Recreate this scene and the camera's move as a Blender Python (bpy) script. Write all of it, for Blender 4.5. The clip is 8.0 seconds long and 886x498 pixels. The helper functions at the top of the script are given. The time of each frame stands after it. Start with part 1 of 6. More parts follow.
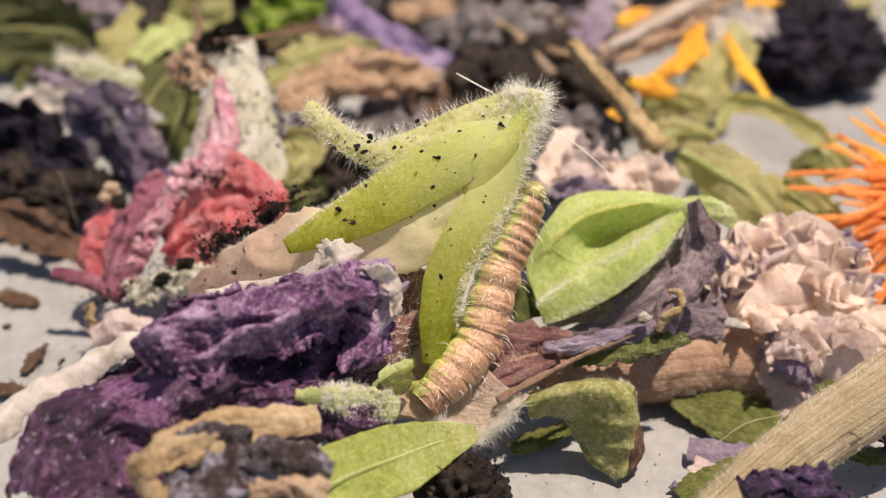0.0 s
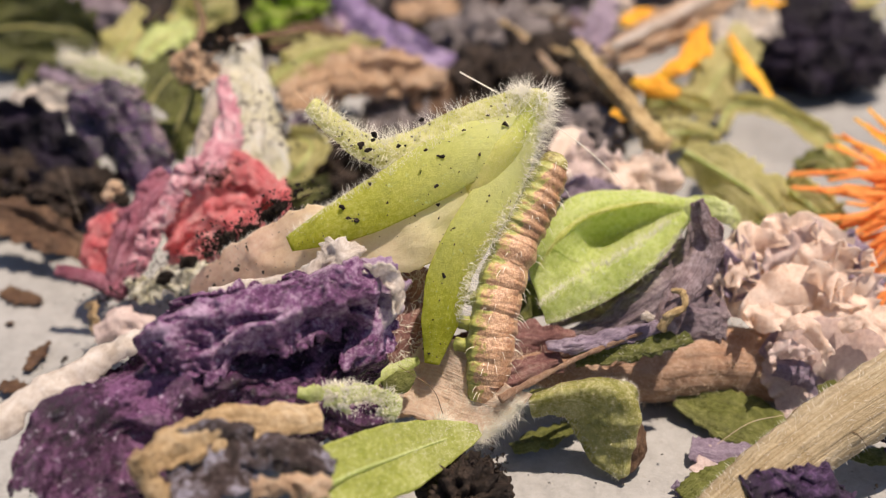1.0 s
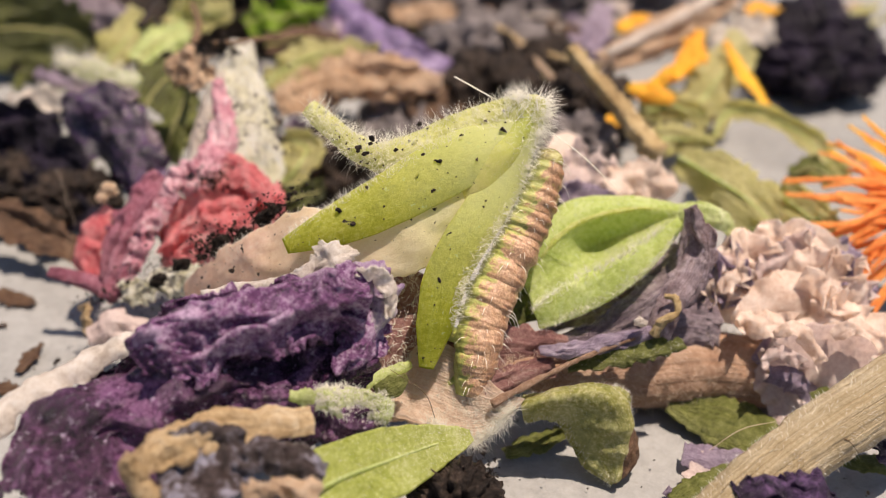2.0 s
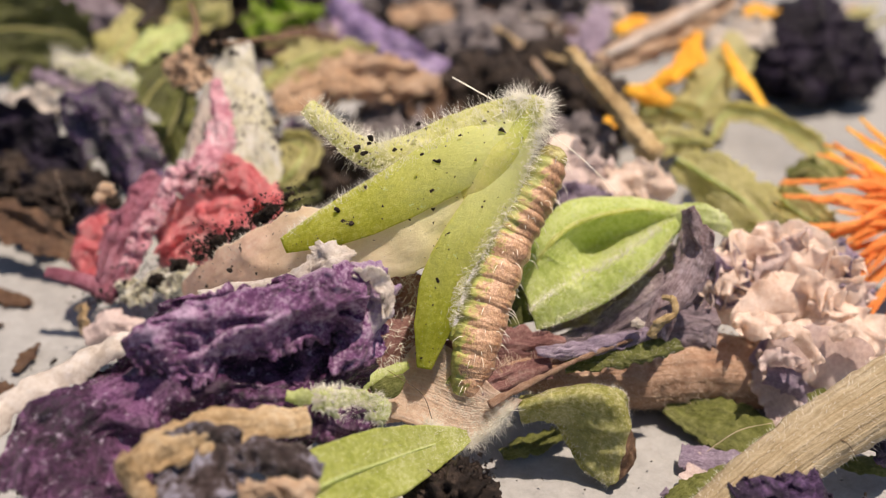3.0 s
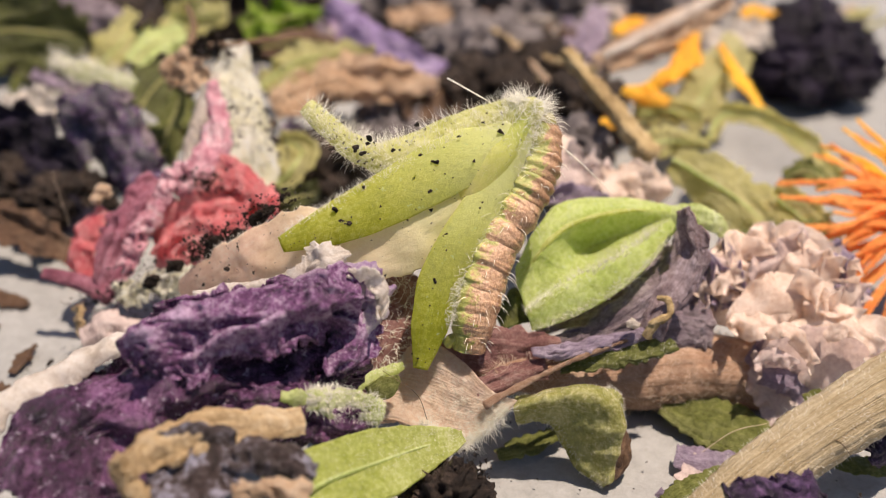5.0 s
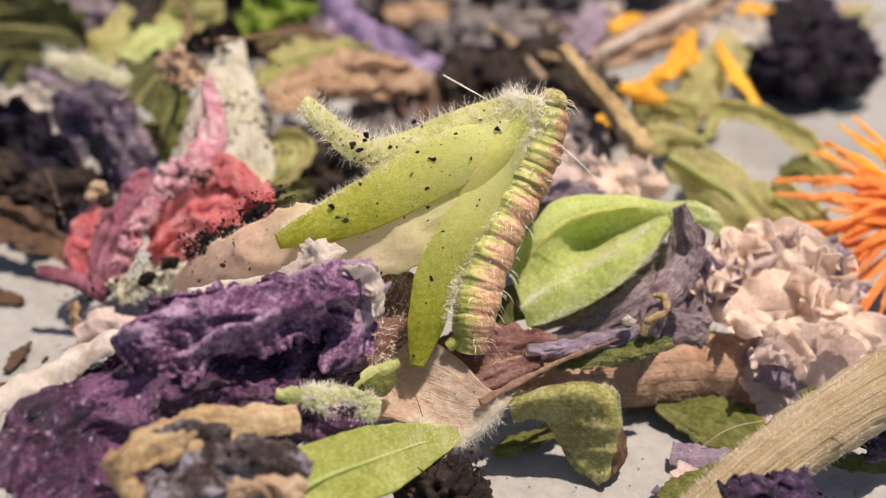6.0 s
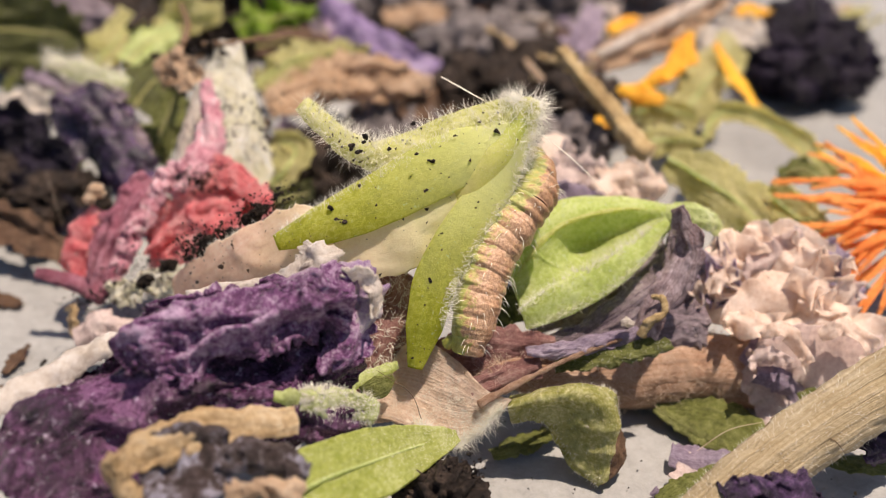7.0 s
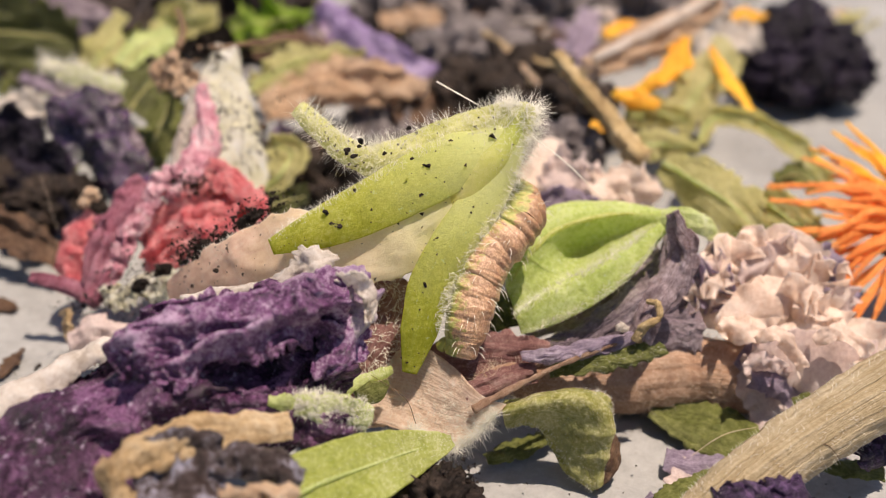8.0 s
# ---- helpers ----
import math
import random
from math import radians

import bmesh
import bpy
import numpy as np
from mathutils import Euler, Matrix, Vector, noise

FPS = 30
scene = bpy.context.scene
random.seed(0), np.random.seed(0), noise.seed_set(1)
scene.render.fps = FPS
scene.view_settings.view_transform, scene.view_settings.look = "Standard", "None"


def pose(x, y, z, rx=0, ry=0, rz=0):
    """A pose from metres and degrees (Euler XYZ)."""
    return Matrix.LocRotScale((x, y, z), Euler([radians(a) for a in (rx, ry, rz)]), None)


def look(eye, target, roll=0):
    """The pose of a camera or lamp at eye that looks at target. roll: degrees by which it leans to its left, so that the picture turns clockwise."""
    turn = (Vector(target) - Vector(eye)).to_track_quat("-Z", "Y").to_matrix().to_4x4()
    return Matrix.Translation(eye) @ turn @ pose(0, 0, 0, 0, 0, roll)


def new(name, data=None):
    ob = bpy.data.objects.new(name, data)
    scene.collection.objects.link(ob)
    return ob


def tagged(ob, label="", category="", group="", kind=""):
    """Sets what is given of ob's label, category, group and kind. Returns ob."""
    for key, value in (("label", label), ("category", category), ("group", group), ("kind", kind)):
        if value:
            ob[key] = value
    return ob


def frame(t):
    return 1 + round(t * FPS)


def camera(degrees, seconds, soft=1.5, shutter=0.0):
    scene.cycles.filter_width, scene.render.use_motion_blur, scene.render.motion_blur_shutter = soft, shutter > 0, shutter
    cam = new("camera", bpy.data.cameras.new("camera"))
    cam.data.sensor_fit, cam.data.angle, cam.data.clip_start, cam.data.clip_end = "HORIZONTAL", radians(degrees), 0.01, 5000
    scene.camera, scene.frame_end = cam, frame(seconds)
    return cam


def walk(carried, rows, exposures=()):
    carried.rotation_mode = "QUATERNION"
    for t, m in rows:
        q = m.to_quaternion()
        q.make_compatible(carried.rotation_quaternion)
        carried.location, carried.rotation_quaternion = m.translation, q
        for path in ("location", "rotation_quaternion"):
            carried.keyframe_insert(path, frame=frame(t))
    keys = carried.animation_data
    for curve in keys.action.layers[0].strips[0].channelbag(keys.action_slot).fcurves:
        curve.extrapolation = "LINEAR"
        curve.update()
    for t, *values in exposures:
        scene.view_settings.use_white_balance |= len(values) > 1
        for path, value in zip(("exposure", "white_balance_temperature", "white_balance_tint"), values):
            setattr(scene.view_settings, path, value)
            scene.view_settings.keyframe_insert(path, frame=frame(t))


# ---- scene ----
# A close view of dried flowers, leaves and crumbs of soil on a pale slab; a caterpillar climbs beside a green calyx.
cam = camera(45.0, 8.0, soft=0.8)
cam.data.dof.use_dof = True
cam.data.dof.focus_distance = 0.0756
cam.data.dof.aperture_fstop = 26.0
walk(cam, [
    (0.0, pose(0.000000, 0.000000, 0.055000, 60.000, -0.000, 0.000)),
    (0.5, pose(0.000065, -0.000016, 0.054889, 59.970, 0.014, 0.040)),
    (1.0, pose(0.000020, -0.000051, 0.054861, 60.036, -0.065, 0.226)),
    (1.5, pose(0.000148, -0.000050, 0.054880, 60.214, -0.290, 0.273)),
    (3.0, pose(0.000339, -0.000067, 0.054691, 60.411, -0.624, 0.239)),
    (3.5, pose(0.000422, -0.000149, 0.054841, 60.699, -0.551, 0.282)),
    (4.0, pose(0.000501, -0.000172, 0.054651, 60.563, -0.559, 0.278)),
    (4.5, pose(0.000644, -0.000231, 0.054681, 60.562, -0.561, 0.301)),
    (6.0, pose(0.000882, -0.000070, 0.054605, 60.357, -0.643, 0.143)),
    (6.5, pose(0.000889, -0.000107, 0.054529, 60.544, -0.659, 0.094)),
    (7.0, pose(0.000958, -0.000049, 0.054526, 60.501, -0.577, 0.061)),
    (7.5, pose(0.001051, -0.000030, 0.054633, 60.552, -0.646, 0.080)),
    (8.0, pose(0.001103, 0.000023, 0.054661, 60.646, -0.719, -0.054)),
], exposures=((0.0, 0.44, 6800.0, 20.0), (8.0, 0.46, 6800.0, 20.0)))

# ---- light ----
TO_SUN = Vector((0.24, 0.03, 0.97)).normalized()
world = bpy.data.worlds.new("sky")
scene.world = world
world.use_nodes = True
sky = world.node_tree.nodes.new("ShaderNodeTexSky")
sky.sky_type, sky.sun_disc = "NISHITA", False
sky.sun_elevation = math.asin(TO_SUN.z)
sky.sun_rotation = math.atan2(TO_SUN.x, TO_SUN.y)
world.node_tree.nodes["Background"].inputs["Strength"].default_value = 0.072
world.node_tree.links.new(sky.outputs["Color"], world.node_tree.nodes["Background"].inputs["Color"])
sun_data = bpy.data.lights.new("sun", "SUN")
sun_data.energy, sun_data.angle, sun_data.color = 5.0, radians(0.6), (1.0, 0.90, 0.76)
sun = new("sun", sun_data)
sun.matrix_world = look(TO_SUN * 2.0, (0, 0, 0))


# ---- materials ----
def mat_start(name):
    m = bpy.data.materials.new(name)
    m.use_nodes = True
    nt = m.node_tree
    nt.nodes.clear()
    return m, nt, nt.nodes.new("ShaderNodeOutputMaterial")


def node(nt, kind, **given):
    n = nt.nodes.new(kind)
    for key, value in given.items():
        n.inputs[key.replace("_", " ")].default_value = value
    return n


def noise_node(nt, vector, scale, detail=4.0, rough=0.6, distort=0.0):
    n = node(nt, "ShaderNodeTexNoise", Scale=scale, Detail=detail, Roughness=rough, Distortion=distort)
    nt.links.new(vector, n.inputs["Vector"])
    return n.outputs["Fac"]


def ramp(nt, fac, stops):
    r = nt.nodes.new("ShaderNodeValToRGB")
    el = r.color_ramp.elements
    while len(el) < len(stops):
        el.new(0.5)
    for e, (at, col) in zip(el, stops):
        e.position, e.color = at, (*col, 1.0)
    nt.links.new(fac, r.inputs["Fac"])
    return r.outputs["Color"]


def mix_col(nt, fac, a, b, kind="MIX"):
    n = nt.nodes.new("ShaderNodeMix")
    n.data_type, n.blend_type = "RGBA", kind
    for socket, value in ((n.inputs[0], fac), (n.inputs[6], a), (n.inputs[7], b)):
        if isinstance(value, (int, float)):
            socket.default_value = value
        elif isinstance(value, tuple):
            socket.default_value = (*value, 1.0)
        else:
            nt.links.new(value, socket)
    return n.outputs[2]


def plant(name, dark, mid, light, patch=220.0, trans=0.35, rough=0.5, veins=0.0, vein_col=None, vein_count=26.0,
          speck=None, speck_at=0.66, bump=0.5, spec=0.5, fine=2600.0, crinkle=0.5, deep=0.9, base=None, crink_scale=900.0, sheen=0.0):
    """Dry or fresh plant skin: patches, fine grain, veins along the length, specks (painted glints on the purple
    petals), thin enough to let light through.
    """
    m, nt, out = mat_start(name)
    tc = nt.nodes.new("ShaderNodeTexCoord")
    big = noise_node(nt, tc.outputs["Object"], patch, 4, 0.62, 0.6)
    small = noise_node(nt, tc.outputs["Object"], fine, 6, 0.8, 0.3)
    blend = node(nt, "ShaderNodeMix")
    blend.data_type = "FLOAT"
    blend.inputs[0].default_value = 0.54
    nt.links.new(big, blend.inputs[2])
    nt.links.new(small, blend.inputs[3])
    col = ramp(nt, blend.outputs[0], ((0.40, dark), (0.50, mid), (0.60, light)))
    height = blend.outputs[0]
    if veins:
        mp = node(nt, "ShaderNodeMapping")
        mp.inputs["Scale"].default_value = (0.8, vein_count, 1.0)
        nt.links.new(tc.outputs["UV"], mp.inputs["Vector"])
        vn = noise_node(nt, mp.outputs["Vector"], 1.0, 3, 0.55, 0.08)
        vr = ramp(nt, vn, ((0.42, (0, 0, 0)), (0.62, (1, 1, 1))))
        fac = node(nt, "ShaderNodeMath")
        fac.operation = "MULTIPLY"
        fac.inputs[1].default_value = veins
        nt.links.new(vr, fac.inputs[0])
        col = mix_col(nt, fac.outputs[0], col, vein_col or light)
        add = node(nt, "ShaderNodeMath")
        add.operation = "MULTIPLY_ADD"
        add.inputs[1].default_value = 0.35
        nt.links.new(fac.outputs[0], add.inputs[0])
        nt.links.new(height, add.inputs[2])
        height = add.outputs[0]
    if base:
        at = node(nt, "ShaderNodeSeparateXYZ")
        nt.links.new(tc.outputs["UV"], at.inputs[0])
        fade = node(nt, "ShaderNodeMath")
        fade.operation = "MULTIPLY_ADD"
        fade.inputs[1].default_value = 0.35
        nt.links.new(big, fade.inputs[0])
        nt.links.new(at.outputs[0], fade.inputs[2])
        col = mix_col(nt, ramp(nt, fade.outputs[0], ((0.32, (0.88, 0.88, 0.88)), (0.86, (0, 0, 0)))), col, base)
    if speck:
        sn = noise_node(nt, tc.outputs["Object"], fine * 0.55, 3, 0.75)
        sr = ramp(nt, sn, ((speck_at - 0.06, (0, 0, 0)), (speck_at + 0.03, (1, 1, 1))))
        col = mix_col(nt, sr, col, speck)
    if crinkle:
        cn = node(nt, "ShaderNodeTexNoise", Scale=crink_scale, Detail=6.0, Roughness=0.6, Distortion=0.5)
        cn.noise_type = "RIDGED_MULTIFRACTAL"
        nt.links.new(tc.outputs["Object"], cn.inputs["Vector"])
        fold = node(nt, "ShaderNodeMath")
        fold.operation = "MULTIPLY_ADD"
        fold.inputs[1].default_value = 0.6 * crinkle
        nt.links.new(cn.outputs["Fac"], fold.inputs[0])
        nt.links.new(height, fold.inputs[2])
        height = fold.outputs[0]
    bp = node(nt, "ShaderNodeBump", Strength=min(1.0, bump * 1.3), Distance=0.0005)
    nt.links.new(height, bp.inputs["Height"])
    bs = node(nt, "ShaderNodeBsdfPrincipled", Roughness=rough * 0.85)
    bs.inputs["Specular IOR Level"].default_value = spec
    bs.inputs["Sheen Weight"].default_value = sheen
    bs.inputs["Sheen Roughness"].default_value = 0.4
    nt.links.new(col, bs.inputs["Base Color"])
    nt.links.new(bp.outputs["Normal"], bs.inputs["Normal"])
    last = bs.outputs[0]
    if trans:
        tr = nt.nodes.new("ShaderNodeBsdfTranslucent")
        through_col = node(nt, "ShaderNodeHueSaturation", Saturation=deep, Value=1.3)
        nt.links.new(col, through_col.inputs["Color"])
        nt.links.new(through_col.outputs[0], tr.inputs["Color"])
        nt.links.new(bp.outputs["Normal"], tr.inputs["Normal"])
        mx = nt.nodes.new("ShaderNodeMixShader")
        mx.inputs[0].default_value = trans * 0.95
        nt.links.new(last, mx.inputs[1])
        nt.links.new(tr.outputs[0], mx.inputs[2])
        last = mx.outputs[0]
    nt.links.new(last, out.inputs["Surface"])
    return m


SLAB = plant("pale_slab", (0.19, 0.19, 0.18), (0.245, 0.245, 0.23), (0.29, 0.29, 0.275), 60, 0, 0.7, bump=0.35, fine=900,
             speck=(0.20, 0.18, 0.15), speck_at=0.72, crinkle=0)
# palest purple and the specks paint lit crests and glints into the colour
PURPLE_LIT = plant("purple_petal", (0.026, 0.006, 0.024), (0.24, 0.085, 0.22), (0.68, 0.49, 0.66), 420, 0.28, 0.26, veins=0.15, vein_count=30,
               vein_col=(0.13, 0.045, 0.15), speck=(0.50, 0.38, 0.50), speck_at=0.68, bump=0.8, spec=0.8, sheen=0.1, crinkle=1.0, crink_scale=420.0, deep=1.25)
# darker copy: shade under the overhanging fold put into colour, plus painted glints
PURPLE_SHADED = plant("shaded_purple_petal", (0.013, 0.003, 0.011), (0.062, 0.015, 0.054), (0.26, 0.11, 0.24), 300, 0.15, 0.30, veins=0.25, vein_count=30,
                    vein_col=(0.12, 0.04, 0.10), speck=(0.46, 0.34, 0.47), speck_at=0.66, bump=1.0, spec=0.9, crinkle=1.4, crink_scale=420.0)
PURPLE_DARK = plant("dark_purple_petal", (0.008, 0.004, 0.014), (0.040, 0.016, 0.055), (0.20, 0.11, 0.24), 300, 0.1, 0.5, bump=0.8, crinkle=1.0)
PURPLE_GLOSSY = plant("glossy_dark_purple_petal", (0.005, 0.002, 0.006), (0.022, 0.007, 0.028), (0.14, 0.065, 0.17), 240, 0.15, 0.24, veins=0.3, vein_count=22, vein_col=(0.06, 0.03, 0.07), bump=0.5, spec=0.9, crinkle=0.4)
VIOLET_BACK = plant("violet_petal", (0.18, 0.11, 0.27), (0.36, 0.25, 0.47), (0.60, 0.50, 0.67), 220, 0.45, 0.5, veins=0.3, bump=0.6)
BLACK_PETAL = plant("blackish_petal", (0.005, 0.004, 0.007), (0.011, 0.008, 0.015), (0.035, 0.024, 0.05), 260, 0.05, 0.5, bump=0.9, spec=0.2)
# palest tone puts the bluish highlights of the withered inside into the colour
BLUE_BLACK = plant("blue_black_fold", (0.020, 0.012, 0.010), (0.070, 0.048, 0.043), (0.34, 0.33, 0.40), 620, 0.08, 0.4, bump=0.8)
CREAM_RIM = plant("cream_rim", (0.58, 0.50, 0.41), (0.75, 0.68, 0.59), (0.86, 0.82, 0.76), 420, 0.55, 0.5, bump=0.6, deep=0.5)
LILAC_RIM = plant("pale_lilac_rim", (0.28, 0.13, 0.34), (0.52, 0.40, 0.52), (0.78, 0.72, 0.70), 380, 0.5, 0.5, bump=0.6)
GREEN = plant("fresh_green", (0.38, 0.41, 0.035), (0.52, 0.54, 0.075), (0.64, 0.65, 0.19), 150, 0.72, 0.5, veins=0.12, base=(0.78, 0.80, 0.48),
              vein_col=(0.48, 0.58, 0.20), vein_count=9, speck=(0.60, 0.68, 0.38), speck_at=0.70, bump=0.35, crinkle=0.25, deep=1.05)
GREEN_PALE = plant("downy_pale_green", (0.45, 0.52, 0.18), (0.61, 0.67, 0.31), (0.74, 0.78, 0.50), 200, 0.6, 0.6, veins=0.2, vein_count=8,
                   speck=(0.74, 0.78, 0.58), speck_at=0.64, bump=0.5, deep=1.05)
GREEN_DOWN = plant("downy_yellow_green", (0.50, 0.52, 0.14), (0.66, 0.67, 0.28), (0.79, 0.79, 0.50), 200, 0.7, 0.6, veins=0.15, vein_count=8,
                   speck=(0.76, 0.77, 0.54), speck_at=0.66, bump=0.4, deep=1.05)
GREEN_LEAF = plant("downy_leaf_green", (0.47, 0.56, 0.14), (0.65, 0.72, 0.29), (0.80, 0.84, 0.53), 140, 0.66, 0.55, veins=0.18,
                   vein_col=(0.56, 0.66, 0.30), vein_count=7, speck=(0.70, 0.76, 0.54), speck_at=0.66, bump=0.5, crinkle=0.35, deep=1.05)
GREEN_DEEP = plant("deep_leaf_green", (0.34, 0.40, 0.055), (0.50, 0.55, 0.14), (0.68, 0.71, 0.37), 140, 0.55, 0.45, veins=0.2, vein_col=(0.54, 0.60, 0.26), vein_count=7, bump=0.6, crinkle=0.5)
OLIVE = plant("olive_leaf", (0.085, 0.10, 0.015), (0.18, 0.20, 0.04), (0.34, 0.35, 0.13), 200, 0.4, 0.55, veins=0.4, vein_col=(0.30, 0.31, 0.11),
              vein_count=10, bump=0.8, crinkle=0.9)
OLIVE_PALE = plant("pale_olive_leaf", (0.48, 0.47, 0.20), (0.67, 0.64, 0.35), (0.80, 0.77, 0.54), 160, 0.7, 0.42, veins=0.4, vein_col=(0.46, 0.43, 0.19),
                   vein_count=10, bump=0.6, deep=1.05)
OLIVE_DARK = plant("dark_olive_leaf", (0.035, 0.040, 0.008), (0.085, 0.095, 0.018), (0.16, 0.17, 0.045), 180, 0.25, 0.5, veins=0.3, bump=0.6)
GREEN_BRIGHT = plant("bright_green_leaf", (0.17, 0.28, 0.02), (0.30, 0.44, 0.04), (0.45, 0.55, 0.12), 200, 0.6, 0.5, veins=0.3, bump=0.5, deep=1.05)
COROLLA = plant("cream_corolla", (0.72, 0.52, 0.40), (0.81, 0.63, 0.51), (0.87, 0.74, 0.63), 120, 0.68, 0.6, base=(0.76, 0.76, 0.48), veins=0.2, vein_col=(0.78, 0.66, 0.45),
                vein_count=14, bump=0.25, crinkle=0.3, deep=0.85)
CALYX_TUBE = plant("pale_calyx_tube", (0.72, 0.70, 0.34), (0.78, 0.74, 0.42), (0.84, 0.80, 0.52), 150, 0.75, 0.5, base=(0.60, 0.66, 0.18), veins=0.12, vein_col=(0.62, 0.68, 0.30),
                   vein_count=9, bump=0.3, crinkle=0.2, deep=1.05)
BEIGE = plant("beige_petal", (0.68, 0.55, 0.45), (0.79, 0.69, 0.60), (0.88, 0.81, 0.74), 300, 0.66, 0.4, veins=0.12, vein_col=(0.55, 0.36, 0.22),
              vein_count=30, bump=0.2, crinkle=0.1, deep=0.75)
BEIGE_PINK = plant("pinkish_beige_petal", (0.58, 0.46, 0.43), (0.72, 0.60, 0.55), (0.82, 0.73, 0.67), 220, 0.64, 0.42, veins=0.12,
                   vein_col=(0.50, 0.36, 0.32), vein_count=24, bump=0.3, crinkle=0.12, deep=0.5)
LILAC_GREY = plant("lilac_grey_petal", (0.38, 0.30, 0.40), (0.54, 0.45, 0.55), (0.72, 0.64, 0.71), 240, 0.5, 0.5, veins=0.4,
                   vein_col=(0.20, 0.13, 0.20), vein_count=26, bump=0.7)
LILAC_BROWN = plant("lilac_brown_petal", (0.24, 0.16, 0.17), (0.46, 0.36, 0.38), (0.74, 0.64, 0.68), 300, 0.45, 0.42, veins=0.45,
                    vein_col=(0.24, 0.14, 0.12), vein_count=26, bump=0.8, crinkle=0.9)
DUSKY = plant("dusky_purple_petal", (0.21, 0.155, 0.17), (0.35, 0.275, 0.295), (0.52, 0.44, 0.46), 220, 0.2, 0.5, veins=0.5,
              vein_col=(0.09, 0.06, 0.10), vein_count=24, bump=0.8)
DUSKY_PINK = plant("dusky_pink_tube", (0.22, 0.095, 0.085), (0.37, 0.19, 0.165), (0.55, 0.38, 0.32), 260, 0.48, 0.55, veins=0.4,
                   vein_col=(0.18, 0.08, 0.08), bump=0.6)
TAN = plant("tan_dry_tube", (0.38, 0.20, 0.115), (0.53, 0.32, 0.20), (0.66, 0.47, 0.33), 400, 0.3, 0.6, veins=0.35,
            vein_col=(0.58, 0.45, 0.34), vein_count=95, bump=0.7)
TAN_PETAL = plant("tan_petal", (0.54, 0.34, 0.19), (0.73, 0.54, 0.36), (0.85, 0.71, 0.54), 180, 0.55, 0.5, veins=0.4, vein_col=(0.50, 0.29, 0.14),
                  bump=0.6, deep=0.5)
OCHRE = plant("ochre_withered_petal", (0.44, 0.28, 0.12), (0.68, 0.50, 0.27), (0.82, 0.69, 0.48), 200, 0.45, 0.45, veins=0.25,
              vein_col=(0.22, 0.12, 0.05), bump=0.6, deep=0.5)
BROWN = plant("brown_petal", (0.08, 0.042, 0.022), (0.17, 0.095, 0.05), (0.30, 0.19, 0.11), 200, 0.25, 0.6, veins=0.4, vein_col=(0.10, 0.05, 0.03), bump=0.7)
# palest tone carries the curled leaf's lit crest, painted into the colour
LEAF_MID = plant("wilted_leaf", (0.22, 0.23, 0.035), (0.44, 0.43, 0.11), (0.80, 0.76, 0.42), 300, 0.5, 0.24, spec=1.0, crinkle=1.4, crink_scale=520.0, veins=0.45, vein_col=(0.48, 0.50, 0.24), vein_count=9, bump=0.7)
STRAW = plant("straw_stem", (0.42, 0.33, 0.19), (0.56, 0.46, 0.29), (0.68, 0.59, 0.41), 160, 0.15, 0.55, veins=0.55, vein_col=(0.33, 0.23, 0.10),
              vein_count=60, bump=0.8, crinkle=0.2)
STRAW_PALE = plant("pale_straw_tube", (0.71, 0.60, 0.49), (0.82, 0.74, 0.64), (0.88, 0.84, 0.77), 220, 0.5, 0.6, veins=0.35, vein_col=(0.60, 0.44, 0.33),
                   vein_count=24, bump=0.7, deep=0.5)
TUBE_PINK = plant("pinkish_straw_tube", (0.70, 0.52, 0.37), (0.82, 0.67, 0.52), (0.89, 0.80, 0.69), 260, 0.68, 0.4, veins=0.4, vein_col=(0.84, 0.74, 0.64), vein_count=40, bump=0.7, deep=0.7)
TWIG = plant("ochre_twig", (0.32, 0.21, 0.08), (0.53, 0.38, 0.17), (0.68, 0.54, 0.30), 260, 0.05, 0.6, veins=0.4, vein_col=(0.22, 0.13, 0.05), bump=0.7)
CORAL = plant("coral_red_petal", (0.74, 0.13, 0.16), (0.91, 0.38, 0.39), (0.93, 0.64, 0.62), 300, 0.68, 0.42, veins=0.3,
              vein_col=(0.48, 0.06, 0.07), speck=(0.82, 0.56, 0.54), speck_at=0.68, bump=0.8, spec=0.7, crinkle=1.0, deep=0.7)
MAUVE_PINK = plant("mauve_pink_petal", (0.24, 0.06, 0.10), (0.44, 0.14, 0.20), (0.62, 0.32, 0.39), 220, 0.4, 0.55, veins=0.5,
                   vein_col=(0.45, 0.20, 0.26), vein_count=20, bump=0.7)
PINK_CRUST = plant("speckled_pink_petal", (0.64, 0.24, 0.32), (0.82, 0.48, 0.54), (0.90, 0.76, 0.77), 420, 0.45, 0.55, bump=0.9,
                   speck=(0.20, 0.08, 0.07), speck_at=0.73, crinkle=1.0)
WHITE_CRUST = plant("speckled_cream_tube", (0.74, 0.71, 0.50), (0.86, 0.84, 0.75), (0.92, 0.91, 0.88), 300, 0.65, 0.55, veins=0.12, crinkle=0.25,
                    vein_col=(0.70, 0.70, 0.42), speck=(0.16, 0.11, 0.06), speck_at=0.79, bump=0.7)
ORANGE = plant("orange_ray_petal", (0.80, 0.25, 0.025), (0.88, 0.40, 0.075), (0.92, 0.56, 0.18), 200, 0.6, 0.5, veins=0.4,
               vein_col=(0.86, 0.46, 0.16), vein_count=6, bump=0.4, deep=0.7)
YELLOW = plant("golden_ray_petal", (0.82, 0.38, 0.008), (0.90, 0.52, 0.016), (0.93, 0.66, 0.05), 200, 0.6, 0.5, veins=0.3, vein_count=6, bump=0.4, deep=0.7)
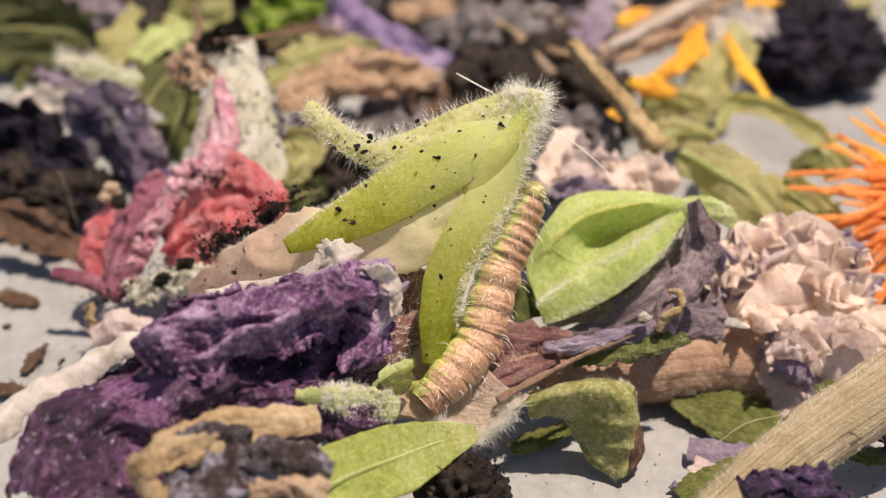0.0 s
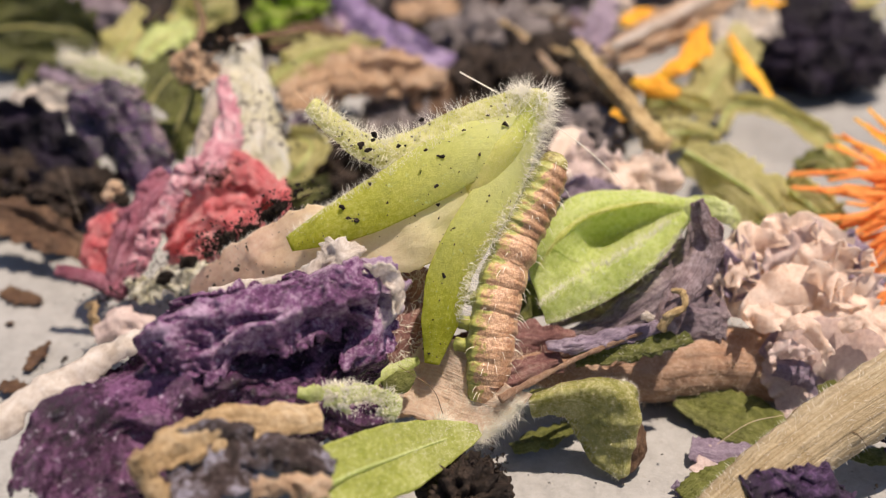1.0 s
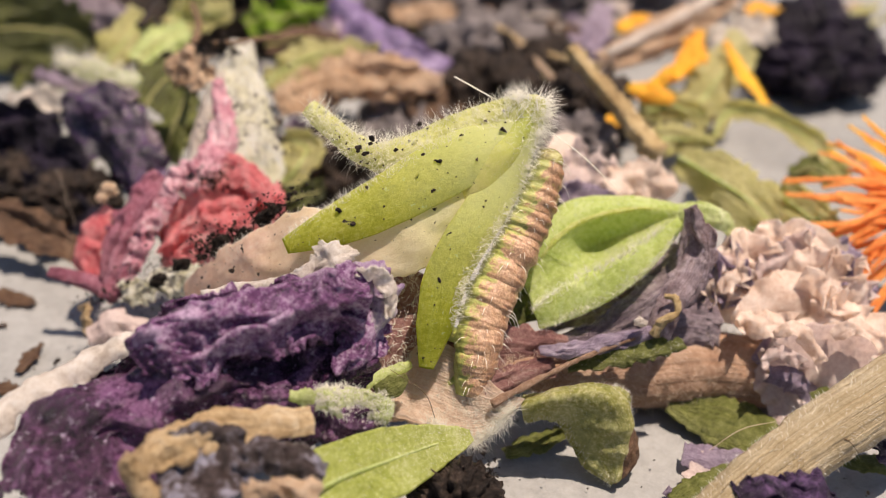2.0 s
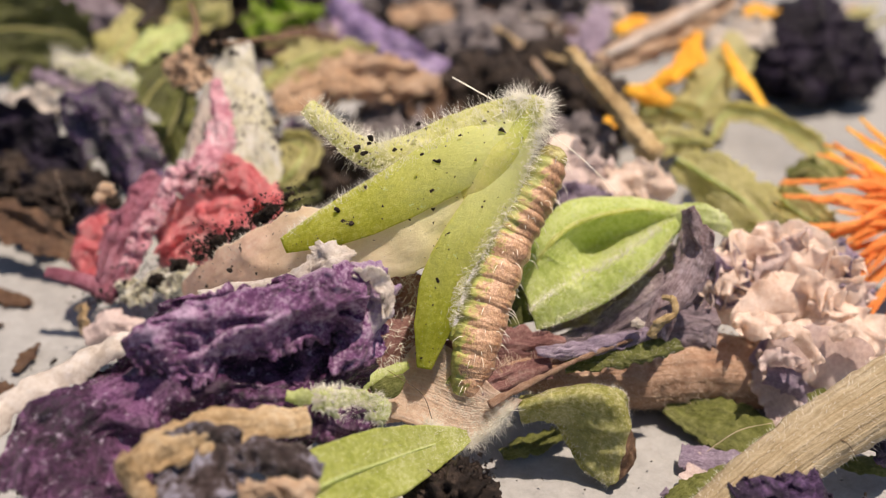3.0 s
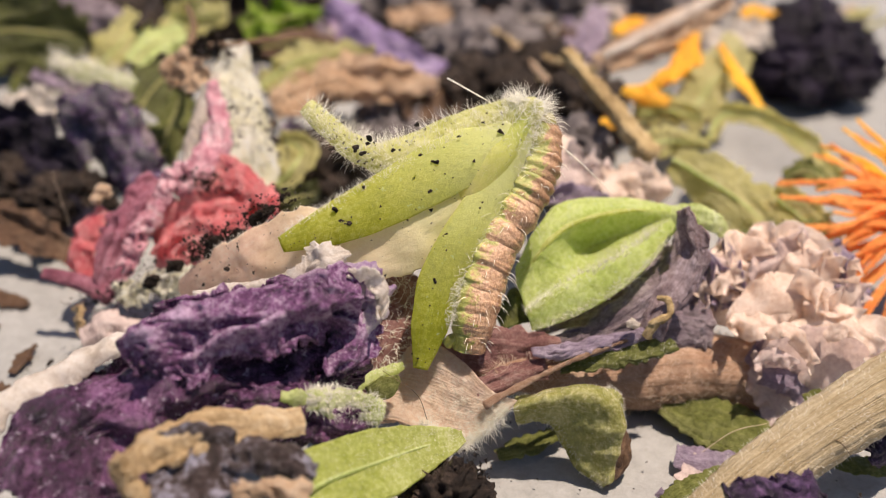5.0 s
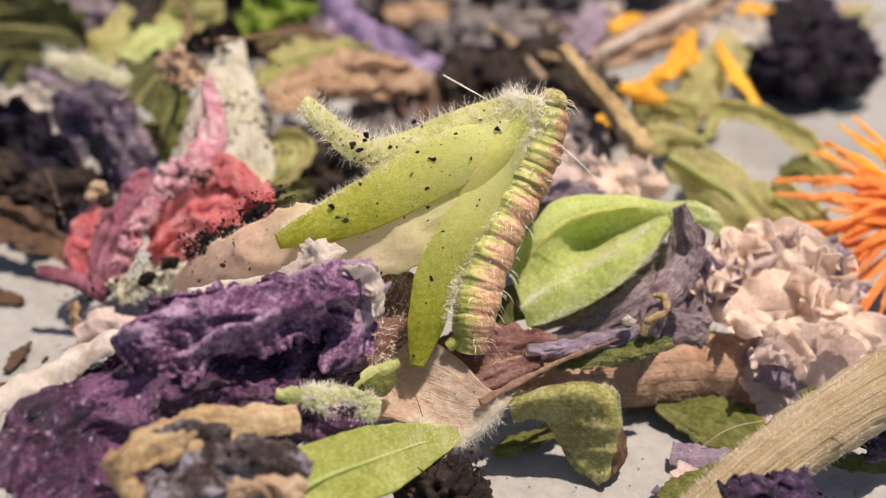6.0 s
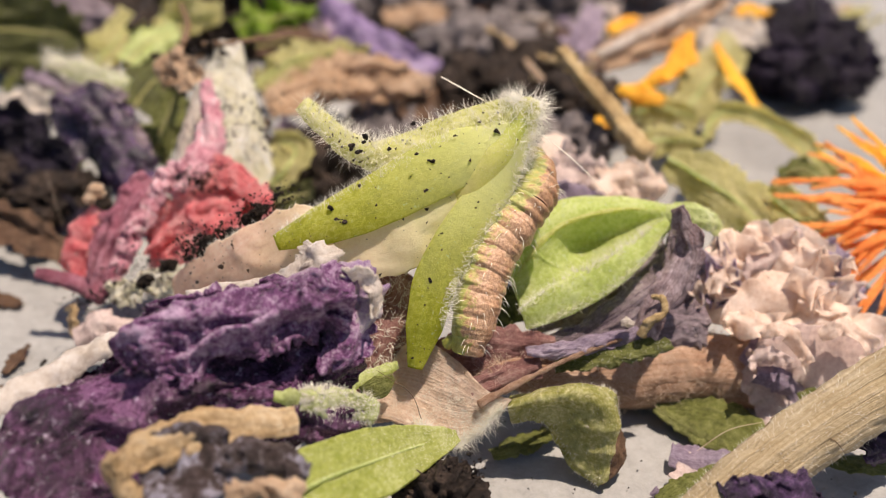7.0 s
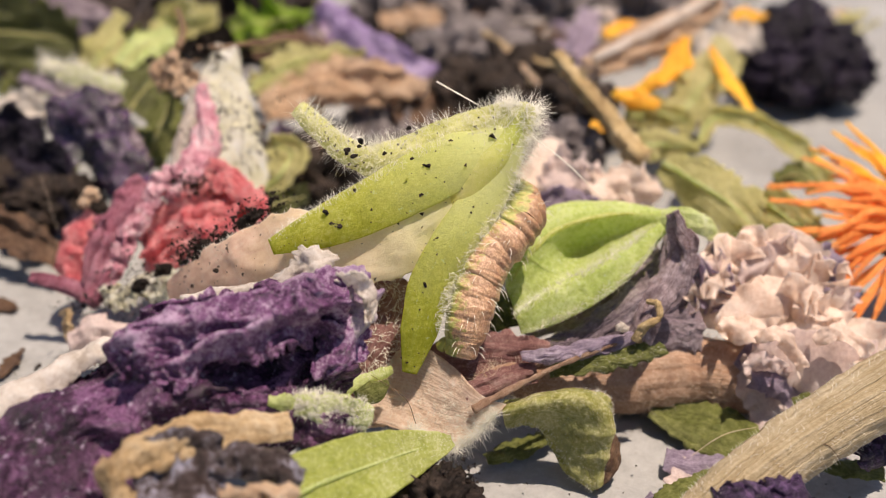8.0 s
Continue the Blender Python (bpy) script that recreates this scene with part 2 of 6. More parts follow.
SOIL = plant("dark_soil", (0.008, 0.005, 0.004), (0.025, 0.017, 0.012), (0.090, 0.062, 0.045), 700, 0, 0.65, bump=1.0, fine=4200, spec=0.25)
SOIL_GREY = plant("grey_brown_soil", (0.05, 0.042, 0.040), (0.17, 0.145, 0.14), (0.36, 0.32, 0.31), 500, 0, 0.65, bump=1.0, fine=3400, spec=0.35)
HAIR = plant("white_hair", (0.84, 0.82, 0.70), (0.89, 0.87, 0.77), (0.93, 0.92, 0.84), 300, 0.5, 0.35, bump=0.0, crinkle=0, deep=0.5)
HAIR_STRAW = plant("straw_hair", (0.68, 0.52, 0.36), (0.78, 0.64, 0.48), (0.86, 0.76, 0.62), 300, 0.45, 0.4, bump=0.0, crinkle=0, deep=0.5)
HAIR_DARK = plant("brown_fibre", (0.10, 0.05, 0.02), (0.16, 0.09, 0.04), (0.24, 0.15, 0.08), 300, 0.1, 0.5, bump=0.0, crinkle=0)


def larva_skin(name, back, back_light, belly, belly_dark, groove=0.4, edge=0.54):
    """Ring skin: brown-pink on the back (local +y), yellow-green on the belly."""
    m, nt, out = mat_start(name)
    tc = nt.nodes.new("ShaderNodeTexCoord")
    sep = nt.nodes.new("ShaderNodeSeparateXYZ")
    nt.links.new(tc.outputs["Object"], sep.inputs[0])
    wob = noise_node(nt, tc.outputs["Object"], 900, 4, 0.65, 0.5)
    fine = noise_node(nt, tc.outputs["Object"], 4200, 5, 0.7)
    side = node(nt, "ShaderNodeMath")
    side.operation = "MULTIPLY_ADD"
    side.inputs[1].default_value = 300.0
    nt.links.new(sep.outputs[1], side.inputs[0])
    nt.links.new(wob, side.inputs[2])
    fac = ramp(nt, side.outputs[0], ((edge - 0.04, (0, 0, 0)), (edge + 0.04, (1, 1, 1))))
    b = ramp(nt, fine, ((0.34, back), (0.66, back_light)))
    g = ramp(nt, wob, ((0.36, belly_dark), (0.6, belly)))
    col = mix_col(nt, fac, g, b)
    # pale line between flank and belly, darker stripe along the back
    line = ramp(nt, side.outputs[0], ((edge - 0.07, (0, 0, 0)), (edge - 0.03, (0.5, 0.5, 0.5)), (edge + 0.01, (0.5, 0.5, 0.5)), (edge + 0.06, (0, 0, 0))))
    col = mix_col(nt, line, col, (0.50, 0.42, 0.14))
    across = node(nt, "ShaderNodeMath")
    across.operation = "ABSOLUTE"
    nt.links.new(sep.outputs[0], across.inputs[0])
    wide = node(nt, "ShaderNodeMath")
    wide.operation = "MULTIPLY_ADD"
    wide.inputs[1].default_value = 900.0
    nt.links.new(across.outputs[0], wide.inputs[0])
    nt.links.new(wob, wide.inputs[2])
    stripe = ramp(nt, wide.outputs[0], ((0.70, (0.4, 0.4, 0.4)), (1.05, (0, 0, 0))))
    both = node(nt, "ShaderNodeMath")
    both.operation = "MULTIPLY"
    nt.links.new(stripe, both.inputs[0])
    nt.links.new(fac, both.inputs[1])
    col = mix_col(nt, both.outputs[0], col, (0.30, 0.135, 0.07))
    # dark fold between the segments
    away = node(nt, "ShaderNodeMath")
    away.operation = "ABSOLUTE"
    nt.links.new(sep.outputs[2], away.inputs[0])
    far = node(nt, "ShaderNodeMath")
    far.operation = "MULTIPLY_ADD"
    far.inputs[1].default_value = 900.0
    nt.links.new(away.outputs[0], far.inputs[0])
    nt.links.new(wob, far.inputs[2])
    band = ramp(nt, far.outputs[0], ((1.38, (0, 0, 0)), (1.46, (groove, groove, groove))))
    col = mix_col(nt, band, col, (0.12, 0.085, 0.02))
    bp = node(nt, "ShaderNodeBump", Strength=0.6, Distance=0.0002)
    nt.links.new(fine, bp.inputs["Height"])
    bs = node(nt, "ShaderNodeBsdfPrincipled", Roughness=0.30)
    bs.inputs["Specular IOR Level"].default_value = 0.6
    bs.inputs["Subsurface Weight"].default_value = 0.2
    bs.inputs["Subsurface Scale"].default_value = 0.0006
    bs.inputs["Subsurface Radius"].default_value = (1.0, 0.6, 0.3)
    nt.links.new(col, bs.inputs["Base Color"])
    nt.links.new(bp.outputs["Normal"], bs.inputs["Normal"])
    nt.links.new(bs.outputs[0], out.inputs["Surface"])
    return m


LARVA = larva_skin("larva_skin", (0.35, 0.185, 0.095), (0.68, 0.45, 0.28), (0.44, 0.46, 0.13), (0.28, 0.30, 0.06), 0.55, 0.65)
# front skin darker: partly its own brown, partly the calyx's shadow painted in
LARVA_FRONT = larva_skin("larva_front_skin", (0.22, 0.115, 0.055), (0.52, 0.32, 0.18), (0.42, 0.43, 0.13), (0.24, 0.26, 0.06), 0.7, 0.74)
LARVA_HEAD = plant("larva_head", (0.18, 0.14, 0.045), (0.38, 0.34, 0.11), (0.58, 0.55, 0.26), 900, 0.15, 0.3, speck=(0.10, 0.06, 0.02), speck_at=0.70, bump=0.3, crinkle=0)

# ---- shapes: all lengths below in millimetres ----
MM = 0.001
FACING = (0.0, -0.85, 0.53)
UPWARD = (0.0, -0.25, 0.97)


def hash3(i, seed):
    n = (i[..., 0] * 374761393 + i[..., 1] * 668265263 + i[..., 2] * 1274126177 + seed * 974634777) & 0xFFFFFFFF
    n = ((n ^ (n >> 13)) * 1103515245) & 0xFFFFFFFF
    n = ((n ^ (n >> 15)) * 277803737) & 0xFFFFFFFF
    return (n ^ (n >> 16)) / 4294967296.0


def grain(p, seed):
    """Smooth noise from 0 to 1 at points p (..., 3)."""
    i = np.floor(p).astype(np.int64)
    f = p - i
    f = f * f * (3 - 2 * f)
    total = 0.0
    for dx in (0, 1):
        for dy in (0, 1):
            for dz in (0, 1):
                w = (f[..., 0] if dx else 1 - f[..., 0]) * (f[..., 1] if dy else 1 - f[..., 1]) * (f[..., 2] if dz else 1 - f[..., 2])
                total = total + w * hash3(i + np.array((dx, dy, dz)), seed)
    return total


def layers(p, seed, octaves=4, gain=0.5):
    return sum(gain ** k * (grain(p * 2.03 ** k, seed + 7 * k) - 0.5) for k in range(octaves))


def creases(p, seed, octaves=5, gain=0.5):
    """Sharp folds, as in crumpled tissue."""
    return sum(gain ** k * (0.5 - np.abs(2 * grain(p * 1.93 ** k, seed + 11 * k) - 1)) for k in range(octaves))


def spline(points, n):
    p = np.array(points, float)
    if len(p) == 2:
        return p[0] + (p[1] - p[0]) * np.linspace(0, 1, n)[:, None]
    p = np.vstack([2 * p[0] - p[1], p, 2 * p[-1] - p[-2]])
    k = len(p) - 3
    s = np.linspace(0, k - 1e-9, n)
    i = s.astype(int)
    t = (s - i)[:, None]
    a, b, c, d = p[i], p[i + 1], p[i + 2], p[i + 3]
    return 0.5 * (2 * b + (c - a) * t + (2 * a - 5 * b + 4 * c - d) * t ** 2 + (3 * b - a - 3 * c + d) * t ** 3)


def along(values, n):
    v = np.array(values, float)
    return np.interp(np.linspace(0, 1, n), np.linspace(0, 1, len(v)), v)


def unit(v):
    return v / np.maximum(np.linalg.norm(v, axis=-1, keepdims=True), 1e-9)


def normals_of(g):
    return unit(np.cross(np.gradient(g, axis=0), np.gradient(g, axis=1)))


def shell(g, thick, closed=False):
    """A skin with thickness over a grid of points; closed joins its two long sides."""
    nu, nv = g.shape[:2]
    nrm = normals_of(g)
    if closed:
        nrm = unit(np.cross(np.gradient(g, axis=0), np.roll(g, -1, 1) - np.roll(g, 1, 1)))
    top, low = g + nrm * thick / 2, g - nrm * thick / 2
    idx = np.arange(nu * nv).reshape(nu, nv)
    if closed:
        idx = np.hstack([idx, idx[:, :1]])
    a, b, c, d = idx[:-1, :-1], idx[1:, :-1], idx[1:, 1:], idx[:-1, 1:]
    quads = np.stack([a, b, c, d], -1).reshape(-1, 4)
    m = nu * nv
    faces = [quads, quads[:, ::-1] + m]
    rims = [idx[0, ::-1], idx[-1]] if closed else [idx[0, ::-1], idx[:, 0], idx[-1], idx[::-1, -1]]
    for e in rims:
        faces.append(np.stack([e[:-1], e[1:], e[1:] + m, e[:-1] + m], -1)[:, ::-1])
    uv = np.stack(np.meshgrid(np.linspace(0, 1, nu), np.linspace(0, 1, nv), indexing="ij"), -1).reshape(-1, 2)
    return {"v": np.vstack([top.reshape(-1, 3), low.reshape(-1, 3)]), "f": np.vstack(faces), "uv": np.vstack([uv, uv]), "grid": g, "nrm": nrm}


def sheet(points, widths, face=FACING, cup=0.0, crumple=0.0, size=3.0, ragged=0.0, ruffle=0.0, waves=5.0, lift=0.0, thick=0.16, n=(64, 32),
          seed=1, twist=0.0, folds=0.0, fold_size=1.6):
    """A petal or leaf: a strip along points, half as wide as widths, turned to face, bent across by cup radians, crumpled and ruffled."""
    nu, nv = n
    c = spline(points, nu)
    t = unit(np.gradient(c, axis=0))
    faces = np.array(face, float).reshape(-1, 3)
    fn = np.stack([along(faces[:, k], nu) for k in range(3)], 1)
    s = unit(np.cross(t, fn))
    nr = unit(np.cross(s, t))
    if twist:
        a = np.linspace(0, twist, nu)[:, None]
        s, nr = s * np.cos(a) + nr * np.sin(a), nr * np.cos(a) - s * np.sin(a)
    w = along(widths, nu)
    v = np.linspace(-1, 1, nv)
    u = np.linspace(0, 1, nu)
    uu, vv = np.meshgrid(u, v, indexing="ij")
    edge = np.ones_like(uu)
    if ragged:
        q = np.stack([uu * 14, np.sign(vv) * 3.1, 0 * uu], -1)
        edge = 1 + ragged * 2 * layers(q, seed + 5, 4, 0.6) * np.abs(vv) ** 2
    ww = w[:, None] * edge
    if abs(cup) > 1e-3:
        x = np.sin(vv * cup / 2) / (cup / 2)
        z = -(1 - np.cos(vv * cup / 2)) / (abs(cup) / 2) * np.sign(cup)
    else:
        x, z = vv, 0 * vv
    g = c[:, None] + s[:, None] * (x * ww)[..., None] + nr[:, None] * (z * ww + lift * vv * ww)[..., None]
    if folds:
        arc = np.concatenate([[0], np.cumsum(np.linalg.norm(np.diff(c, axis=0), axis=1))])
        q = np.stack([np.repeat(arc[:, None], nv, 1) / (fold_size * 3.2), vv * ww / fold_size, 0 * uu + seed], -1)
        q[..., 1] += 0.5 * grain(q * (2.0, 0.3, 1.0), seed + 40)
        g = g + nr[:, None] * (folds * creases(q, seed + 41, 3, 0.45))[..., None]
    if ruffle:
        q = np.stack([uu * waves, np.sign(vv) * 2.3, 0 * uu], -1)
        g = g + nr[:, None] * (ruffle * 2 * layers(q, seed + 3, 2, 0.35) * np.abs(vv) ** 1.5)[..., None]
    if crumple:
        q = g / size
        for k, d in enumerate((nr, s, t)):
            amp = crumple * (1.0, 0.55, 0.45)[k]
            g = g + d[:, None] * (amp * creases(q, seed + 31 * k))[..., None]
    made = shell(g, thick)
    made["nrm"] = -made["nrm"]
    return made


def loft(rails, n=(80, 44), crumple=0.0, size=3.0, thick=0.25, seed=1):
    """A leaf drawn through rails that run along it, rounded across."""
    lines = np.stack([spline(r, n[0]) for r in rails], 0)
    g = np.stack([spline(lines[:, k], n[1]) for k in range(n[0])], 0)
    nr = normals_of(g)
    if float((nr * np.array(FACING)).sum(-1).mean()) < 0:
        nr = -nr
    g = g + nr * (crumple * creases(g / size, seed))[..., None]
    made = shell(g, thick)
    made["nrm"] = nr
    return made


def fleck(center, size, seed):
    """A flake of soil: a few small crumbs stuck together, drawn out one way."""
    rng = np.random.default_rng(seed + 900)
    d = unit(rng.normal(0, 1, 3) * (1.0, 0.4, 0.8)) * size
    shapes = []
    for k in range(5):
        p = np.array(center, float) + d * rng.uniform(-0.75, 0.75) + rng.normal(0, 0.18, 3) * size
        r = size * rng.uniform(0.16, 0.42)
        shapes.append(lump(p, (r, r * rng.uniform(0.4, 0.8), r * rng.uniform(0.4, 1.0)), 0.9, 0.7 * r, seed=seed * 7 + k, level=2))
    return join_shapes(shapes)


def join_shapes(shapes):
    v, f, o = [], [], 0
    for s in shapes:
        v.append(s["v"])
        f += [[i + o for i in q] for q in (s["f"] if isinstance(s["f"], list) else s["f"].tolist())]
        o += len(s["v"])
    return {"v": np.vstack(v), "f": f, "uv": None}


def tube(points, radii, around=28, n=60, flutes=0, depth=0.0, rough=0.0, size=2.0, flat=1.0, face=FACING, seed=1, thick=None, caps=True, tears=0.0):
    """A round stem or tube along points, fluted and roughened; solid unless thick is given."""
    c = spline(points, n)
    t = unit(np.gradient(c, axis=0))
    s = unit(np.cross(t, np.array(face, float)))
    nr = unit(np.cross(s, t))
    r = along(radii, n)
    a = np.linspace(0, 2 * math.pi, around, endpoint=False)
    k = 1 + (depth * np.cos(a * flutes) if flutes else 0 * a)
    ring = s[:, None] * np.cos(a)[None, :, None] + nr[:, None] * (np.sin(a) * flat)[None, :, None]
    g = c[:, None] + ring * (r[:, None] * k[None])[..., None]
    if rough:
        g = g + ring * (rough * (layers(g / size, seed) + 0.5 * creases(g / size / 0.6, seed + 9)))[..., None]
    if tears:
        pull = np.linspace(0, 1, n)[:, None] ** 6 * tears * grain(np.stack([a * 2.2, 0 * a, 0 * a], -1), seed + 4)[None]
        g = g + t[:, None] * pull[..., None]
    if thick:
        return shell(g, thick, closed=True)
    idx = np.arange(n * around).reshape(n, around)
    b = np.roll(idx, -1, 1)
    quads = np.stack([idx[:-1], b[:-1], b[1:], idx[1:]], -1).reshape(-1, 4)
    v = g.reshape(-1, 3)
    faces = quads.tolist()
    if caps:
        v = np.vstack([v, c[0] - t[0] * r[0] * 0.35, c[-1] + t[-1] * r[-1] * 0.35])
        m = n * around
        faces += [[idx[0, j], m, b[0, j]] for j in range(around)] + [[idx[-1, j], b[-1, j], m + 1] for j in range(around)]
    uv = np.stack(np.meshgrid(np.linspace(0, 1, n), np.linspace(0, 1, around), indexing="ij"), -1).reshape(-1, 2)
    uv = np.vstack([uv, (0, 0.5), (1, 0.5)]) if caps else uv
    return {"v": v, "f": faces, "uv": uv, "grid": g, "nrm": ring}


def lump(center, radii, amp=0.3, size=1.5, seed=1, level=4, sharp=True):
    """A clod or wad: a ball pushed out of shape by folds."""
    bm = bmesh.new()
    bmesh.ops.create_icosphere(bm, subdivisions=level, radius=1.0)
    v = np.array([p.co[:] for p in bm.verts])
    f = [[p.index for p in q.verts] for q in bm.faces]
    bm.free()
    d = v * np.array(radii, float)
    h = (creases if sharp else layers)(d / size + seed * 3.7, seed, 6, 0.66) + 0.8 * layers(d / size / 1.8, seed + 2)
    d = d + unit(v) * (amp * float(np.mean(radii)) * h)[:, None]
    return {"v": d + np.array(center, float), "f": f, "uv": None, "grid": d[None] + np.array(center, float), "nrm": unit(v)[None]}


def fuzz(geo, count, length, radius=0.018, seed=1, edge=0.0, lean=0.5, where=None, side=1.0, droop=0.0, rim=0.5, band=None):
    """Fine hairs on a skin: bent, tapered, each its own shape. edge > 0 keeps them to the rims (rim: the share on the first one); where limits them along u."""
    rng = np.random.default_rng(seed)
    g, nrm = geo["grid"], geo["nrm"]
    nu, nv = g.shape[:2]
    lo, hi = where or (0.0, 1.0)
    iu = (rng.uniform(lo, hi, count) * (nu - 1)).astype(int)
    rv = rng.uniform(0, 1, count)
    if edge:
        rv = np.where(rng.uniform(0, 1, count) < rim, rv * edge, 1 - rv * edge)
    if band:
        rv = band[0] + (band[1] - band[0]) * rv
    iv = (rv * (nv - 1)).astype(int)
    p, d = g[iu, iv], nrm[iu, iv] * side
    if edge:
        out = unit(g[iu, iv] - g[iu, nv // 2])
        d = unit(d * 0.6 + out)
    d = unit(d + lean * rng.normal(0, 0.6, (count, 3)))
    ln = length * rng.uniform(0.45, 1.25, count)[:, None]
    bend = unit(np.cross(d, rng.normal(0, 1, (count, 3))))
    e1 = unit(np.cross(d, bend + 0.01))
    e2 = np.cross(d, e1)
    mid = p + d * ln * 0.55 + bend * ln * 0.06
    end = p + d * ln + bend * ln * rng.uniform(0.1, 0.45, count)[:, None] - np.array((0, 0, droop)) * ln
    rows = []
    for base, r in ((p, radius), (mid, radius * 0.7)):
        for k in range(3):
            a = 2 * math.pi * k / 3
            rows.append(base + (e1 * math.cos(a) + e2 * math.sin(a)) * r)
    rows.append(end)
    v = np.stack(rows, 1).reshape(-1, 3)
    o = np.arange(count)[:, None] * 7
    faces = []
    for k in range(3):
        j = (k + 1) % 3
        faces += (o + np.array([k, j, 3 + j])).tolist() + (o + np.array([k, 3 + j, 3 + k])).tolist() + (o + np.array([3 + k, 3 + j, 6])).tolist()
    return {"v": v, "f": faces, "uv": None}


def grains_on(points, size, seed=1, spread=0.3):
    """Many tiny angular grains, joined."""
    rng = np.random.default_rng(seed)
    t = np.array([(1, 1, 1), (1, -1, -1), (-1, 1, -1), (-1, -1, 1)], float) * 0.6
    p = np.array(points, float)
    n = len(p)
    s = size * rng.lognormal(0, 0.5, n)[:, None, None]
    v = t[None] * s * rng.uniform(0.4, 1.4, (n, 4, 3)) + rng.normal(0, 0.3, (n, 4, 3)) * s + (p + rng.normal(0, spread, p.shape))[:, None]
    o = np.arange(n)[:, None, None] * 4
    f = (o + np.array([(0, 1, 2), (0, 3, 1), (0, 2, 3), (1, 3, 2)])[None]).reshape(-1, 3)
    return {"v": v.reshape(-1, 3), "f": f, "uv": None}


def mesh_of(name, geo, material, origin):
    me = bpy.data.meshes.new(name)
    f = geo["f"]
    me.from_pydata(((geo["v"] - origin) * MM).tolist(), [], f if isinstance(f, list) else f.tolist())
    if geo.get("uv") is not None:
        layer = me.uv_layers.new(name="UVMap")
        loops = np.empty(len(me.loops), np.int32)
        me.loops.foreach_get("vertex_index", loops)
        layer.data.foreach_set("uv", geo["uv"][loops].astype(np.float32).ravel())
    me.polygons.foreach_set("use_smooth", np.ones(len(me.polygons), bool))
    me.materials.append(material)
    me.update()
    return me


def part(name, geo, material, parent, origin, label="", kind=""):
    ob = new(name, mesh_of(name, geo, material, origin))
    ob.parent = parent
    return tagged(ob, label, "", "", kind)


def thing(name, label, category, parts, group="", kind="", base=None):
    """One thing. parts: rows of (name, shape, material[, label[, sub-parts]]); a single row becomes the thing's own mesh."""
    allv = np.vstack([row[1]["v"] for row in parts])
    origin = np.array(base, float) if base is not None else np.array((allv[:, 0].mean(), allv[:, 1].mean(), allv[:, 2].min()))
    if len(parts) == 1 and len(parts[0]) < 5:
        root = new(name, mesh_of(name, parts[0][1], parts[0][2], origin))
    elif len(parts) == 1:
        root = new(name, mesh_of(name, parts[0][1], parts[0][2], origin))
        for sub in parts[0][4]:
            part(sub[0], sub[1], sub[2], root, origin, sub[3] if len(sub) > 3 else "", "stuff" if sub[0] in ("fuzz", "grains") else "")
    else:
        root = new(name)
        root.empty_display_size = 0.002
        for row in parts:
            ob = part(row[0], row[1], row[2], root, origin, row[3] if len(row) > 3 else "", "stuff" if row[0] in ("fuzz", "grains") else "")
            for sub in (row[4] if len(row) > 4 else ()):
                part(sub[0], sub[1], sub[2], ob, origin, sub[3] if len(sub) > 3 else "", "stuff" if sub[0] in ("fuzz", "grains") else "")
    root.location = Vector(origin) * MM
    return tagged(root, label, category, group, kind)


# ---- the slab ----
def build_slab():
    n = 90
    # fine near the middle, coarse towards the far rim
    k = np.linspace(-1, 1, n)
    line = np.sign(k) * (np.abs(k) * 160 + np.abs(k) ** 9 * 240)
    x, y = np.meshgrid(line, line + 90, indexing="ij")
    z = 0.25 * layers(np.stack([x, y, 0 * x], -1) / 14, 3, 3) - 0.35
    g = np.stack([x, y, z], -1)
    thing("ground", "pale grey stone slab with faint stains and specks", "ground", [("ground", shell(g[:, ::-1] - (0, 0, 4.0), 8.0), SLAB)], kind="structure")


build_slab()


# ---- green calyx with its corolla: tips with the caterpillar's weight ----
CALYX_BASE = (1.0, 66.0, 3.0)


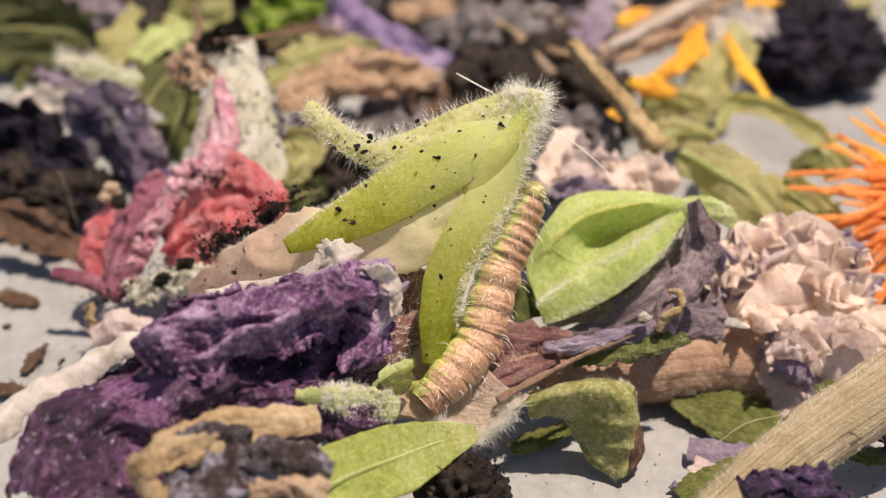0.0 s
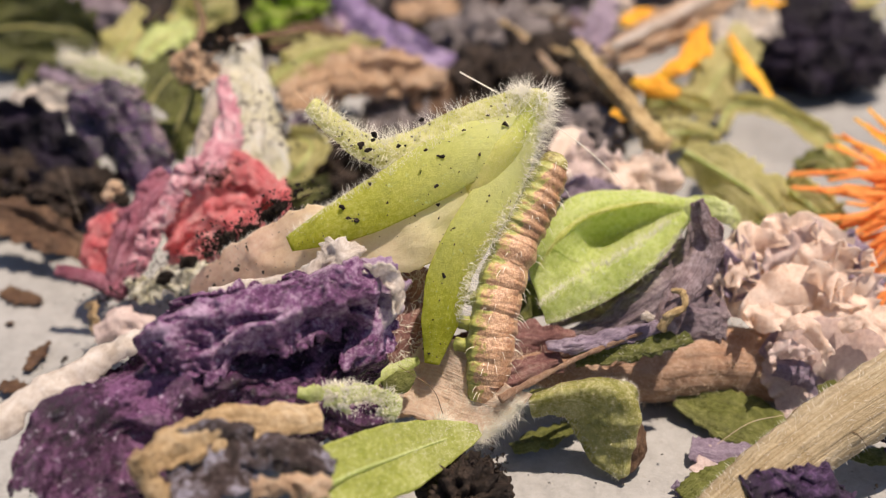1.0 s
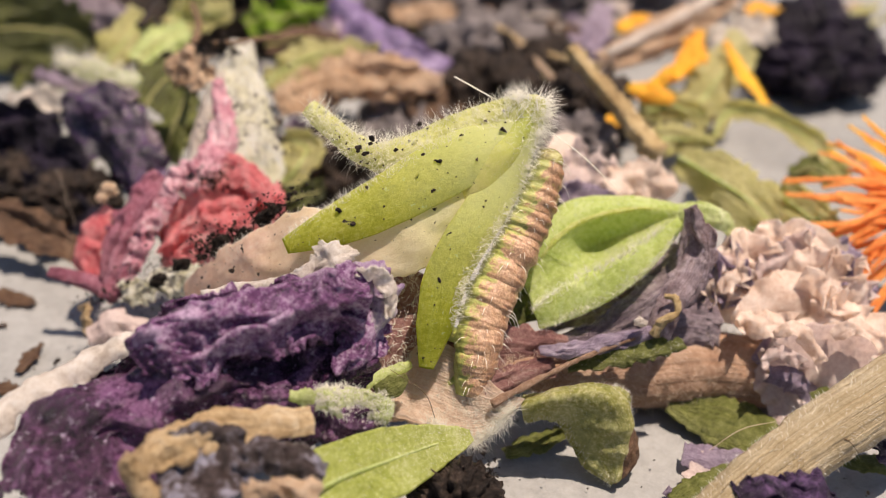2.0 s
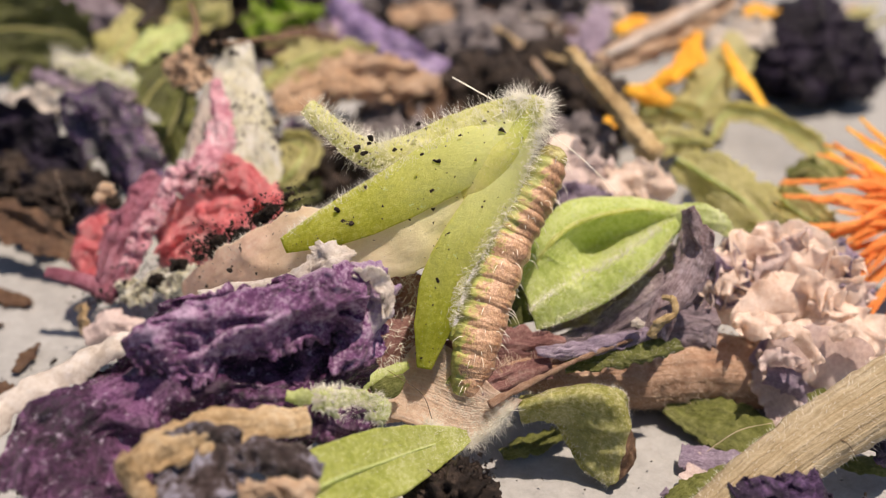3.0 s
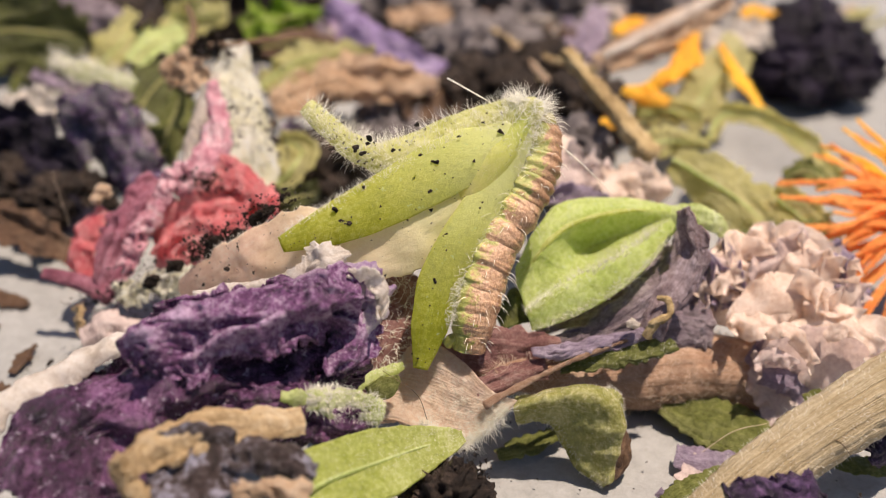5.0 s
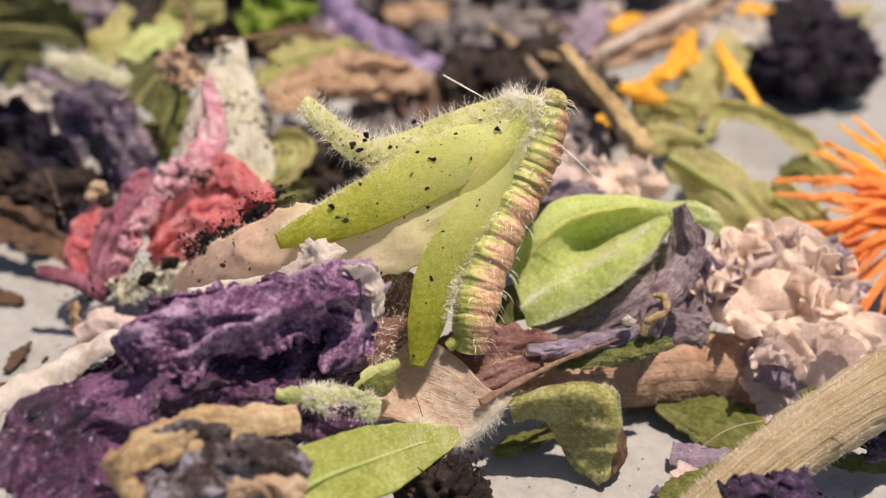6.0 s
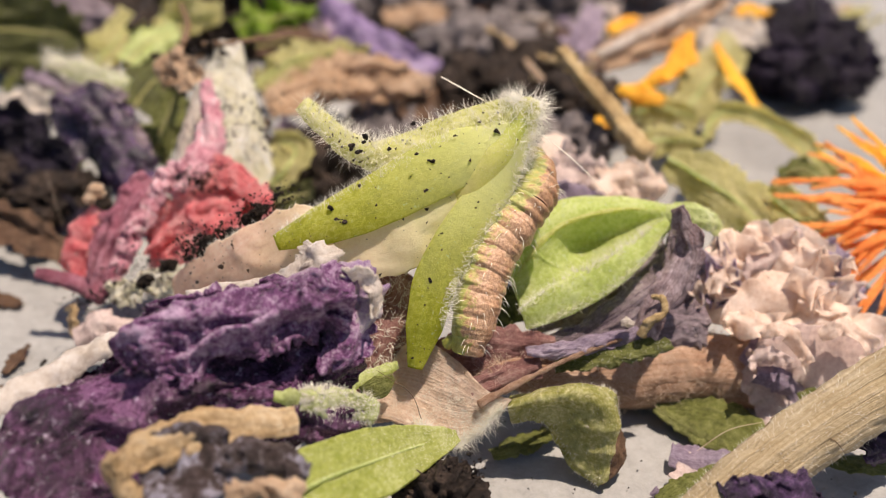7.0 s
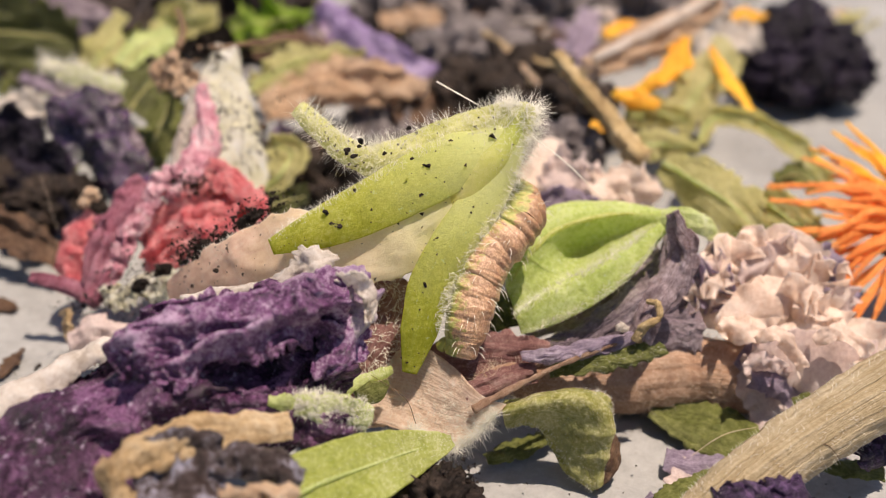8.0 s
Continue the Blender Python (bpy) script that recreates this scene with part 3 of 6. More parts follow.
def build_calyx():
    lobe_a = sheet([(5.09, 73.79, 23.61), (3.51, 72.49, 22.55), (0.46, 71.15, 21.43), (-3.45, 69.45, 19.70), (-7.32, 68.03, 18.04), (-11.32, 67.27, 16.31)],
                   (0.6, 1.6, 2.2, 2.25, 2.15, 1.9, 1.4, 0.55), face=(-0.25, -0.8, 0.5), cup=1.1, crumple=0.15, size=5, thick=0.3, n=(90, 36), seed=3)
    lobe_b = sheet([(6.48, 73.69, 23.43), (4.84, 71.36, 20.60), (2.40, 68.67, 17.55), (0.53, 66.58, 14.71), (-0.25, 64.76, 11.97), (-0.90, 63.18, 8.84)],
                   (0.5, 1.3, 1.75, 1.7, 1.65, 1.4, 0.5), face=(0.15, -0.85, 0.45), cup=1.3, crumple=0.15, size=5, thick=0.3, n=(90, 32), seed=5)
    lobe_c = sheet([(5.74, 74.9, 24.5), (1.10, 74.1, 22.7), (-3.05, 73.2, 21.2), (-5.5, 73.3, 21.1), (-7.85, 74.4, 22.1), (-10.42, 75.98, 23.61)],
                   (1.6, 2.2, 1.9, 1.2, 1.05, 0.75), face=(0.0, -0.7, 0.7), cup=2.4, crumple=0.3, size=2.5, thick=0.3, n=(90, 24), seed=7)
    cup_ = tube([(2.31, 72.69, 18.91), (4.31, 73.70, 21.26), (5.86, 74.64, 23.48), (6.62, 75.18, 24.62), (6.79, 75.50, 25.17)], (2.5, 2.3, 1.6, 0.95, 0.5), rough=0.25, size=1.8, seed=9, flat=0.62, n=70)
    corolla = sheet([(3.61, 71.93, 20.79), (0.25, 69.91, 18.29), (-3.90, 68.30, 16.60), (-9.6, 68.4, 15.2), (-13.8, 69.8, 13.0), (-17.2, 71.6, 10.6), (-20.6, 74.0, 8.0)],
                    (0.7, 2.2, 3.4, 3.6, 3.1, 2.2, 0.7), face=(-0.1, -0.85, 0.55), cup=0.9, crumple=0.45, size=4, ragged=0.16, n=(90, 40), seed=11)
    bell = sheet([(6.7, 75.0, 24.9), (5.5, 73.1, 23.3), (3.8, 71.5, 21.6), (1.6, 70.3, 19.1), (-1.2, 71.0, 16.0)], (0.6, 1.3, 1.8, 2.1, 2.0), face=(-0.05, -0.85, 0.5), cup=2.5,
                 crumple=0.15, size=5, thick=0.2, n=(80, 40), seed=13)
    places = ((-7.50, 68.26, 18.84), (-6.69, 67.90, 18.20), (-6.60, 74.07, 21.09), (-5.54, 74.62, 21.64), (-5.96, 74.03, 20.83), (-0.50, 71.00, 21.77), (-0.82, 69.69, 19.90), (-0.16, 66.05, 14.41), (0.54, 68.18, 17.30), (-4.64, 68.12, 16.19), (-1.19, 63.29, 9.62), (-3.61, 74.34, 20.97), (-1.64, 72.57, 21.50), (1.20, 74.80, 22.16), (-5.08, 68.61, 18.84), (-2.63, 69.47, 19.92), (0.25, 70.55, 20.99), (-8.34, 74.34, 20.97), (-7.38, 73.73, 20.31), (-1.91, 75.91, 22.48), (-16.03, 70.23, 12.25), (-11.21, 70.29, 15.94), (-3.49, 67.47, 14.66), (-12.00, 68.67, 13.94))
    sizes = (0.42, 0.62, 0.62, 0.5, 0.35, 0.34, 0.28, 0.42, 0.16, 0.14, 0.26, 0.3, 0.24, 0.2, 0.12, 0.1, 0.1, 0.26, 0.18, 0.3, 0.5, 0.3, 0.14, 0.16)
    rows = [
        ("calyx_cup", cup_, GREEN_DOWN, "pale green cup thick with white hairs", [("fuzz", fuzz(cup_, 1200, 1.6, 0.020, seed=2, where=(0.25, 0.97), lean=1.1), HAIR)]),
        ("calyx_tube", bell, CALYX_TUBE, "pale yellow-green fused part of the calyx", [("fuzz", fuzz(bell, 700, 0.3, 0.010, seed=12, where=(0.1, 0.6)), HAIR)]),
        ("lobe", lobe_a, GREEN, "broad bright green lobe, dusted with soil", [("fuzz", fuzz(lobe_a, 900, 0.8, 0.013, seed=3, edge=0.2, rim=0.0, where=(0.3, 1.0), lean=1.5), HAIR), ("fuzz", fuzz(lobe_a, 2600, 0.2, 0.010, seed=4), HAIR)]),
        ("lobe", lobe_b, GREEN, "narrow bright green lobe", [("fuzz", fuzz(lobe_b, 1000, 1.1, 0.018, seed=5, edge=0.3, rim=1.0, where=(0.0, 0.8), lean=1.2), HAIR), ("fuzz", fuzz(lobe_b, 2200, 0.2, 0.010, seed=6), HAIR)]),
        ("lobe", lobe_c, GREEN_DOWN, "curled downy lobe with soil in its bend", [("fuzz", fuzz(lobe_c, 1700, 1.25, 0.017, seed=7, lean=1.0), HAIR)]),
        ("corolla", corolla, COROLLA, "cream papery corolla", [("fuzz", fuzz(corolla, 300, 0.5, 0.014, seed=8, edge=0.06, rim=0.0), HAIR)]),
    ]
    for k, (p, s) in enumerate(zip(places, sizes)):
        if p[1] > 72.3:
            p = tuple(np.array(p) * 0.968 + np.array((0, 0, 55.0)) * 0.032)
        rows.append(("soil_speck", fleck(p, s * 0.85, k), SOIL))
    rng = np.random.default_rng(5)
    pick = lambda geo, m: geo["grid"][rng.integers(4, geo["grid"].shape[0] - 2, m), rng.integers(2, geo["grid"].shape[1] - 2, m)] + np.array((0, -0.25, 0.2))
    rows.append(("soil_dust", grains_on(np.vstack([pick(lobe_a, 45), pick(lobe_b, 30), pick(lobe_c, 110), pick(corolla, 170)]), 0.065, 3, 0.1), SOIL))
    return thing("calyx", "bright green hairy flower calyx with a cream corolla, dusted with soil", "calyx", rows, base=CALYX_BASE)


calyx = build_calyx()

# ---- caterpillar ----
RINGS = 10
LARVA_BASE = Vector((3.0, 68.0, 4.0))


def ring_shape(r, length, seed, folds=2):
    """One segment: a swollen band with a rounded pad on each flank, a flatter back and shallow cross folds."""
    n, m = 30, 48
    s = np.linspace(-1, 1, n)
    a = np.linspace(0, 2 * math.pi, m, endpoint=False)
    prof = (1 - np.abs(s) ** 3.4 * 0.15) * (1 + (0.045 if folds == 3 else 0.022) * np.cos(s * math.pi * folds + 0.4))
    x = np.cos(a)[None] * prof[:, None] * r
    y = np.sin(a)[None] * prof[:, None] * r * 0.98
    z = np.repeat((s * length / 2)[:, None], m, 1)
    g = np.stack([x, y, z], -1)
    q = g * (0.9, 0.9, 1.5)
    out = unit(np.stack([x, y, 0 * x], -1))
    swell = np.zeros_like(x)
    for at, wide, high in ((0.62, 0.42, 0.075), (math.pi - 0.62, 0.42, 0.075), (math.pi / 2, 0.40, 0.05), (-0.12, 0.22, 0.07), (math.pi + 0.12, 0.22, 0.07)):
        d = np.abs((a - at + math.pi) % (2 * math.pi) - math.pi) / wide
        swell += high * r * np.exp(-d ** 4)[None] * (1 - np.abs(s[:, None] / 0.8) ** 2).clip(0)
    g = g + out * (0.10 * r * layers(q, seed, 4) + 0.07 * r * creases(q * (0.3, 0.3, 1.5), seed + 3, 3) + 0.7 * swell)[..., None]
    idx = np.arange(n * m).reshape(n, m)
    b = np.roll(idx, -1, 1)
    faces = np.stack([idx[:-1], b[:-1], b[1:], idx[1:]], -1).reshape(-1, 4).tolist()
    v = np.vstack([g.reshape(-1, 3), (0, 0, -length / 2), (0, 0, length / 2)])
    faces += [[idx[0, j], n * m, b[0, j]][::-1] for j in range(m)] + [[idx[-1, j], b[-1, j], n * m + 1][::-1] for j in range(m)]
    return {"v": v, "f": faces, "uv": None, "grid": g, "nrm": out}


def bristles(r, length, seed):
    """A few long pale setae on the flanks and back."""
    rng = np.random.default_rng(seed)
    shapes = []
    for k in range(8):
        a = rng.uniform(-0.25, math.pi + 0.25)
        d = np.array((math.cos(a), math.sin(a), rng.uniform(-0.5, 0.2)))
        p = np.array((math.cos(a) * r * 0.95, math.sin(a) * r * 0.95, rng.uniform(-0.35, 0.35) * length))
        ln = rng.uniform(0.6, 1.25)
        shapes.append(tube([p, p + d * ln * 0.55, p + d * ln + np.array((0, 0, -0.35 * ln))], (0.028, 0.022, 0.007), around=4, n=6, face=(0.3, 0.2, 0.9)))
    return join_shapes(shapes)


def clod_of(center, radii, seed):
    """A crumbly clod of soil."""
    return lump(center, radii, 0.85, 0.42 * float(np.mean(radii)), seed=seed, level=5)


def build_caterpillar():
    root = new("caterpillar")
    root.location = LARVA_BASE * MM
    root.empty_display_size = 0.002
    tagged(root, "brown-pink caterpillar with a yellow-green belly and pale bristles", "caterpillar")
    zero = np.zeros(3)
    rings = []
    radii = along((1.3, 1.55, 1.68, 1.72, 1.73, 1.72, 1.7, 1.68, 1.64, 1.6, 1.54, 1.42), RINGS)
    for k in range(RINGS):
        r = radii[k]
        length = 2.7
        ring = part("body_segment", ring_shape(r, length, 20 + k, 3 if k > 6 else 2), LARVA_FRONT if k > 6 else LARVA, root, zero,
                    "front segment, darker brown with some shadow in its colour" if k > 6 else "")
        part("bristles", bristles(r, length, 70 + k), HAIR, ring, zero, "pale curved bristles")
        if k in (2, 3, 4):
            for side in (-1, 1):
                leg = tube([(side * r * 0.45, -r * 0.7, 0), (side * r * 0.55, -r * 1.15, 0), (side * r * 0.55, -r * 1.38, 0)], (0.62, 0.5, 0.56), around=12, n=10,
                           rough=0.1, size=0.4, face=(0, 0.2, 1), seed=k)
                part("proleg", leg, LARVA, ring, zero, "stubby green proleg")
        if k in (7, 8, 9):
            for side in (-1, 1):
                leg = tube([(side * r * 0.35, -r * 0.8, 0), (side * r * 0.5, -r * 1.2, 0.1), (side * r * 0.3, -r * 1.5, 0.25)], (0.26, 0.18, 0.05), around=8, n=8, face=(0, 0.2, 1))
                part("leg", leg, LARVA_HEAD, ring, zero, "short pointed true leg")
        if k == 0:
            for side in (-1, 1):
                leg = tube([(side * 0.55, -0.8, -0.5), (side * 0.65, -1.3, -0.9), (side * 0.65, -1.5, -1.1)], (0.5, 0.42, 0.46), around=12, n=8, rough=0.1, size=0.4, face=(0, 0.2, 1))
                part("proleg", leg, LARVA, ring, zero, "stubby green proleg")
        rings.append(ring)
    head = part("head", lump((0, 0, 0), (1.2, 1.15, 1.05), 0.08, 0.9, seed=4, level=3, sharp=False), LARVA_HEAD, root, zero, "yellow-green head capsule with dark flecks")
    for side in (-1, 1):
        part("mandible", tube([(side * 0.3, -0.6, 0.7), (side * 0.25, -0.75, 0.95), (side * 0.08, -0.75, 1.1)], (0.2, 0.16, 0.05), around=8, n=6, face=(0, 1, 0.2)), HAIR_DARK, head, zero)
    part("bristles", bristles(1.05, 1.0, 99), HAIR, head, zero)
    return root, rings, head


larva, larva_rings, larva_head = build_caterpillar()


# ---- flowers and leaves in the middle and front ----
def build_front():
    # crumpled purple corolla
    body = sheet([(-24.10, 46.92, 10.27), (-22.11, 50.90, 11.16), (-18.42, 54.09, 11.69), (-13.56, 56.88, 12.52), (-8.90, 59.14, 13.43), (-4.94, 60.22, 14.30)],
                 (5.0, 7.0, 8.4, 8.2, 7.2, 4.5), face=(-0.15, -0.8, 0.58), cup=3.2, crumple=1.9, size=5.2, folds=2.4, fold_size=1.9, ragged=0.12, n=(170, 130), seed=21)
    fold = sheet([(-19.09, 55.83, 15.10), (-16.00, 56.47, 16.41), (-12.47, 57.34, 17.12), (-8.97, 58.73, 17.52), (-5.39, 59.84, 17.04)],
                 (2.2, 3.8, 3.6, 3.6, 2.4), face=(-0.1, -0.5, 0.87), cup=2.5, crumple=1.5, size=3.2, folds=2.0, fold_size=1.7, ragged=0.2, n=(140, 80), seed=23)
    rim = sheet([(-16.05, 61.31, 16.20), (-12.78, 61.51, 16.75), (-9.69, 61.63, 17.35), (-7.95, 61.95, 18.31), (-7.38, 62.53, 19.30)], (0.35, 0.45, 0.6, 1.0, 1.2), face=(0.1, -0.7, 0.7), cup=2.6,
                crumple=0.4, size=2.0, ragged=0.3, ruffle=0.5, n=(70, 20), seed=25)
    rim2 = sheet([(-7.46, 62.56, 19.36), (-6.96, 61.74, 18.74), (-6.71, 61.10, 18.03), (-6.94, 60.63, 17.21)], (0.8, 1.4, 1.3, 0.6), face=(-0.2, -0.9, 0.4), cup=1.4, crumple=0.5, size=1.8, ragged=0.25, ruffle=0.8,
                 n=(40, 26), seed=26)
    knob = sheet([(-6.45, 60.19, 17.26), (-5.01, 60.40, 18.01), (-3.71, 60.29, 17.42), (-3.54, 59.70, 16.01), (-4.22, 59.04, 14.65)], (0.9, 1.3, 1.5, 1.3, 0.7), face=(0.3, -0.85, 0.45), cup=2.0, crumple=0.7, size=2.0, ruffle=0.9, waves=6,
                 ragged=0.3, n=(60, 36), seed=27)
    frill = sheet([(-5.34, 60.11, 18.71), (-3.99, 59.86, 18.69), (-3.04, 59.48, 17.62), (-3.20, 58.99, 16.17)], (0.3, 0.6, 0.65, 0.3), face=(0.3, -0.8, 0.5), cup=1.6, crumple=0.5, size=1.4, ragged=0.3, ruffle=0.9, waves=5, n=(50, 24), seed=28)
    end = sheet([(-5.40, 60.01, 16.93), (-4.83, 58.90, 15.42), (-5.00, 57.80, 13.92), (-6.49, 57.24, 12.95)], (1.6, 1.9, 1.7, 0.8), face=(0.3, -0.9, 0.3), cup=1.6, crumple=0.8, size=2.4, folds=0.7, fold_size=1.0, ragged=0.2,
                n=(60, 40), seed=29)
    strip = sheet([(-28.98, 50.56, 12.57), (-26.84, 52.60, 13.11), (-24.50, 54.53, 13.84), (-22.08, 56.51, 14.48), (-19.36, 57.92, 14.92)], (1.3, 1.3, 1.2, 1.0, 0.7), face=(-0.2, -0.6, 0.8), cup=2.0, crumple=0.4, size=2.2, ruffle=0.3,
                  ragged=0.25, n=(80, 24), seed=31)
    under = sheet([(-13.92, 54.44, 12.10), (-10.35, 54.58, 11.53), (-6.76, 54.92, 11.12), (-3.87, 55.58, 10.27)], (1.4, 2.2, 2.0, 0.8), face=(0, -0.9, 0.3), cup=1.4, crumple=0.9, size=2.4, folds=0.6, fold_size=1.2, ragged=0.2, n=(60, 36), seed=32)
    thing("purple_flower", "crumpled deep purple dried flower with a cream rim", "dried flower", [
        ("petal", body, PURPLE_SHADED, "large rolled purple petal"), ("petal", fold, PURPLE_LIT, "glossy crumpled violet fold"), ("petal_rim", rim, CREAM_RIM, "pale curled rim"),
        ("petal_rim", rim2, CREAM_RIM, "pale curled rim"), ("petal_rim", frill, CREAM_RIM, "white frilled tip"), ("petal_rim", knob, LILAC_RIM, "lilac and cream frilled end"), ("petal", end, PURPLE_LIT, "dark violet folded end"),
        ("flower_tube", strip, CREAM_RIM, "cream papery strip"), ("petal", under, PURPLE_SHADED, "dark petal turned under")])

    blade = sheet([(-17.5, 47.0, 13.5), (-15.32, 48.53, 14.06), (-11.97, 50.17, 13.89), (-7.87, 52.37, 12.71)], (0.9, 1.5, 1.4, 1.0), face=(-0.1, -0.55, 0.85), cup=1.6, crumple=0.6, size=2.0, folds=0.3, fold_size=1.0, ragged=0.1,
                  n=(80, 40), seed=33)
    curl = sheet([(-17.35, 47.2, 14.32), (-17.48, 46.6, 13.38), (-16.68, 46.0, 12.24), (-15.25, 45.7, 11.47)], (0.5, 0.8, 0.9, 0.7), face=(-0.3, -0.9, 0.3), cup=2.0, crumple=0.4, size=1.6, ragged=0.12, n=(50, 24), seed=34)
    dark = sheet([(-16.3, 46.9, 12.6), (-13.4, 48.0, 12.9), (-11.2, 48.4, 12.9)], (2.0, 2.4, 1.9), face=(0, -0.6, 0.8), cup=-1.0, crumple=0.6, size=2.2, ragged=0.08, n=(60, 40), seed=35)
    lumpy = sheet([(-11.9, 48.3, 13.2), (-10.0, 48.2, 13.5), (-8.2, 48.2, 13.0), (-6.5, 48.1, 12.3)], (0.9, 1.3, 1.3, 0.8), face=(0, -0.6, 0.8), cup=2.2, crumple=0.8, size=1.7, ragged=0.08, n=(60, 40), seed=38)
    hem = sheet([(-11.05, 45.64, 12.44), (-8.83, 46.11, 12.86), (-6.77, 46.17, 12.37)], (0.7, 0.8, 0.6), face=(0, -0.8, 0.6), cup=2.0, crumple=0.8, size=1.2, ragged=0.3, n=(40, 20), seed=36)
    thing("withered_petal", "ochre withered petal curled round a blue-black inside", "dried petal", [
        ("blade", blade, OCHRE), ("curled_edge", curl, OCHRE), ("inner_fold", dark, BLUE_BLACK, "dark brown hollow"), ("inner_fold", lumpy, BLUE_BLACK, "blue-black shrivelled inside"), ("hem", hem, TAN_PETAL, "tan frayed hem")])

    sep = sheet([(-9.51, 54.54, 13.07), (-7.78, 54.91, 12.51), (-5.65, 55.40, 11.95), (-3.13, 55.82, 10.69)], (0.3, 0.7, 1.2, 0.8), face=(0, -0.7, 0.7), cup=1.4, crumple=0.6, size=2.4, ragged=0.3, n=(60, 30), seed=37)
    thing("downy_sepal", "pale green downy sepal with a frayed end", "sepal", [("downy_sepal", sep, GREEN_PALE, "", [("fuzz", fuzz(sep, 1200, 0.55, 0.024, seed=9, where=(0.3, 1.0)), HAIR)])])

    leaf = sheet([(-8.86, 47.29, 9.91), (-6.09, 50.29, 9.50), (-3.08, 53.38, 8.45), (-0.54, 56.57, 6.98), (2.20, 60.09, 5.09)], (2.2, 2.5, 2.3, 1.6, 0.5), face=(0.1, -0.62, 0.78), cup=-0.5, crumple=0.35, size=4,
                 thick=0.3, n=(80, 36), seed=39)
    vein = tube([(-8.44, 46.96, 10.54), (-6.04, 49.87, 9.98), (-3.06, 53.01, 8.82), (-0.54, 56.28, 7.27), (1.86, 59.84, 5.24)], (0.16, 0.15, 0.12, 0.09, 0.04), around=8, n=40)
    thing("green_leaf", "fresh green narrow leaf with a pale midrib", "leaf", [("blade", leaf, GREEN_DEEP, "", [("fuzz", fuzz(leaf, 2400, 0.3, 0.014, seed=10), HAIR)]),
                                                                           ("midrib", vein, GREEN_PALE, "pale raised midrib")])

    straw = loft([[(-2.7, 66.5, 7.98), (-0.14, 66.5, 8.84), (2.41, 65.2, 8.04), (4.49, 63.2, 6.95), (6.35, 62.6, 6.3)],
                  [(-3.69, 64.5, 6.4), (-0.93, 64.0, 6.28), (1.59, 63.0, 5.93), (3.66, 62.4, 5.9), (6.12, 62.2, 6.29)],
                  [(-3.94, 61.5, 5.84), (-1.26, 60.8, 5.24), (0.8, 60.5, 3.95), (3.07, 61.0, 3.72), (5.83, 62.0, 6.14)]], n=(100, 60), crumple=0.45, size=1.9, thick=0.14, seed=41)
    thing("straw_tube", "pale straw-coloured torn flower tube edged with woolly white hairs", "dried flower", [("straw_tube", straw, TUBE_PINK, "", [
        ("fuzz", fuzz(straw, 900, 0.55, 0.016, seed=11, lean=2.0, where=(0.35, 1.0), band=(0.35, 1.0)), HAIR), ("fuzz", fuzz(straw, 1300, 1.3, 0.018, seed=12, lean=1.4, where=(0.3, 1.0), band=(0.9, 1.0)), HAIR),
        ("fuzz", fuzz(straw, 260, 0.5, 0.014, seed=13, lean=1.6, where=(0.0, 0.35)), HAIR)])])
    dusky = tube([(-6.16, 65.29, 6.09), (-4.07, 67.57, 8.03), (-2.72, 69.71, 9.74), (-1.73, 71.66, 11.12)], (2.2, 2.4, 2.2, 1.6), rough=0.5, size=1.6, seed=45)
    thing("dusky_tube", "dusky pink flower tube with white hairs", "dried flower", [("dusky_tube", dusky, DUSKY_PINK, "", [("fuzz", fuzz(dusky, 1900, 0.9, 0.024, seed=13, lean=0.9), HAIR)])])
    stalk = tube([(-7.39, 60.52, 7.82), (-5.08, 62.39, 8.06), (-2.05, 64.26, 8.31)], (0.5, 0.45, 0.35), rough=0.15, size=0.7, seed=47)
    thing("downy_stalk", "thin pale green downy stalk", "stalk", [("downy_stalk", stalk, GREEN_PALE, "", [("fuzz", fuzz(stalk, 300, 0.5, 0.014, seed=14), HAIR)])])
    bit = sheet([(-4.56, 61.62, 7.73), (-3.21, 61.86, 8.15), (-2.29, 62.51, 8.47)], (0.5, 0.8, 0.3), face=FACING, crumple=0.3, size=1, n=(20, 12), seed=48)
    thing("leaf_scrap", "small olive green leaf scrap", "leaf", [("leaf_scrap", bit, OLIVE)])

    clod = clod_of((1.19, 54.28, 4.02), (2.1, 1.6, 1.8), 49)
    thing("soil_clod", "blackish crumbly clod of soil", "soil", [("soil_clod", clod, SOIL)], group="clods")

    # curled green leaf with a tip on the slab
    a = loft([[(6.47, 64.2, 5.44), (9.87, 64.6, 5.97), (12.35, 64.4, 6.41), (13.95, 63.6, 6.25), (14.32, 62.8, 4.14)],
              [(6.15, 62.4, 5.93), (9.58, 62.4, 7.1), (11.91, 62.2, 7.0), (13.78, 61.6, 5.0), (13.47, 60.6, 0.92)],
              [(6.44, 62.8, 4.42), (8.69, 63.0, 4.28), (10.02, 62.4, 2.37), (11.19, 61.6, 0.89), (13.13, 60.7, 0.16)]], n=(120, 70), crumple=0.38, size=1.9, thick=0.16, seed=51)
    b = sheet([(13.21, 63.81, 4.72), (13.92, 62.88, 3.31), (14.24, 61.85, 1.73), (13.14, 60.81, 0.32)], (0.5, 1.3, 1.3, 0.2), face=(0.6, -0.7, 0.4), cup=1.2, crumple=0.6, size=1.6, ragged=0.2, n=(40, 20), seed=53)
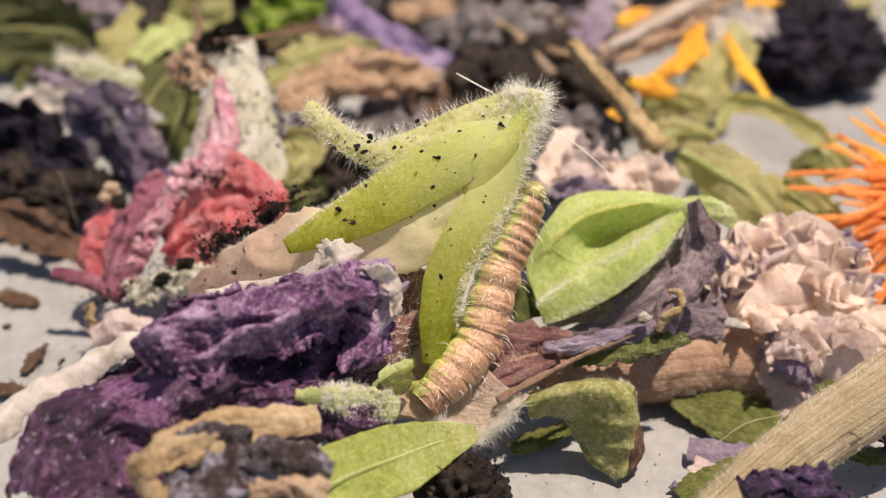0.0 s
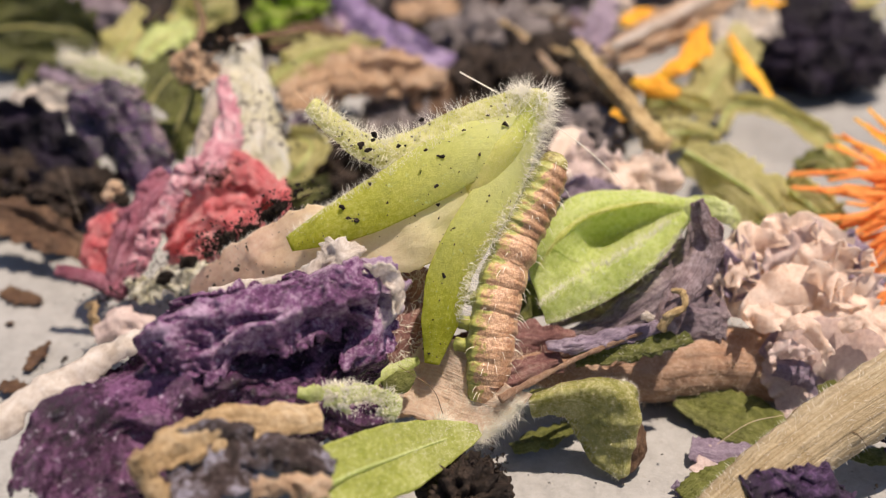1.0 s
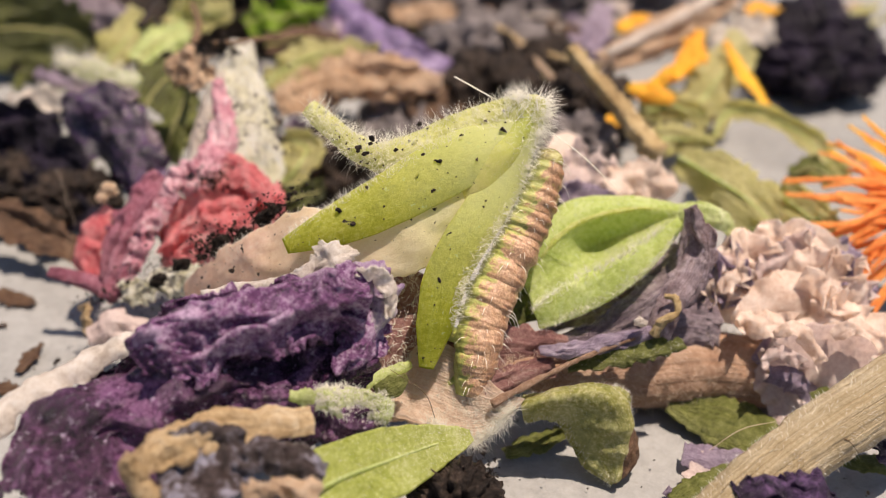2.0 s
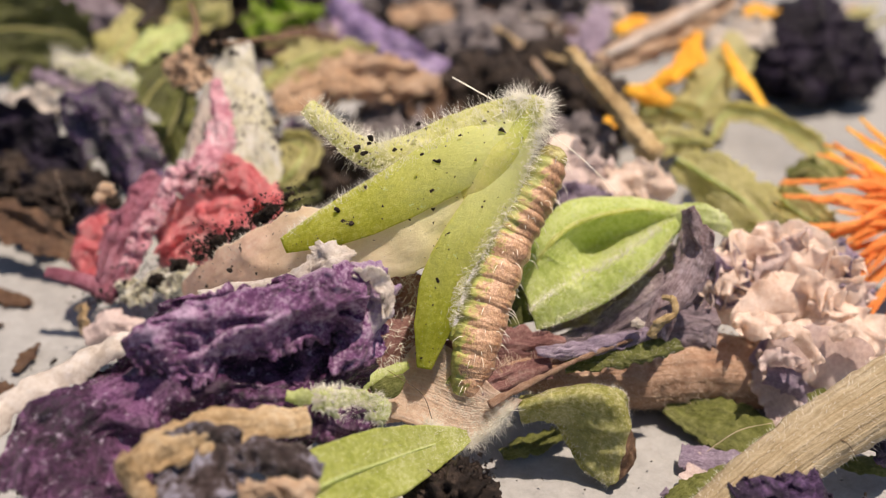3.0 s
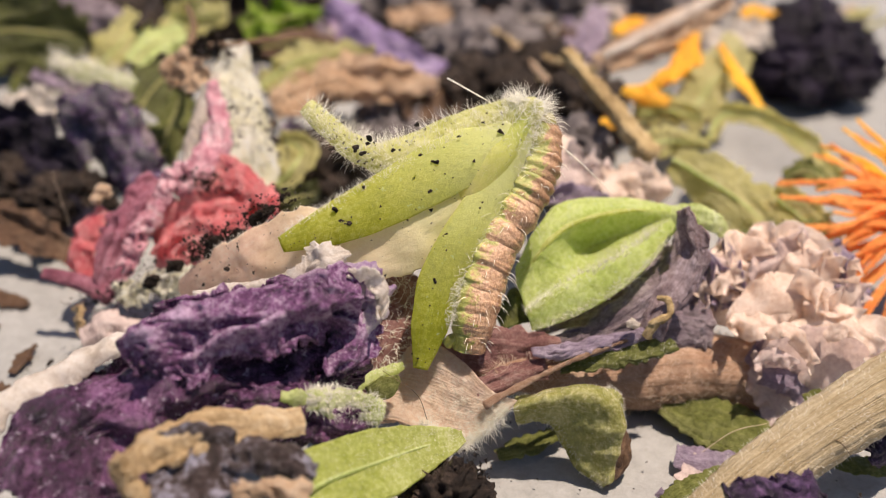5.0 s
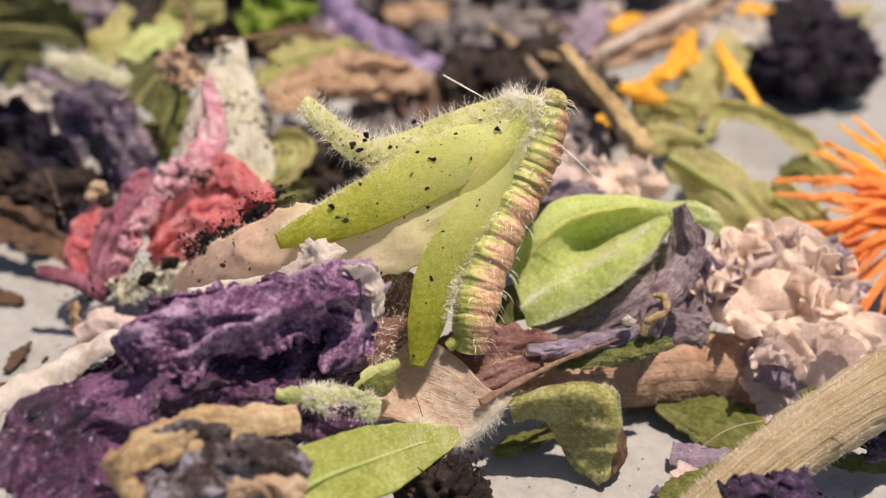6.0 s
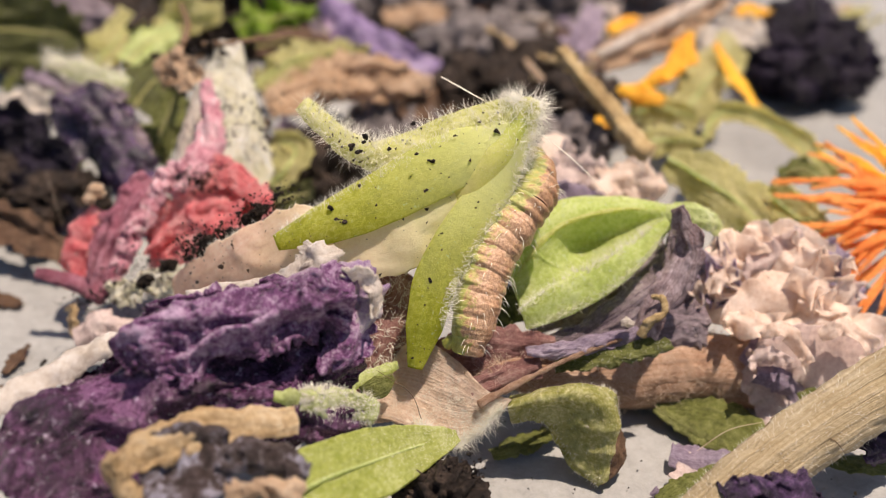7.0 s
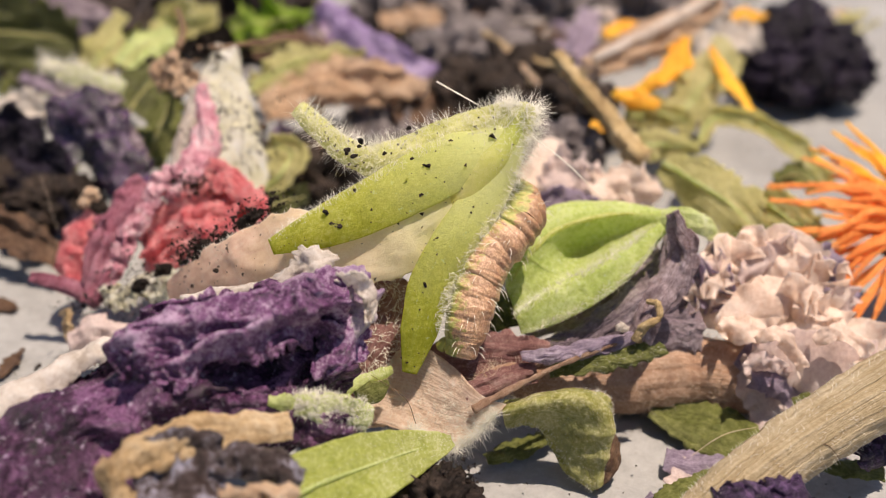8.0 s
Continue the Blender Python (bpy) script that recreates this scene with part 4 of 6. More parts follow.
    thing("curled_leaf", "curled olive-green leaf with downy margin, tip on the slab", "leaf", [
        ("blade", a, LEAF_MID, "", [("fuzz", fuzz(a, 420, 0.4, 0.016, seed=15, edge=0.12), HAIR), ("fuzz", fuzz(a, 900, 0.2, 0.012, seed=16), HAIR)]), ("folded_tip", b, BROWN, "brown dry fold"),
        ("dry_margin", tube([(14.0, 63.4, 6.1), (14.3, 62.7, 4.2), (13.95, 61.7, 2.6), (13.3, 60.6, 0.6)], (0.08, 0.12, 0.13, 0.08), around=8, n=30, rough=0.12, size=0.5, seed=54), TWIG, "dry orange-brown margin")])
    c = sheet([(5.04, 63.46, 0.51), (7.50, 64.56, 0.82), (10.25, 65.73, 0.85)], (0.5, 0.9, 0.5), face=UPWARD, cup=0.5, crumple=0.5, size=1.5, ragged=0.2, n=(36, 16), seed=55)
    thing("leaf_scrap", "olive leaf scrap lying flat", "leaf", [("leaf_scrap", c, OLIVE)])

    # long tan tube with its dusky collapsed flower
    tan = tube([(4.69, 64.76, 7.17), (9.64, 68.47, 4.59), (15.52, 70.87, 2.94), (21.30, 71.91, 2.75), (27.26, 72.05, 2.19)], (0.3, 1.95, 2.7, 2.85, 2.7), around=44, n=90, flutes=13, depth=0.03, rough=0.45, size=2.0,
               seed=57, thick=0.2, tears=3.0)
    thing("tan_flower_tube", "dry tan fibrous flower tube, downy underneath", "dried flower", [("tan_flower_tube", tan, TAN, "", [("fuzz", fuzz(tan, 2600, 1.3, 0.016, seed=16, lean=3.0), HAIR_STRAW)])])
    edge = tube([(3.94, 61.73, 6.72), (7.31, 63.42, 7.64), (10.82, 65.39, 8.26), (13.52, 66.70, 8.53), (16.51, 68.05, 8.86)], (0.26, 0.18, 0.13, 0.13, 0.13), rough=0.15, size=0.8, seed=59)
    wing = sheet([(7.51, 66.32, 8.28), (10.96, 66.62, 8.38), (14.05, 67.50, 8.71), (16.51, 68.11, 8.97)], (0.4, 0.8, 0.8, 0.3), face=(0.1, -0.6, 0.8), cup=1.8, crumple=0.6, size=1.8, folds=0.5, fold_size=0.7, ragged=0.15, n=(60, 24), seed=60)
    back = sheet([(8.9, 68.6, 6.8), (12.8, 69.9, 7.0), (16.6, 71.6, 8.4), (19.7, 73.6, 10.4), (20.49, 75.4, 14.0)], (1.0, 1.7, 2.3, 2.2, 0.9), face=(0.0, -0.9, 0.4), cup=0.8, crumple=0.6, size=3.4, folds=0.6, fold_size=1.3, ragged=0.15,
                 n=(100, 60), seed=61)
    twist_ = sheet([(16.53, 67.48, 8.88), (17.59, 69.09, 10.66), (19.34, 71.24, 12.40), (20.12, 72.78, 14.05), (19.44, 74.50, 16.04)], (1.0, 1.2, 1.7, 1.9, 1.3), face=(-0.2, -0.9, 0.3), cup=1.8, crumple=0.35, size=2.6, folds=0.45, fold_size=0.9, ragged=0.18,
                   n=(80, 30), seed=63, twist=1.2)
    hook = tube([(16.30, 67.07, 9.16), (16.86, 67.27, 10.31), (17.93, 67.59, 10.86), (17.93, 68.46, 11.57), (17.12, 68.73, 11.65)], (0.32, 0.28, 0.24, 0.2, 0.14), rough=0.2, size=0.6, seed=64)
    under = sheet([(8.3, 75.4, 5.6), (12.6, 76.5, 6.6), (16.9, 77.5, 8.2), (20.0, 78.3, 10.6)], (1.6, 2.5, 2.7, 1.8), face=(0.0, -0.8, 0.6), cup=0.6, crumple=0.5, size=3.0, folds=0.5, fold_size=1.2, ragged=0.12, n=(70, 40), seed=58)
    deep = sheet([(15.99, 70.49, 7.09), (19.04, 71.40, 7.46), (22.41, 72.11, 7.10)], (1.0, 2.2, 1.8), face=(0, -0.85, 0.5), cup=0.6, crumple=0.8, size=2.2, ragged=0.2, n=(50, 30), seed=62)
    crumbs = lump((15.28, 67.39, 10.13), (0.28, 0.22, 0.24), 1.4, 0.3, seed=65, level=3)
    thing("lilac_flower", "collapsed dusky lilac flower with a twisted grey stalk", "dried flower", [
        ("stalk", edge, TAN, "thin reddish brown stalk"), ("petal", wing, LILAC_GREY, "lilac folded wing"), ("petal", back, DUSKY, "dark dusky petal"),
        ("petal", twist_, LILAC_BROWN, "twisted lilac-brown petal"), ("petal", deep, DUSKY, "dark dusky petal"), ("petal", under, DUSKY, "dusky mauve petal spread beneath"), ("hook", hook, TWIG, "curled tan stalk end"), ("pollen_lump", crumbs, CREAM_RIM, "cream pollen lump")])
    under = sheet([(9.73, 66.47, 7.13), (13.14, 66.52, 7.62), (16.19, 67.01, 8.06), (18.67, 67.61, 8.11)], (0.7, 0.9, 0.8, 0.4), face=(0, -0.7, 0.7), cup=0.8, crumple=0.5, size=1.2, ragged=0.3, n=(50, 18), seed=66)
    thing("leaf_scrap", "mossy green frayed leaf scrap on the tube", "leaf", [("leaf_scrap", under, OLIVE, "", [("fuzz", fuzz(under, 250, 0.35, 0.013, seed=17), HAIR)])])

    # folded downy leaf behind the caterpillar
    pod = loft([[(6.73, 73.5, 11.27), (8.53, 75.5, 14.06), (10.4, 77.0, 15.25), (14.87, 78.0, 15.31), (19.35, 78.0, 14.53)],
                [(6.84, 72.5, 10.56), (9.12, 74.0, 13.45), (11.41, 75.3, 14.61), (15.38, 76.5, 15.05), (19.29, 77.0, 14.74)],
                [(7.1, 71.0, 10.0), (9.95, 73.4, 11.6), (13.1, 76.8, 11.5), (16.2, 76.8, 13.0), (19.3, 76.6, 14.4)],
                [(7.4, 69.9, 9.4), (10.0, 71.1, 10.8), (13.15, 72.7, 11.7), (16.2, 74.5, 12.8), (19.26, 76.3, 14.15)],
                [(7.42, 69.0, 9.75), (10.02, 70.0, 11.4), (13.17, 71.5, 12.42), (16.24, 73.5, 13.3), (19.26, 76.0, 14.2)],
                [(7.74, 68.5, 8.67), (11.15, 69.3, 9.59), (14.76, 71.0, 10.95), (17.62, 73.3, 12.56), (19.5, 75.8, 13.77)]], n=(90, 70), crumple=0.3, size=3.5, thick=0.22, seed=67)
    rib = tube([(6.84, 72.3, 10.6), (9.12, 73.8, 13.5), (11.41, 75.1, 14.68), (15.38, 76.3, 15.12), (19.29, 76.8, 14.8)], (0.12, 0.2, 0.2, 0.16, 0.1), around=8, n=40, rough=0.1, size=1.0)
    end = sheet([(18.9, 77.0, 14.3), (21.61, 77.5, 14.19), (23.57, 78.0, 13.17), (24.51, 78.0, 11.84)], (0.8, 1.1, 0.9, 0.3), cup=1.4, crumple=0.5, size=1.6, ragged=0.15, n=(40, 24), seed=69)
    thing("folded_leaf", "downy fresh green leaf folded into a hollow pod", "leaf", [
        ("blade", pod, GREEN_LEAF, "", [("fuzz", fuzz(pod, 3600, 0.26, 0.013, seed=18), HAIR), ("fuzz", fuzz(pod, 520, 0.85, 0.017, seed=19, where=(0.0, 0.9), band=(0.76, 0.82), lean=0.25), HAIR), ("fuzz", fuzz(pod, 420, 0.8, 0.017, seed=29, where=(0.0, 0.9), band=(0.95, 1.0), lean=0.3), HAIR)]),
        ("midrib", rib, GREEN_DOWN, "paler raised midrib"), ("leaf_tip", end, GREEN_PALE, "crumpled pale tip", [("fuzz", fuzz(end, 300, 0.3, 0.014, seed=20), HAIR)])])
    # dark sheet put in for the shade beneath the folded leaf
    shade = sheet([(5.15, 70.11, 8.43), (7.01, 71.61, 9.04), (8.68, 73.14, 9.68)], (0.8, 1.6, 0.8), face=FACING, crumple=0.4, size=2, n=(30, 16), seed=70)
    thing("leaf_scrap", "dark olive scrap standing in for shade under the folded leaf", "leaf", [("leaf_scrap", shade, OLIVE_DARK)])

    # ruffled beige flower
    rows = []
    spec = (
        ([(20.18, 72.96, 8.17), (23.77, 74.16, 9.05), (28.21, 75.81, 10.10), (31.12, 78.01, 11.92)], (1.2, 3.2, 3.6, 1.4), (-0.2, -0.8, 0.6), BEIGE),
        ([(21.57, 75.19, 10.04), (25.56, 76.52, 10.34), (30.11, 77.62, 10.24), (34.27, 78.13, 9.12)], (1.0, 2.6, 3.0, 1.6), (0.1, -0.6, 0.8), BEIGE),
        ([(23.20, 71.02, 7.82), (27.02, 72.29, 8.61), (31.11, 74.07, 9.10), (34.92, 75.82, 9.12)], (0.9, 2.6, 3.2, 1.8), (0.0, -0.85, 0.5), BEIGE),
        ([(26.13, 69.77, 7.05), (29.11, 69.00, 6.50), (32.30, 68.83, 5.81), (36.24, 69.45, 5.09)], (1.2, 2.4, 2.6, 2.2), (0.1, -0.85, 0.5), BEIGE_PINK),
        ([(25.37, 69.63, 4.41), (26.86, 68.04, 3.64), (27.76, 67.14, 2.09), (27.66, 66.67, 0.48)], (0.9, 1.7, 1.5, 0.4), (-0.2, -0.9, 0.4), BEIGE_PINK),
        ([(25.60, 70.54, 5.97), (27.66, 69.37, 5.15), (29.46, 68.25, 3.20), (31.02, 67.82, 1.27)], (1.2, 2.2, 2.2, 1.2), (0.1, -0.9, 0.4), LILAC_GREY),
        ([(32.84, 78.96, 10.57), (34.75, 77.53, 8.08), (35.31, 74.78, 5.32)], (1.6, 2.2, 1.8), (0.2, -0.8, 0.5), LILAC_GREY),
        ([(28.63, 70.88, 7.37), (31.48, 71.55, 7.74), (34.43, 71.71, 6.81), (37.34, 71.36, 5.40)], (0.7, 1.6, 2.0, 1.8), (0, -0.6, 0.8), BEIGE),
        ([(25.42, 69.82, 5.93), (26.80, 68.66, 5.12), (29.18, 68.38, 5.04)], (0.4, 0.9, 0.5), (-0.1, -0.9, 0.4), BEIGE_PINK),
        ([(20.72, 73.14, 9.68), (22.36, 73.76, 10.36), (24.41, 73.54, 9.97)], (0.8, 1.5, 0.9), (-0.3, -0.8, 0.5), BEIGE),
        ([(25.44, 74.33, 10.55), (28.51, 75.89, 11.24), (30.94, 77.81, 12.56)], (0.9, 1.6, 0.7), (0.3, -0.8, 0.5), BEIGE_PINK),
        ([(23.68, 71.56, 8.54), (25.30, 70.61, 8.09), (27.98, 70.61, 8.09)], (0.7, 1.3, 0.8), (0.0, -0.8, 0.6), BEIGE),
        ([(29.81, 72.68, 8.89), (31.93, 72.12, 8.71), (34.19, 71.67, 7.93)], (0.8, 1.4, 0.9), (0.1, -0.8, 0.6), BEIGE),
    )
    for k, (pts, w, fc, m) in enumerate(spec):
        g = sheet(pts, w, face=fc, cup=0.9 if k != 3 else 0.6, crumple=0.22 if k != 3 else 0.12, size=3.4, folds=0.14 if k != 3 else 0.08, fold_size=1.8, ragged=0.06, ruffle=1.9 if k != 3 else 0.9, waves=6, thick=0.05,
                  n=(110, 56), seed=80 + 2 * k)
        rows.append(("petal", g, m))
    rng = np.random.default_rng(17)
    low, high = np.array((21.43, 71.86, 7.26)), np.array((34.84, 77.86, 10.65))
    for k in range(18):
        p = low + (high - low) * rng.uniform(0, 1, 3) + np.array((0, 0, 0.4))
        d = unit(rng.normal(0, 1, 3) * (1.0, 0.5, 0.8)) * rng.uniform(1.8, 3.2)
        fc = unit(np.array((0.1, -0.8, 0.5)) + rng.normal(0, 0.45, 3))
        g = sheet([p - d, p + rng.normal(0, 0.4, 3), p + d], (0.7, rng.uniform(1.2, 2.2), 0.6), face=fc, cup=rng.uniform(-1.6, 1.6), crumple=0.18, size=2.0, folds=0.1, fold_size=1.0, ragged=0.08, ruffle=1.5, waves=5,
                  thick=0.05, n=(50, 28), seed=860 + k)
        rows.append(("petal", g, (BEIGE, BEIGE, BEIGE_PINK, LILAC_GREY)[k % 4]))
    for k, (pts, w, m) in enumerate((
        ([(25.7, 68.2, 8.6), (27.2, 67.9, 9.4), (28.9, 67.6, 7.9), (29.6, 67.4, 5.8)], (0.4, 0.75, 0.7, 0.4), BEIGE), ([(30.5, 68.6, 8.1), (32.1, 68.6, 9.2), (34.2, 68.2, 7.8), (35.3, 67.8, 5.0)], (0.5, 0.8, 0.8, 0.5), BEIGE),
        ([(24.9, 67.4, 6.6), (26.3, 67.2, 7.6), (27.9, 67.1, 6.8)], (0.35, 0.7, 0.4), BEIGE_PINK), ([(25.7, 67.6, 5.4), (27.4, 67.3, 5.1), (28.9, 67.1, 4.2)], (0.7, 1.2, 0.7), LILAC_GREY))):
        rows.append(("petal", sheet(pts, w, face=(0.1, -0.8, 0.55), cup=2.0, crumple=0.2, size=1.6, folds=0.12, fold_size=0.8, ragged=0.1, ruffle=1.0, waves=6, thick=0.05, n=(60, 28), seed=890 + k), m))
    thing("ruffled_flower", "crumpled beige and lilac ruffled dried flower", "dried flower", rows)

    # straw stem lying in front
    stem = tube([(15.30, 49.30, 4.39), (19.14, 52.51, 5.54), (23.76, 56.20, 6.34), (28.56, 59.52, 7.09), (35.73, 64.05, 7.95)], (1.6, 1.9, 2.1, 2.3, 2.5), around=56, n=90, flutes=16, depth=0.03, rough=0.25, size=1.8, seed=101)
    thing("straw", "thick pale straw stem with fine ridges and short hairs", "stem", [("straw", stem, STRAW, "", [("fuzz", fuzz(stem, 1200, 0.4, 0.016, seed=21), HAIR)])])
    p = sheet([(19.26, 50.82, 7.03), (21.96, 51.91, 7.71), (24.28, 52.08, 7.21), (26.18, 51.72, 6.18)], (1.2, 1.8, 1.7, 1.0), face=(0, -0.5, 0.85), cup=1.6, crumple=1.3, size=1.5, ragged=0.4, n=(70, 40), seed=103)
    thing("purple_petal", "shrivelled blue-violet petal against the stem", "dried petal", [("purple_petal", p, PURPLE_DARK)])
    q = sheet([(31.57, 60.36, 3.54), (33.22, 61.45, 3.43), (35.33, 62.33, 2.96)], (0.8, 1.4, 1.2), face=FACING, cup=1.5, crumple=0.9, size=1.5, n=(30, 24), seed=105)
    thing("purple_petal", "dark shrivelled petal under the stem", "dried petal", [("purple_petal", q, PURPLE_DARK)])

    for k, (pts, w, m, lab) in enumerate((
        ([(18.6, 68.9, 1.2), (21.5, 67.4, 1.3), (24.1, 65.7, 1.3), (25.9, 63.8, 1.0)], (0.8, 2.3, 2.5, 1.0), OLIVE, "olive-green dry leaf lying under the tube"),
        ([(17.14, 58.40, 0.15), (18.94, 59.33, 0.56), (21.18, 60.96, 0.58), (22.86, 62.68, 0.56)], (0.8, 1.4, 1.0, 0.3), OLIVE, "wrinkled mossy green leaf scrap"),
        ([(30.18, 62.79, 0.75), (31.93, 62.34, 0.97), (34.92, 62.30, 0.90)], (0.3, 0.8, 0.9), OLIVE, "small green leaf scrap under the stem"),
        ([(29.11, 67.22, 3.43), (30.89, 67.22, 3.43), (33.11, 67.44, 3.81)], (0.6, 1.0, 0.7), OLIVE, "olive leaf scrap beneath the ruffles"),
        ([(18.67, 63.45, 0.91), (20.52, 62.93, 0.80), (23.73, 62.85, 0.86)], (0.9, 1.3, 0.4), LILAC_GREY, "lilac-grey papery scrap with a torn end"),
        ([(18.59, 60.59, 0.35), (19.94, 62.15, 0.64), (20.71, 63.45, 0.91)], (0.8, 0.9, 0.6), BEIGE_PINK, "thin beige torn scrap"),
        ([(16.93, 60.00, 0.33), (17.57, 59.50, 0.07), (18.22, 58.55, 0.01)], (0.3, 0.5, 0.4), LILAC_GREY, "thin grey papery scrap on slab"),
    )):
        g = sheet(pts, w, face=(0.05, -0.45, 0.9), cup=0.5, crumple=0.5, size=2.2, ragged=0.14, n=(50, 26), seed=110 + k)
        kind_name = "leaf_scrap" if m in (OLIVE, LEAF_MID) else "petal_scrap"
        thing(kind_name, lab, "leaf" if m in (OLIVE, LEAF_MID) else "dried petal", [(kind_name, g, m)])

    base_a = sheet([(-6.05, 63.30, 5.65), (-2.31, 65.03, 5.64), (1.13, 66.38, 5.97), (4.18, 67.11, 6.24)], (1.6, 2.6, 2.4, 1.0), face=(0, -0.7, 0.7), cup=0.8, crumple=0.6, size=2.6, ragged=0.2, n=(60, 34), seed=123)
    base_b = sheet([(-0.60, 65.89, 7.12), (2.85, 66.85, 7.59), (6.33, 67.31, 7.58), (9.86, 67.93, 7.46)], (1.0, 2.2, 2.1, 1.0), face=(0, -0.8, 0.6), cup=1.0, crumple=0.5, size=2.4, ragged=0.12, folds=0.4, fold_size=0.9, n=(60, 30), seed=125)
    base_c = sheet([(3.17, 63.22, 6.50), (5.75, 64.65, 6.98), (8.60, 65.89, 7.12)], (0.9, 1.2, 0.8), face=(0, -0.8, 0.6), cup=1.0, crumple=0.5, size=2.0, ragged=0.12, folds=0.3, fold_size=0.8, n=(40, 24), seed=127)
    thing("withered_flower_base", "withered flower base, cream and dusky mauve, under the caterpillar", "dried flower", [
        ("petal", base_a, TUBE_PINK, "cream papery petal", [("fuzz", fuzz(base_a, 600, 0.7, 0.016, seed=24, lean=0.9), HAIR)]), ("petal", base_b, DUSKY_PINK, "dusky mauve petal"),
        ("petal", base_c, DUSKY_PINK, "mauve withered petal")])
    # crumbs by the caterpillar's foot
    chip = sheet([(3.63, 65.0, 6.7), (4.06, 64.6, 6.2), (4.42, 64.3, 5.5)], (0.35, 0.7, 0.4), face=(0.1, -0.85, 0.5), cup=0.8, crumple=0.15, size=1.0, n=(20, 14), thick=0.12, seed=121)
    thing("seed_husk", "pale yellow-green flat seed husk", "seed", [("seed_husk", chip, OLIVE_PALE)])
    curl = sheet([(2.5, 64.8, 7.5), (3.0, 64.4, 7.4), (3.02, 64.3, 6.5), (2.45, 64.6, 5.8)], (0.15, 0.3, 0.34, 0.2), face=FACING, cup=1.6, n=(24, 10), thick=0.12, seed=122)
    thing("seed_husk", "small cream curled seed husk", "seed", [("seed_husk", curl, CREAM_RIM)])


build_front()


# ---- red flower, soil and leaves behind ----
def build_red():
    pale = sheet([(-20.1, 104.0, 19.5), (-19.7, 100.5, 16.5), (-19.2, 97.0, 13.8), (-18.4, 94.0, 11.2), (-17.3, 91.0, 9.0)], (1.2, 3.0, 4.0, 4.0, 2.8), face=(0.45, -0.7, 0.55), cup=1.7, crumple=0.5, size=3.4, folds=0.5, fold_size=1.6,
                 ragged=0.12, ruffle=0.4, n=(90, 60), seed=131)
    flank = sheet([(-21.4, 98.5, 18.1), (-22.3, 95.6, 15.3), (-22.9, 93.0, 12.8), (-23.2, 90.5, 10.1)], (0.7, 1.5, 1.9, 1.3), face=(-0.4, -0.85, 0.4), cup=1.8, crumple=0.3, size=2.6, folds=0.2, fold_size=0.9, ragged=0.1, n=(60, 26), seed=132)
    strip = sheet([(-20.7, 94.8, 18.7), (-20.1, 92.2, 16.5), (-20.0, 89.7, 14.5), (-21.1, 87.5, 12.9)], (0.5, 1.1, 1.8, 1.7), face=(-0.1, -0.9, 0.4), cup=1.6, crumple=0.7, size=2.2, folds=0.4, fold_size=1.1, ragged=0.2, n=(70, 34), seed=133)
    red = sheet([(-25.05, 81.92, 6.89), (-22.52, 84.18, 8.80), (-19.07, 85.51, 10.11), (-14.63, 86.73, 10.22)], (1.6, 4.0, 4.6, 1.8), face=(0, -0.6, 0.8), cup=0.9, crumple=1.6, size=3.4, folds=1.6, fold_size=1.5, ragged=0.3, n=(100, 70), seed=135)
    red2 = sheet([(-19.78, 88.84, 13.88), (-18.14, 87.36, 12.31), (-16.64, 86.51, 10.45), (-15.58, 85.31, 8.76)], (1.0, 1.8, 1.8, 1.0), face=(0.2, -0.85, 0.5), cup=1.6, crumple=1.2, size=1.8, ragged=0.3, n=(60, 36), seed=136)
    mauve = sheet([(-25.04, 87.76, 12.00), (-26.48, 84.94, 10.12), (-27.71, 82.30, 7.54), (-28.85, 79.45, 4.01)], (1.2, 2.1, 2.3, 1.2), face=(-0.2, -0.85, 0.45), cup=1.4, crumple=0.6, size=2.6, folds=1.4, fold_size=1.1, ragged=0.15, n=(80, 40), seed=137)
    ridge = sheet([(-22.13, 87.42, 13.42), (-23.92, 85.25, 11.66), (-25.69, 82.70, 9.04), (-26.96, 79.90, 5.78)], (1.1, 1.2, 1.1, 0.8), face=(0, -0.8, 0.6), cup=2.2, crumple=1.1, size=1.2, ragged=0.3, n=(80, 26), seed=139)
    tail = sheet([(-34.65, 80.94, 6.19), (-32.19, 80.70, 5.58), (-29.94, 80.33, 4.93), (-28.41, 79.74, 4.12)], (0.55, 0.8, 0.9, 0.8), face=(0, -0.7, 0.7), cup=2.2, crumple=0.4, size=1.5, n=(40, 20), seed=141)
    side = sheet([(-29.98, 86.84, 9.41), (-30.95, 84.80, 7.88), (-31.56, 83.21, 6.13), (-30.38, 81.64, 4.41)], (0.8, 1.6, 1.6, 0.8), face=(-0.3, -0.85, 0.4), cup=1.2, crumple=1.0, size=1.8, n=(50, 30), seed=143)
    knob = sheet([(-30.85, 86.03, 10.01), (-30.75, 86.46, 10.76), (-30.25, 87.03, 11.34), (-29.43, 86.95, 10.80)], (0.35, 0.7, 0.75, 0.4), face=FACING, cup=2.4, crumple=0.5, size=0.9, ragged=0.3, ruffle=0.4, n=(30, 20), seed=145)
    dark = sheet([(-25.45, 84.46, 6.29), (-22.36, 84.46, 6.29), (-18.85, 85.28, 6.72)], (1.4, 1.8, 1.0), face=FACING, cup=0.8, crumple=0.9, size=1.8, n=(50, 24), seed=147)
